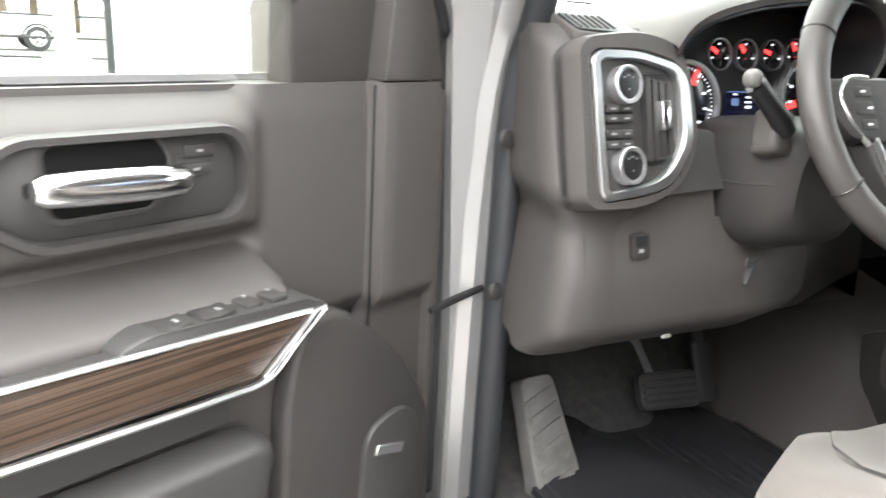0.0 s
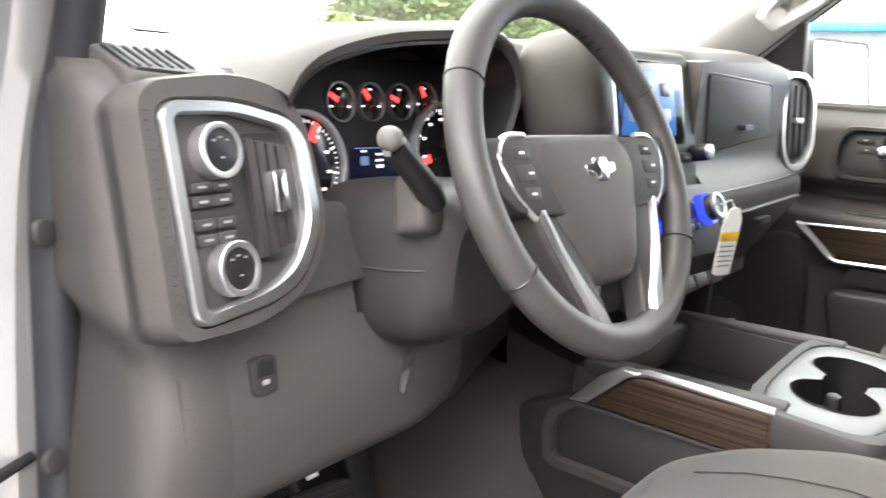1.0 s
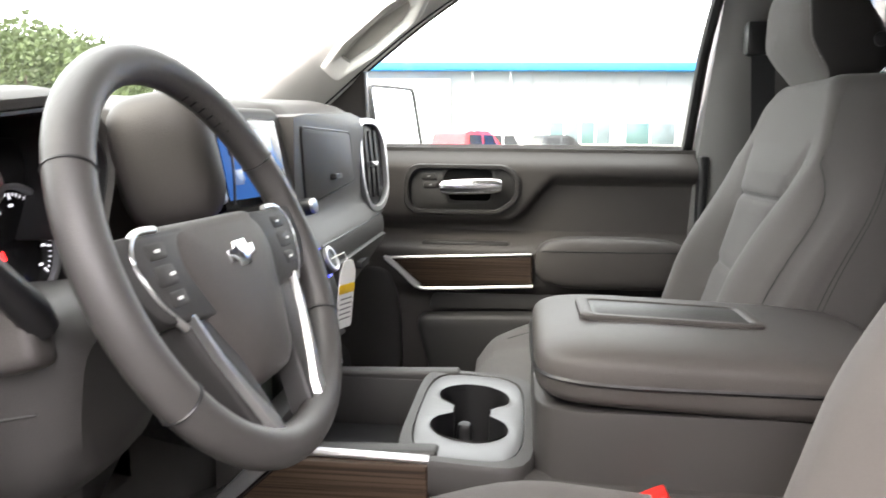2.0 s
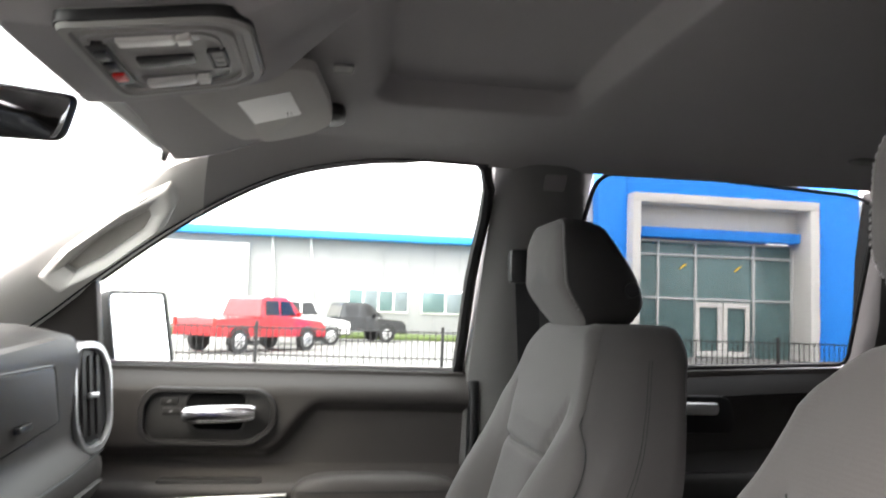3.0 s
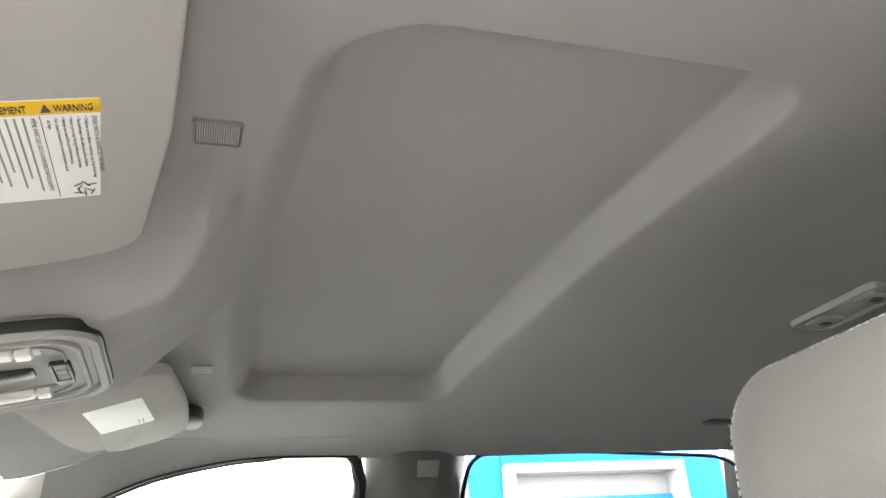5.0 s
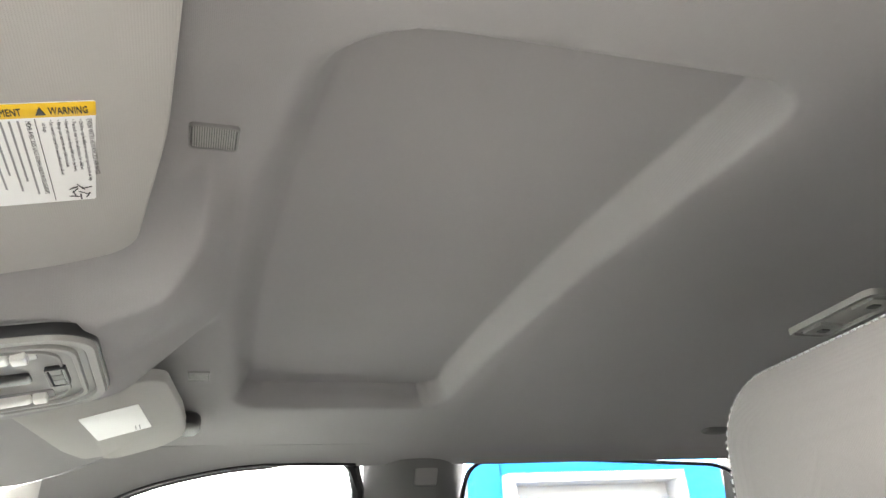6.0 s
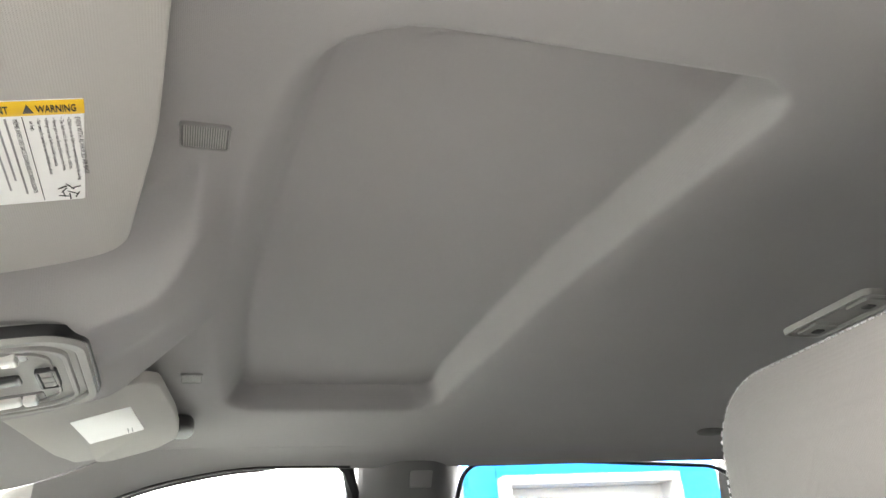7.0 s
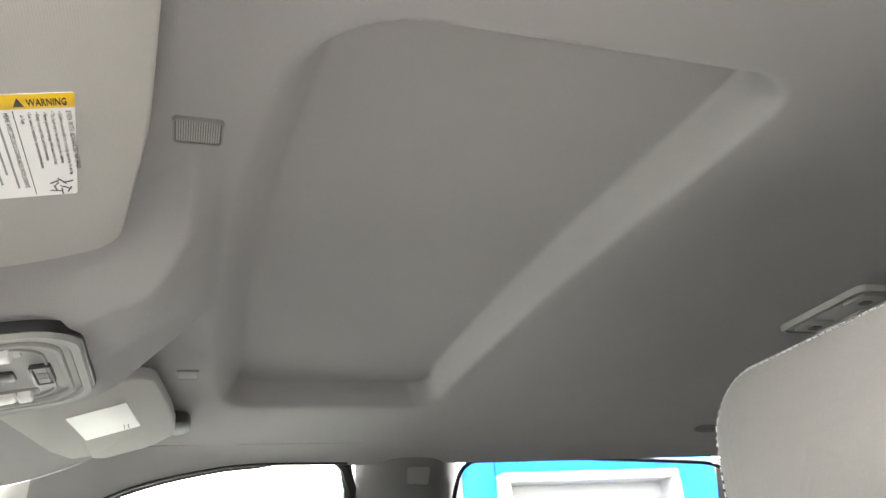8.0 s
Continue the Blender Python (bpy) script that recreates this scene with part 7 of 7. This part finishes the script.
for y0, y1, nn in ((-1.5, -5.2, 4), (-6.0, -9.0, 2), (-11.0, -14.5, 4)):
    wn_ = part("window", rbox((46.95, (y0 + y1) / 2, 2.15), (0.12, abs(y1 - y0), 1.45), 0.02), M_WALLBRIGHT, sb, "row of office windows")
    st = (y1 - y0) / nn
    for k in range(nn):
        part("pane", rbox((46.88, y0 + st * (k + 0.5), 2.15), (0.05, abs(st) - 0.14, 1.25), 0.01), M_BLIND if k % 2 else M_SHOPGLASS, wn_)
for y in (3.2, 0.9):
    part("downpipe", tube([(46.9, y, 5.8), (46.85, y - 0.2, 3.6), (46.85, y - 0.2, 0.2)], 0.07, 8), M_WALLBRIGHT, sb)

# showroom entrance: blue cube with a white portal
sr = thing("showroom", (34, -17, 0), "blue clad showroom entrance with a white portal and glass front", "building")
part("blue_wall", rbox((31.4, -12.05, 4.2), (1.6, 1.3, 8.4), 0.03), M_BLUEWALL, sr, "bright blue cladding")
part("blue_wall", rbox((31.4, -22.4, 4.2), (1.6, 2.5, 8.4), 0.03), M_BLUEWALL, sr)
part("blue_wall", rbox((31.4, -16.9, 7.65), (1.6, 8.6, 1.5), 0.03), M_BLUEWALL, sr)
part("white_wall", rbox((33.0, -9.9, 4.4), (3.5, 3.0, 8.2), 0.05), M_PORTAL, sr)
part("white_wall", rbox((33.5, -26.5, 3.6), (3.5, 5.6, 7.2), 0.05), M_PORTAL, sr)
part("blue_wall", rbox((31.7, -26.0, 5.7), (0.3, 4.6, 0.5), 0.03), M_BLUEWALL, sr)
part("portal_side", rbox((30.6, -21.0, 3.21), (1.4, 0.42, 6.636), 0.02), M_PORTAL, sr, "white portal frame")
part("portal_side", rbox((30.6, -12.85, 3.21), (1.4, 0.36, 6.636), 0.02), M_PORTAL, sr, "white portal frame")
part("portal_top", rbox((30.6, -16.95, 6.72), (1.4, 8.5, 0.38), 0.02), M_PORTAL, sr, "white portal frame")
part("sign_panel", rbox((31.2, -16.95, 6.02), (0.5, 7.8, 1.0), 0.02), M_PORTAL, sr, "plain white sign panel")
part("blue_band", rbox((31.0, -16.95, 5.36), (0.7, 7.8, 0.42), 0.02), M_BLUEWALL, sr)
part("back_wall", rbox((34.6, -17.0, 3.0), (0.2, 9.0, 6.0), 0.02), M_PLASTIC, sr)
gf = part("glass_front", rbox((31.35, -16.95, 2.55), (0.06, 7.8, 5.1), 0.005), M_SHOPGLASS, sr, "dark reflecting glass front")
for y in (-13.1, -14.4, -16.15, -18.9, -20.75):
    part("mullion", rbox((31.27, y, 2.55), (0.12, 0.10, 5.1), 0.01), M_ALU, gf)
for z in (2.55, 4.45, 5.05):
    part("transom", rbox((31.27, -16.95, z), (0.11, 7.8, 0.09), 0.01), M_ALU, gf)
for y in (-16.75, -18.05):
    d = part("entrance_door", frame_ring([Vector(p) for p in ((y - 0.62, 0.05), (y + 0.62, 0.05), (y + 0.62, 2.42), (y - 0.62, 2.42))], [Vector(p) for p in ((y - 0.44, 0.30), (y + 0.44, 0.30), (y + 0.44, 2.20), (y - 0.44, 2.20))], lambda u, v, w: Vector((31.25 - w, u, v)), 0.10, 0.01), M_PORTAL, sr, "pale framed glass door", smooth=False)
for y in (-15.4, -18.0):
    part("pendant_light", tube([(31.22, y, 3.85), (31.22, y - 0.28, 4.05)], 0.045, 8), M_YELLOW, sr, "yellow hanging light")

# steel fence
fence = thing("fence", (21.6, 0, 0), "black steel picket fence along the car park", "fence")
for z in (0.22, 0.98):
    part("rail", rbox((21.7, -10.0, z), (0.04, 44.0, 0.04), 0.006), M_BLACK, fence)
post = rbox((0, 0, 0.575), (0.09, 0.09, 1.15), 0.01)
me_post = bpy.data.meshes.new("post")
post.to_mesh(me_post); post.free()
me_post.materials.append(M_BLACK)
pick = rbox((0, 0, 0.53), (0.022, 0.022, 1.02), 0.0)
me_pick = bpy.data.meshes.new("picket")
pick.to_mesh(me_pick); pick.free()
me_pick.materials.append(M_BLACK)
def piece(name, me, loc, parent):
    o = new(name, me)
    o.parent = parent
    o.matrix_parent_inverse = parent.matrix_basis.inverted()
    o.matrix_basis = Matrix.Translation(loc)
    return o
for i in range(9):
    piece("post", me_post, (21.7, 11.0 - 5.3 * i + 1.4, 0), fence)
for i in range(250):
    piece("picket", me_pick, (21.7, 11.5 - 0.172 * i, 0), fence)

# vehicles
def pickup(name, x, y, turn, paint, label, L=5.6, H=1.9, roof=True):
    v = thing(name, (x, y, 0), label, "pickup truck")
    R = Matrix.Translation((x, y, 0)) @ Matrix.Rotation(radians(turn), 4, 'Z')
    def put(bm):
        bmesh.ops.transform(bm, matrix=R, verts=bm.verts)
        return bm
    # side profile along local y (front is +y), lofted across x with tumblehome
    prof = [(-L / 2, 0.55), (-L / 2, 1.18), (-0.55, 1.22), (-0.40, 1.28), (1.30, 1.22), (L / 2 - 0.25, 1.12), (L / 2, 0.95), (L / 2, 0.50)]
    prof = round_poly(prof, 0.10, 4)
    rows = [[(x_, p.x, p.y if abs(x_) < 0.9 else 0.5 + (p.y - 0.5) * 0.93) for p in prof] for x_ in (-0.98, -0.90, 0, 0.90, 0.98)]
    part("body", put(loft(rows, True, True)), paint, v)
    cab = [(-0.72, 1.18), (-0.55, H - 0.08), (-0.30, H), (0.75, H), (1.00, H - 0.12), (1.55, 1.20)]
    cab = round_poly(cab, 0.08, 3)
    rows = []
    for x_, k in ((-0.86, 0.0), (-0.74, 0.94), (0, 1.0), (0.74, 0.94), (0.86, 0.0)):
        rows.append([(math.copysign(0.90 - 0.16 * (p.y - 1.18) / (H - 1.18), x_) if abs(x_) > 0.8 else x_ * (1.0), p.x, p.y) for p in cab])
    part("cab", put(loft(rows, True, True)), paint, v)
    for sx in (-1, 1):
        for y0, y1 in ((-0.42, 0.28), (0.36, 1.15)):
            w = part("side_window", put(loft([[(sx * (0.905 - 0.16 * (z - 1.18) / (H - 1.18)) + sx * o, yy, z) for yy, z in ((y0, 1.27), (y1, 1.27), (y1 - (0.25 if y1 > 1 else 0), H - 0.14), (y0 + 0.06, H - 0.14))] for o in (0.0, 0.012)], True, True)), M_GLOSSBLACK, v, "dark side window", smooth=False)
        for yw in (-1.75, 1.75):
            t = part("tyre", put(tube([(sx * 0.78, yw, 0.40), (sx * 1.0, yw, 0.40)], 0.40, 28)), M_RUBBER, v)
            part("rim", put(disc((sx * 0.985, yw, 0.40), (sx, 0, 0), 0.25, 0.025, 0.01)), M_SATIN, t)
            for k in range(6):
                a = math.pi * k / 3
                part("spoke", put(rbox((sx * 1.013, yw + 0.13 * math.cos(a), 0.40 + 0.13 * math.sin(a)), (0.012, 0.05, 0.17), 0.006, 1, Euler((a - math.pi / 2, 0, 0)).to_matrix())), M_BLACK, t)
            part("wheel_arch", put(tube([(sx * 0.992, yw + 0.47 * math.cos(a), 0.40 + 0.47 * math.sin(a)) for a in grid_range(0, math.pi, 14)], 0.035, 6)), M_BLACK, v)
        part("headlight", put(rbox((sx * 0.78, L / 2 - 0.02, 0.92), (0.34, 0.08, 0.12), 0.03)), M_LENS, v)
        part("tail_light", put(rbox((sx * 0.90, -L / 2 - 0.01, 1.0), (0.14, 0.06, 0.30), 0.02)), M_RED, v)
        part("door_mirror", put(rbox((sx * 1.06, 1.12, 1.33), (0.18, 0.10, 0.18), 0.03)), paint, v)
    part("grille", put(rbox((0, L / 2 + 0.01, 0.80), (1.2, 0.06, 0.30), 0.03)), M_BLACK, v, "black grille")
    part("bumper", put(rbox((0, L / 2 + 0.03, 0.52), (1.85, 0.16, 0.20), 0.05)), M_BLACK, v)
    part("windshield", put(loft([[(-0.66 * 1.0 + 0.0, 1.02 + o, H - 0.14), (0.66, 1.02 + o, H - 0.14), (0.82, 1.56 + o, 1.235), (-0.82, 1.56 + o, 1.235)] for o in (0.0, 0.03)], True, True)), M_GLOSSBLACK, v, "dark windshield", smooth=False)
    return v
pickup("red_pickup", 27.6, 2.35, -128, M_REDPAINT, "bright red pickup truck parked behind the fence", L=5.6)
pickup("black_pickup", 38.0, -1.2, -160, M_CARBLACK, "black pickup truck parked beside the grass", L=5.6)
pickup("white_pickup", 33.0, 1.6, -150, M_CARWHITE, "white pickup truck parked behind the red one", L=5.4, H=1.95)
pickup("white_pickup", 7.5, 26.0, 80, M_CARWHITE, "white pickup truck parked ahead across the lot", L=5.8, H=1.95)
pickup("white_pickup", -4.0, 30.0, 100, M_CARWHITE, "white pickup truck parked beside the trees", L=5.6, H=1.9)

# lamp post and pale post
lp = thing("lamp_post", (30.0, 9.45, 0), "tall thin grey car park lamp post", "lamp post")
part("pole", tube([(30.0, 9.45, 0), (30.0, 9.45, 13.0)], [0.10, 0.06], 10), M_ALU, lp)
part("lamp_head", rbox((30.0, 9.0, 13.0), (0.3, 0.9, 0.12), 0.03), M_ALU, lp)
part("foot", rbox((30.0, 9.45, 0.3), (0.5, 0.5, 0.6), 0.05), M_POST, lp)
pp = thing("gate_post", (-1.4, 19.6, 0), "pale square post on a concrete foot", "post")
part("shaft", rbox((-1.25, 19.6, 1.6), (0.42, 0.42, 2.6), 0.03), M_POST, pp)
part("foot", rbox((-1.25, 19.6, 0.2), (1.0, 1.0, 0.42), 0.08), M_POST, pp)
rl = thing("cable_rail", (-6, 20.5, 0), "low steel cable rail before the lot", "rail")
for z in (0.75, 1.25, 0.30):
    part("bar", tube([(-12, 20.6, z), (3, 20.6, z)], 0.03, 6), M_BLACK, rl)
for x_ in (-12, -8, -4, 0, 3):
    part("post", tube([(x_, 20.6, 0), (x_, 20.6, 1.3)], 0.04, 8), M_BLACK, rl)
bn = thing("banner", (-5.0, 27.0, 0), "orange banner along the far fence", "banner")
part("cloth", rbox((-4.6, 27.0, 1.05), (3.2, 0.05, 0.6), 0.02), M_ORANGE, bn)
for x_ in (-6.0, -3.2):
    part("stake", tube([(x_, 27.05, 0), (x_, 27.05, 1.4)], 0.03, 6), M_BLACK, bn)

# woods along the horizon: trunks with crowns of many leaf clumps
rng = random.Random(7)
def clump_mesh(seed):
    r = random.Random(seed)
    bm = bmesh.new()
    for i in range(1100):
        # points in an uneven crown
        while True:
            p = Vector((r.uniform(-1, 1), r.uniform(-1, 1), r.uniform(-1, 1)))
            if p.length < 1 and p.length > 0.35:
                break
        p = Vector((p.x, p.y, p.z * 1.15)) * (0.8 + 0.25 * noise.noise(p * 2 + Vector((seed, 0, 0))))
        s_ = r.uniform(0.04, 0.09)
        a = Vector((r.uniform(-1, 1), r.uniform(-1, 1), r.uniform(-1, 1))).normalized()
        b = a.orthogonal().normalized()
        c = a.cross(b)
        vs = [bm.verts.new(p + s_ * q) for q in (b, c * 0.7, -b, -c * 0.7 + a * 0.3)]
        bm.faces.new((vs[0], vs[1], vs[2]))
        bm.faces.new((vs[0], vs[2], vs[3]))
    me = bpy.data.meshes.new("crown")
    bm.to_mesh(me)
    bm.free()
    me.materials.append(M_LEAF)
    return me
crowns = [clump_mesh(i) for i in range(4)]
tb_ = tube([(0, 0, 0), (0.1, 0, 3), (0, 0.1, 6)], [0.28, 0.2, 0.1], 7)
limb = tube([(0, 0, 3.2), (0.9, 0.3, 5.0)], [0.12, 0.05], 6)
limb2 = tube([(0.05, 0, 3.8), (-0.8, -0.4, 5.6)], [0.11, 0.05], 6)
tj = join(tb_, limb, limb2)
me_trunk = bpy.data.meshes.new("trunk")
tj.to_mesh(me_trunk); tj.free()
me_trunk.materials.append(M_BARK)
def tree(x, y, h):
    t = thing("tree", (x, y, 0), "broad leafy green tree at the edge of the lot", "tree", "far trees")
    k = h / 9.0
    o = piece("trunk", me_trunk, (x, y, 0), t)
    o.matrix_basis = Matrix.Translation((x, y, 0)) @ Matrix.Rotation(rng.uniform(0, 6), 4, 'Z') @ Matrix.Scale(k, 4)
    o = piece("crown", rng.choice(crowns), (x, y, 0), t)
    o.matrix_basis = Matrix.Translation((x, y, h * 0.62)) @ Matrix.Rotation(rng.uniform(0, 6), 4, 'Z') @ Matrix.Diagonal((h * 0.36, h * 0.36, h * 0.40, 1))
for i in range(84):
    az = 43 + 31 * i / 83
    d = rng.uniform(150, 185)
    top = 7.5 - 4.6 * smoothstep(59, 66, az) - 3.0 * smoothstep(47, 43, az)
    tree(d * math.sin(radians(az)) + rng.uniform(-2, 2), d * math.cos(radians(az)), (d * math.tan(radians(top)) + 1.5) * rng.uniform(0.82, 1.05))
for i in range(7):
    tree(-7.5 + 1.7 * i + rng.uniform(-0.5, 0.5), 48 + rng.uniform(-4, 6), rng.uniform(7, 9))
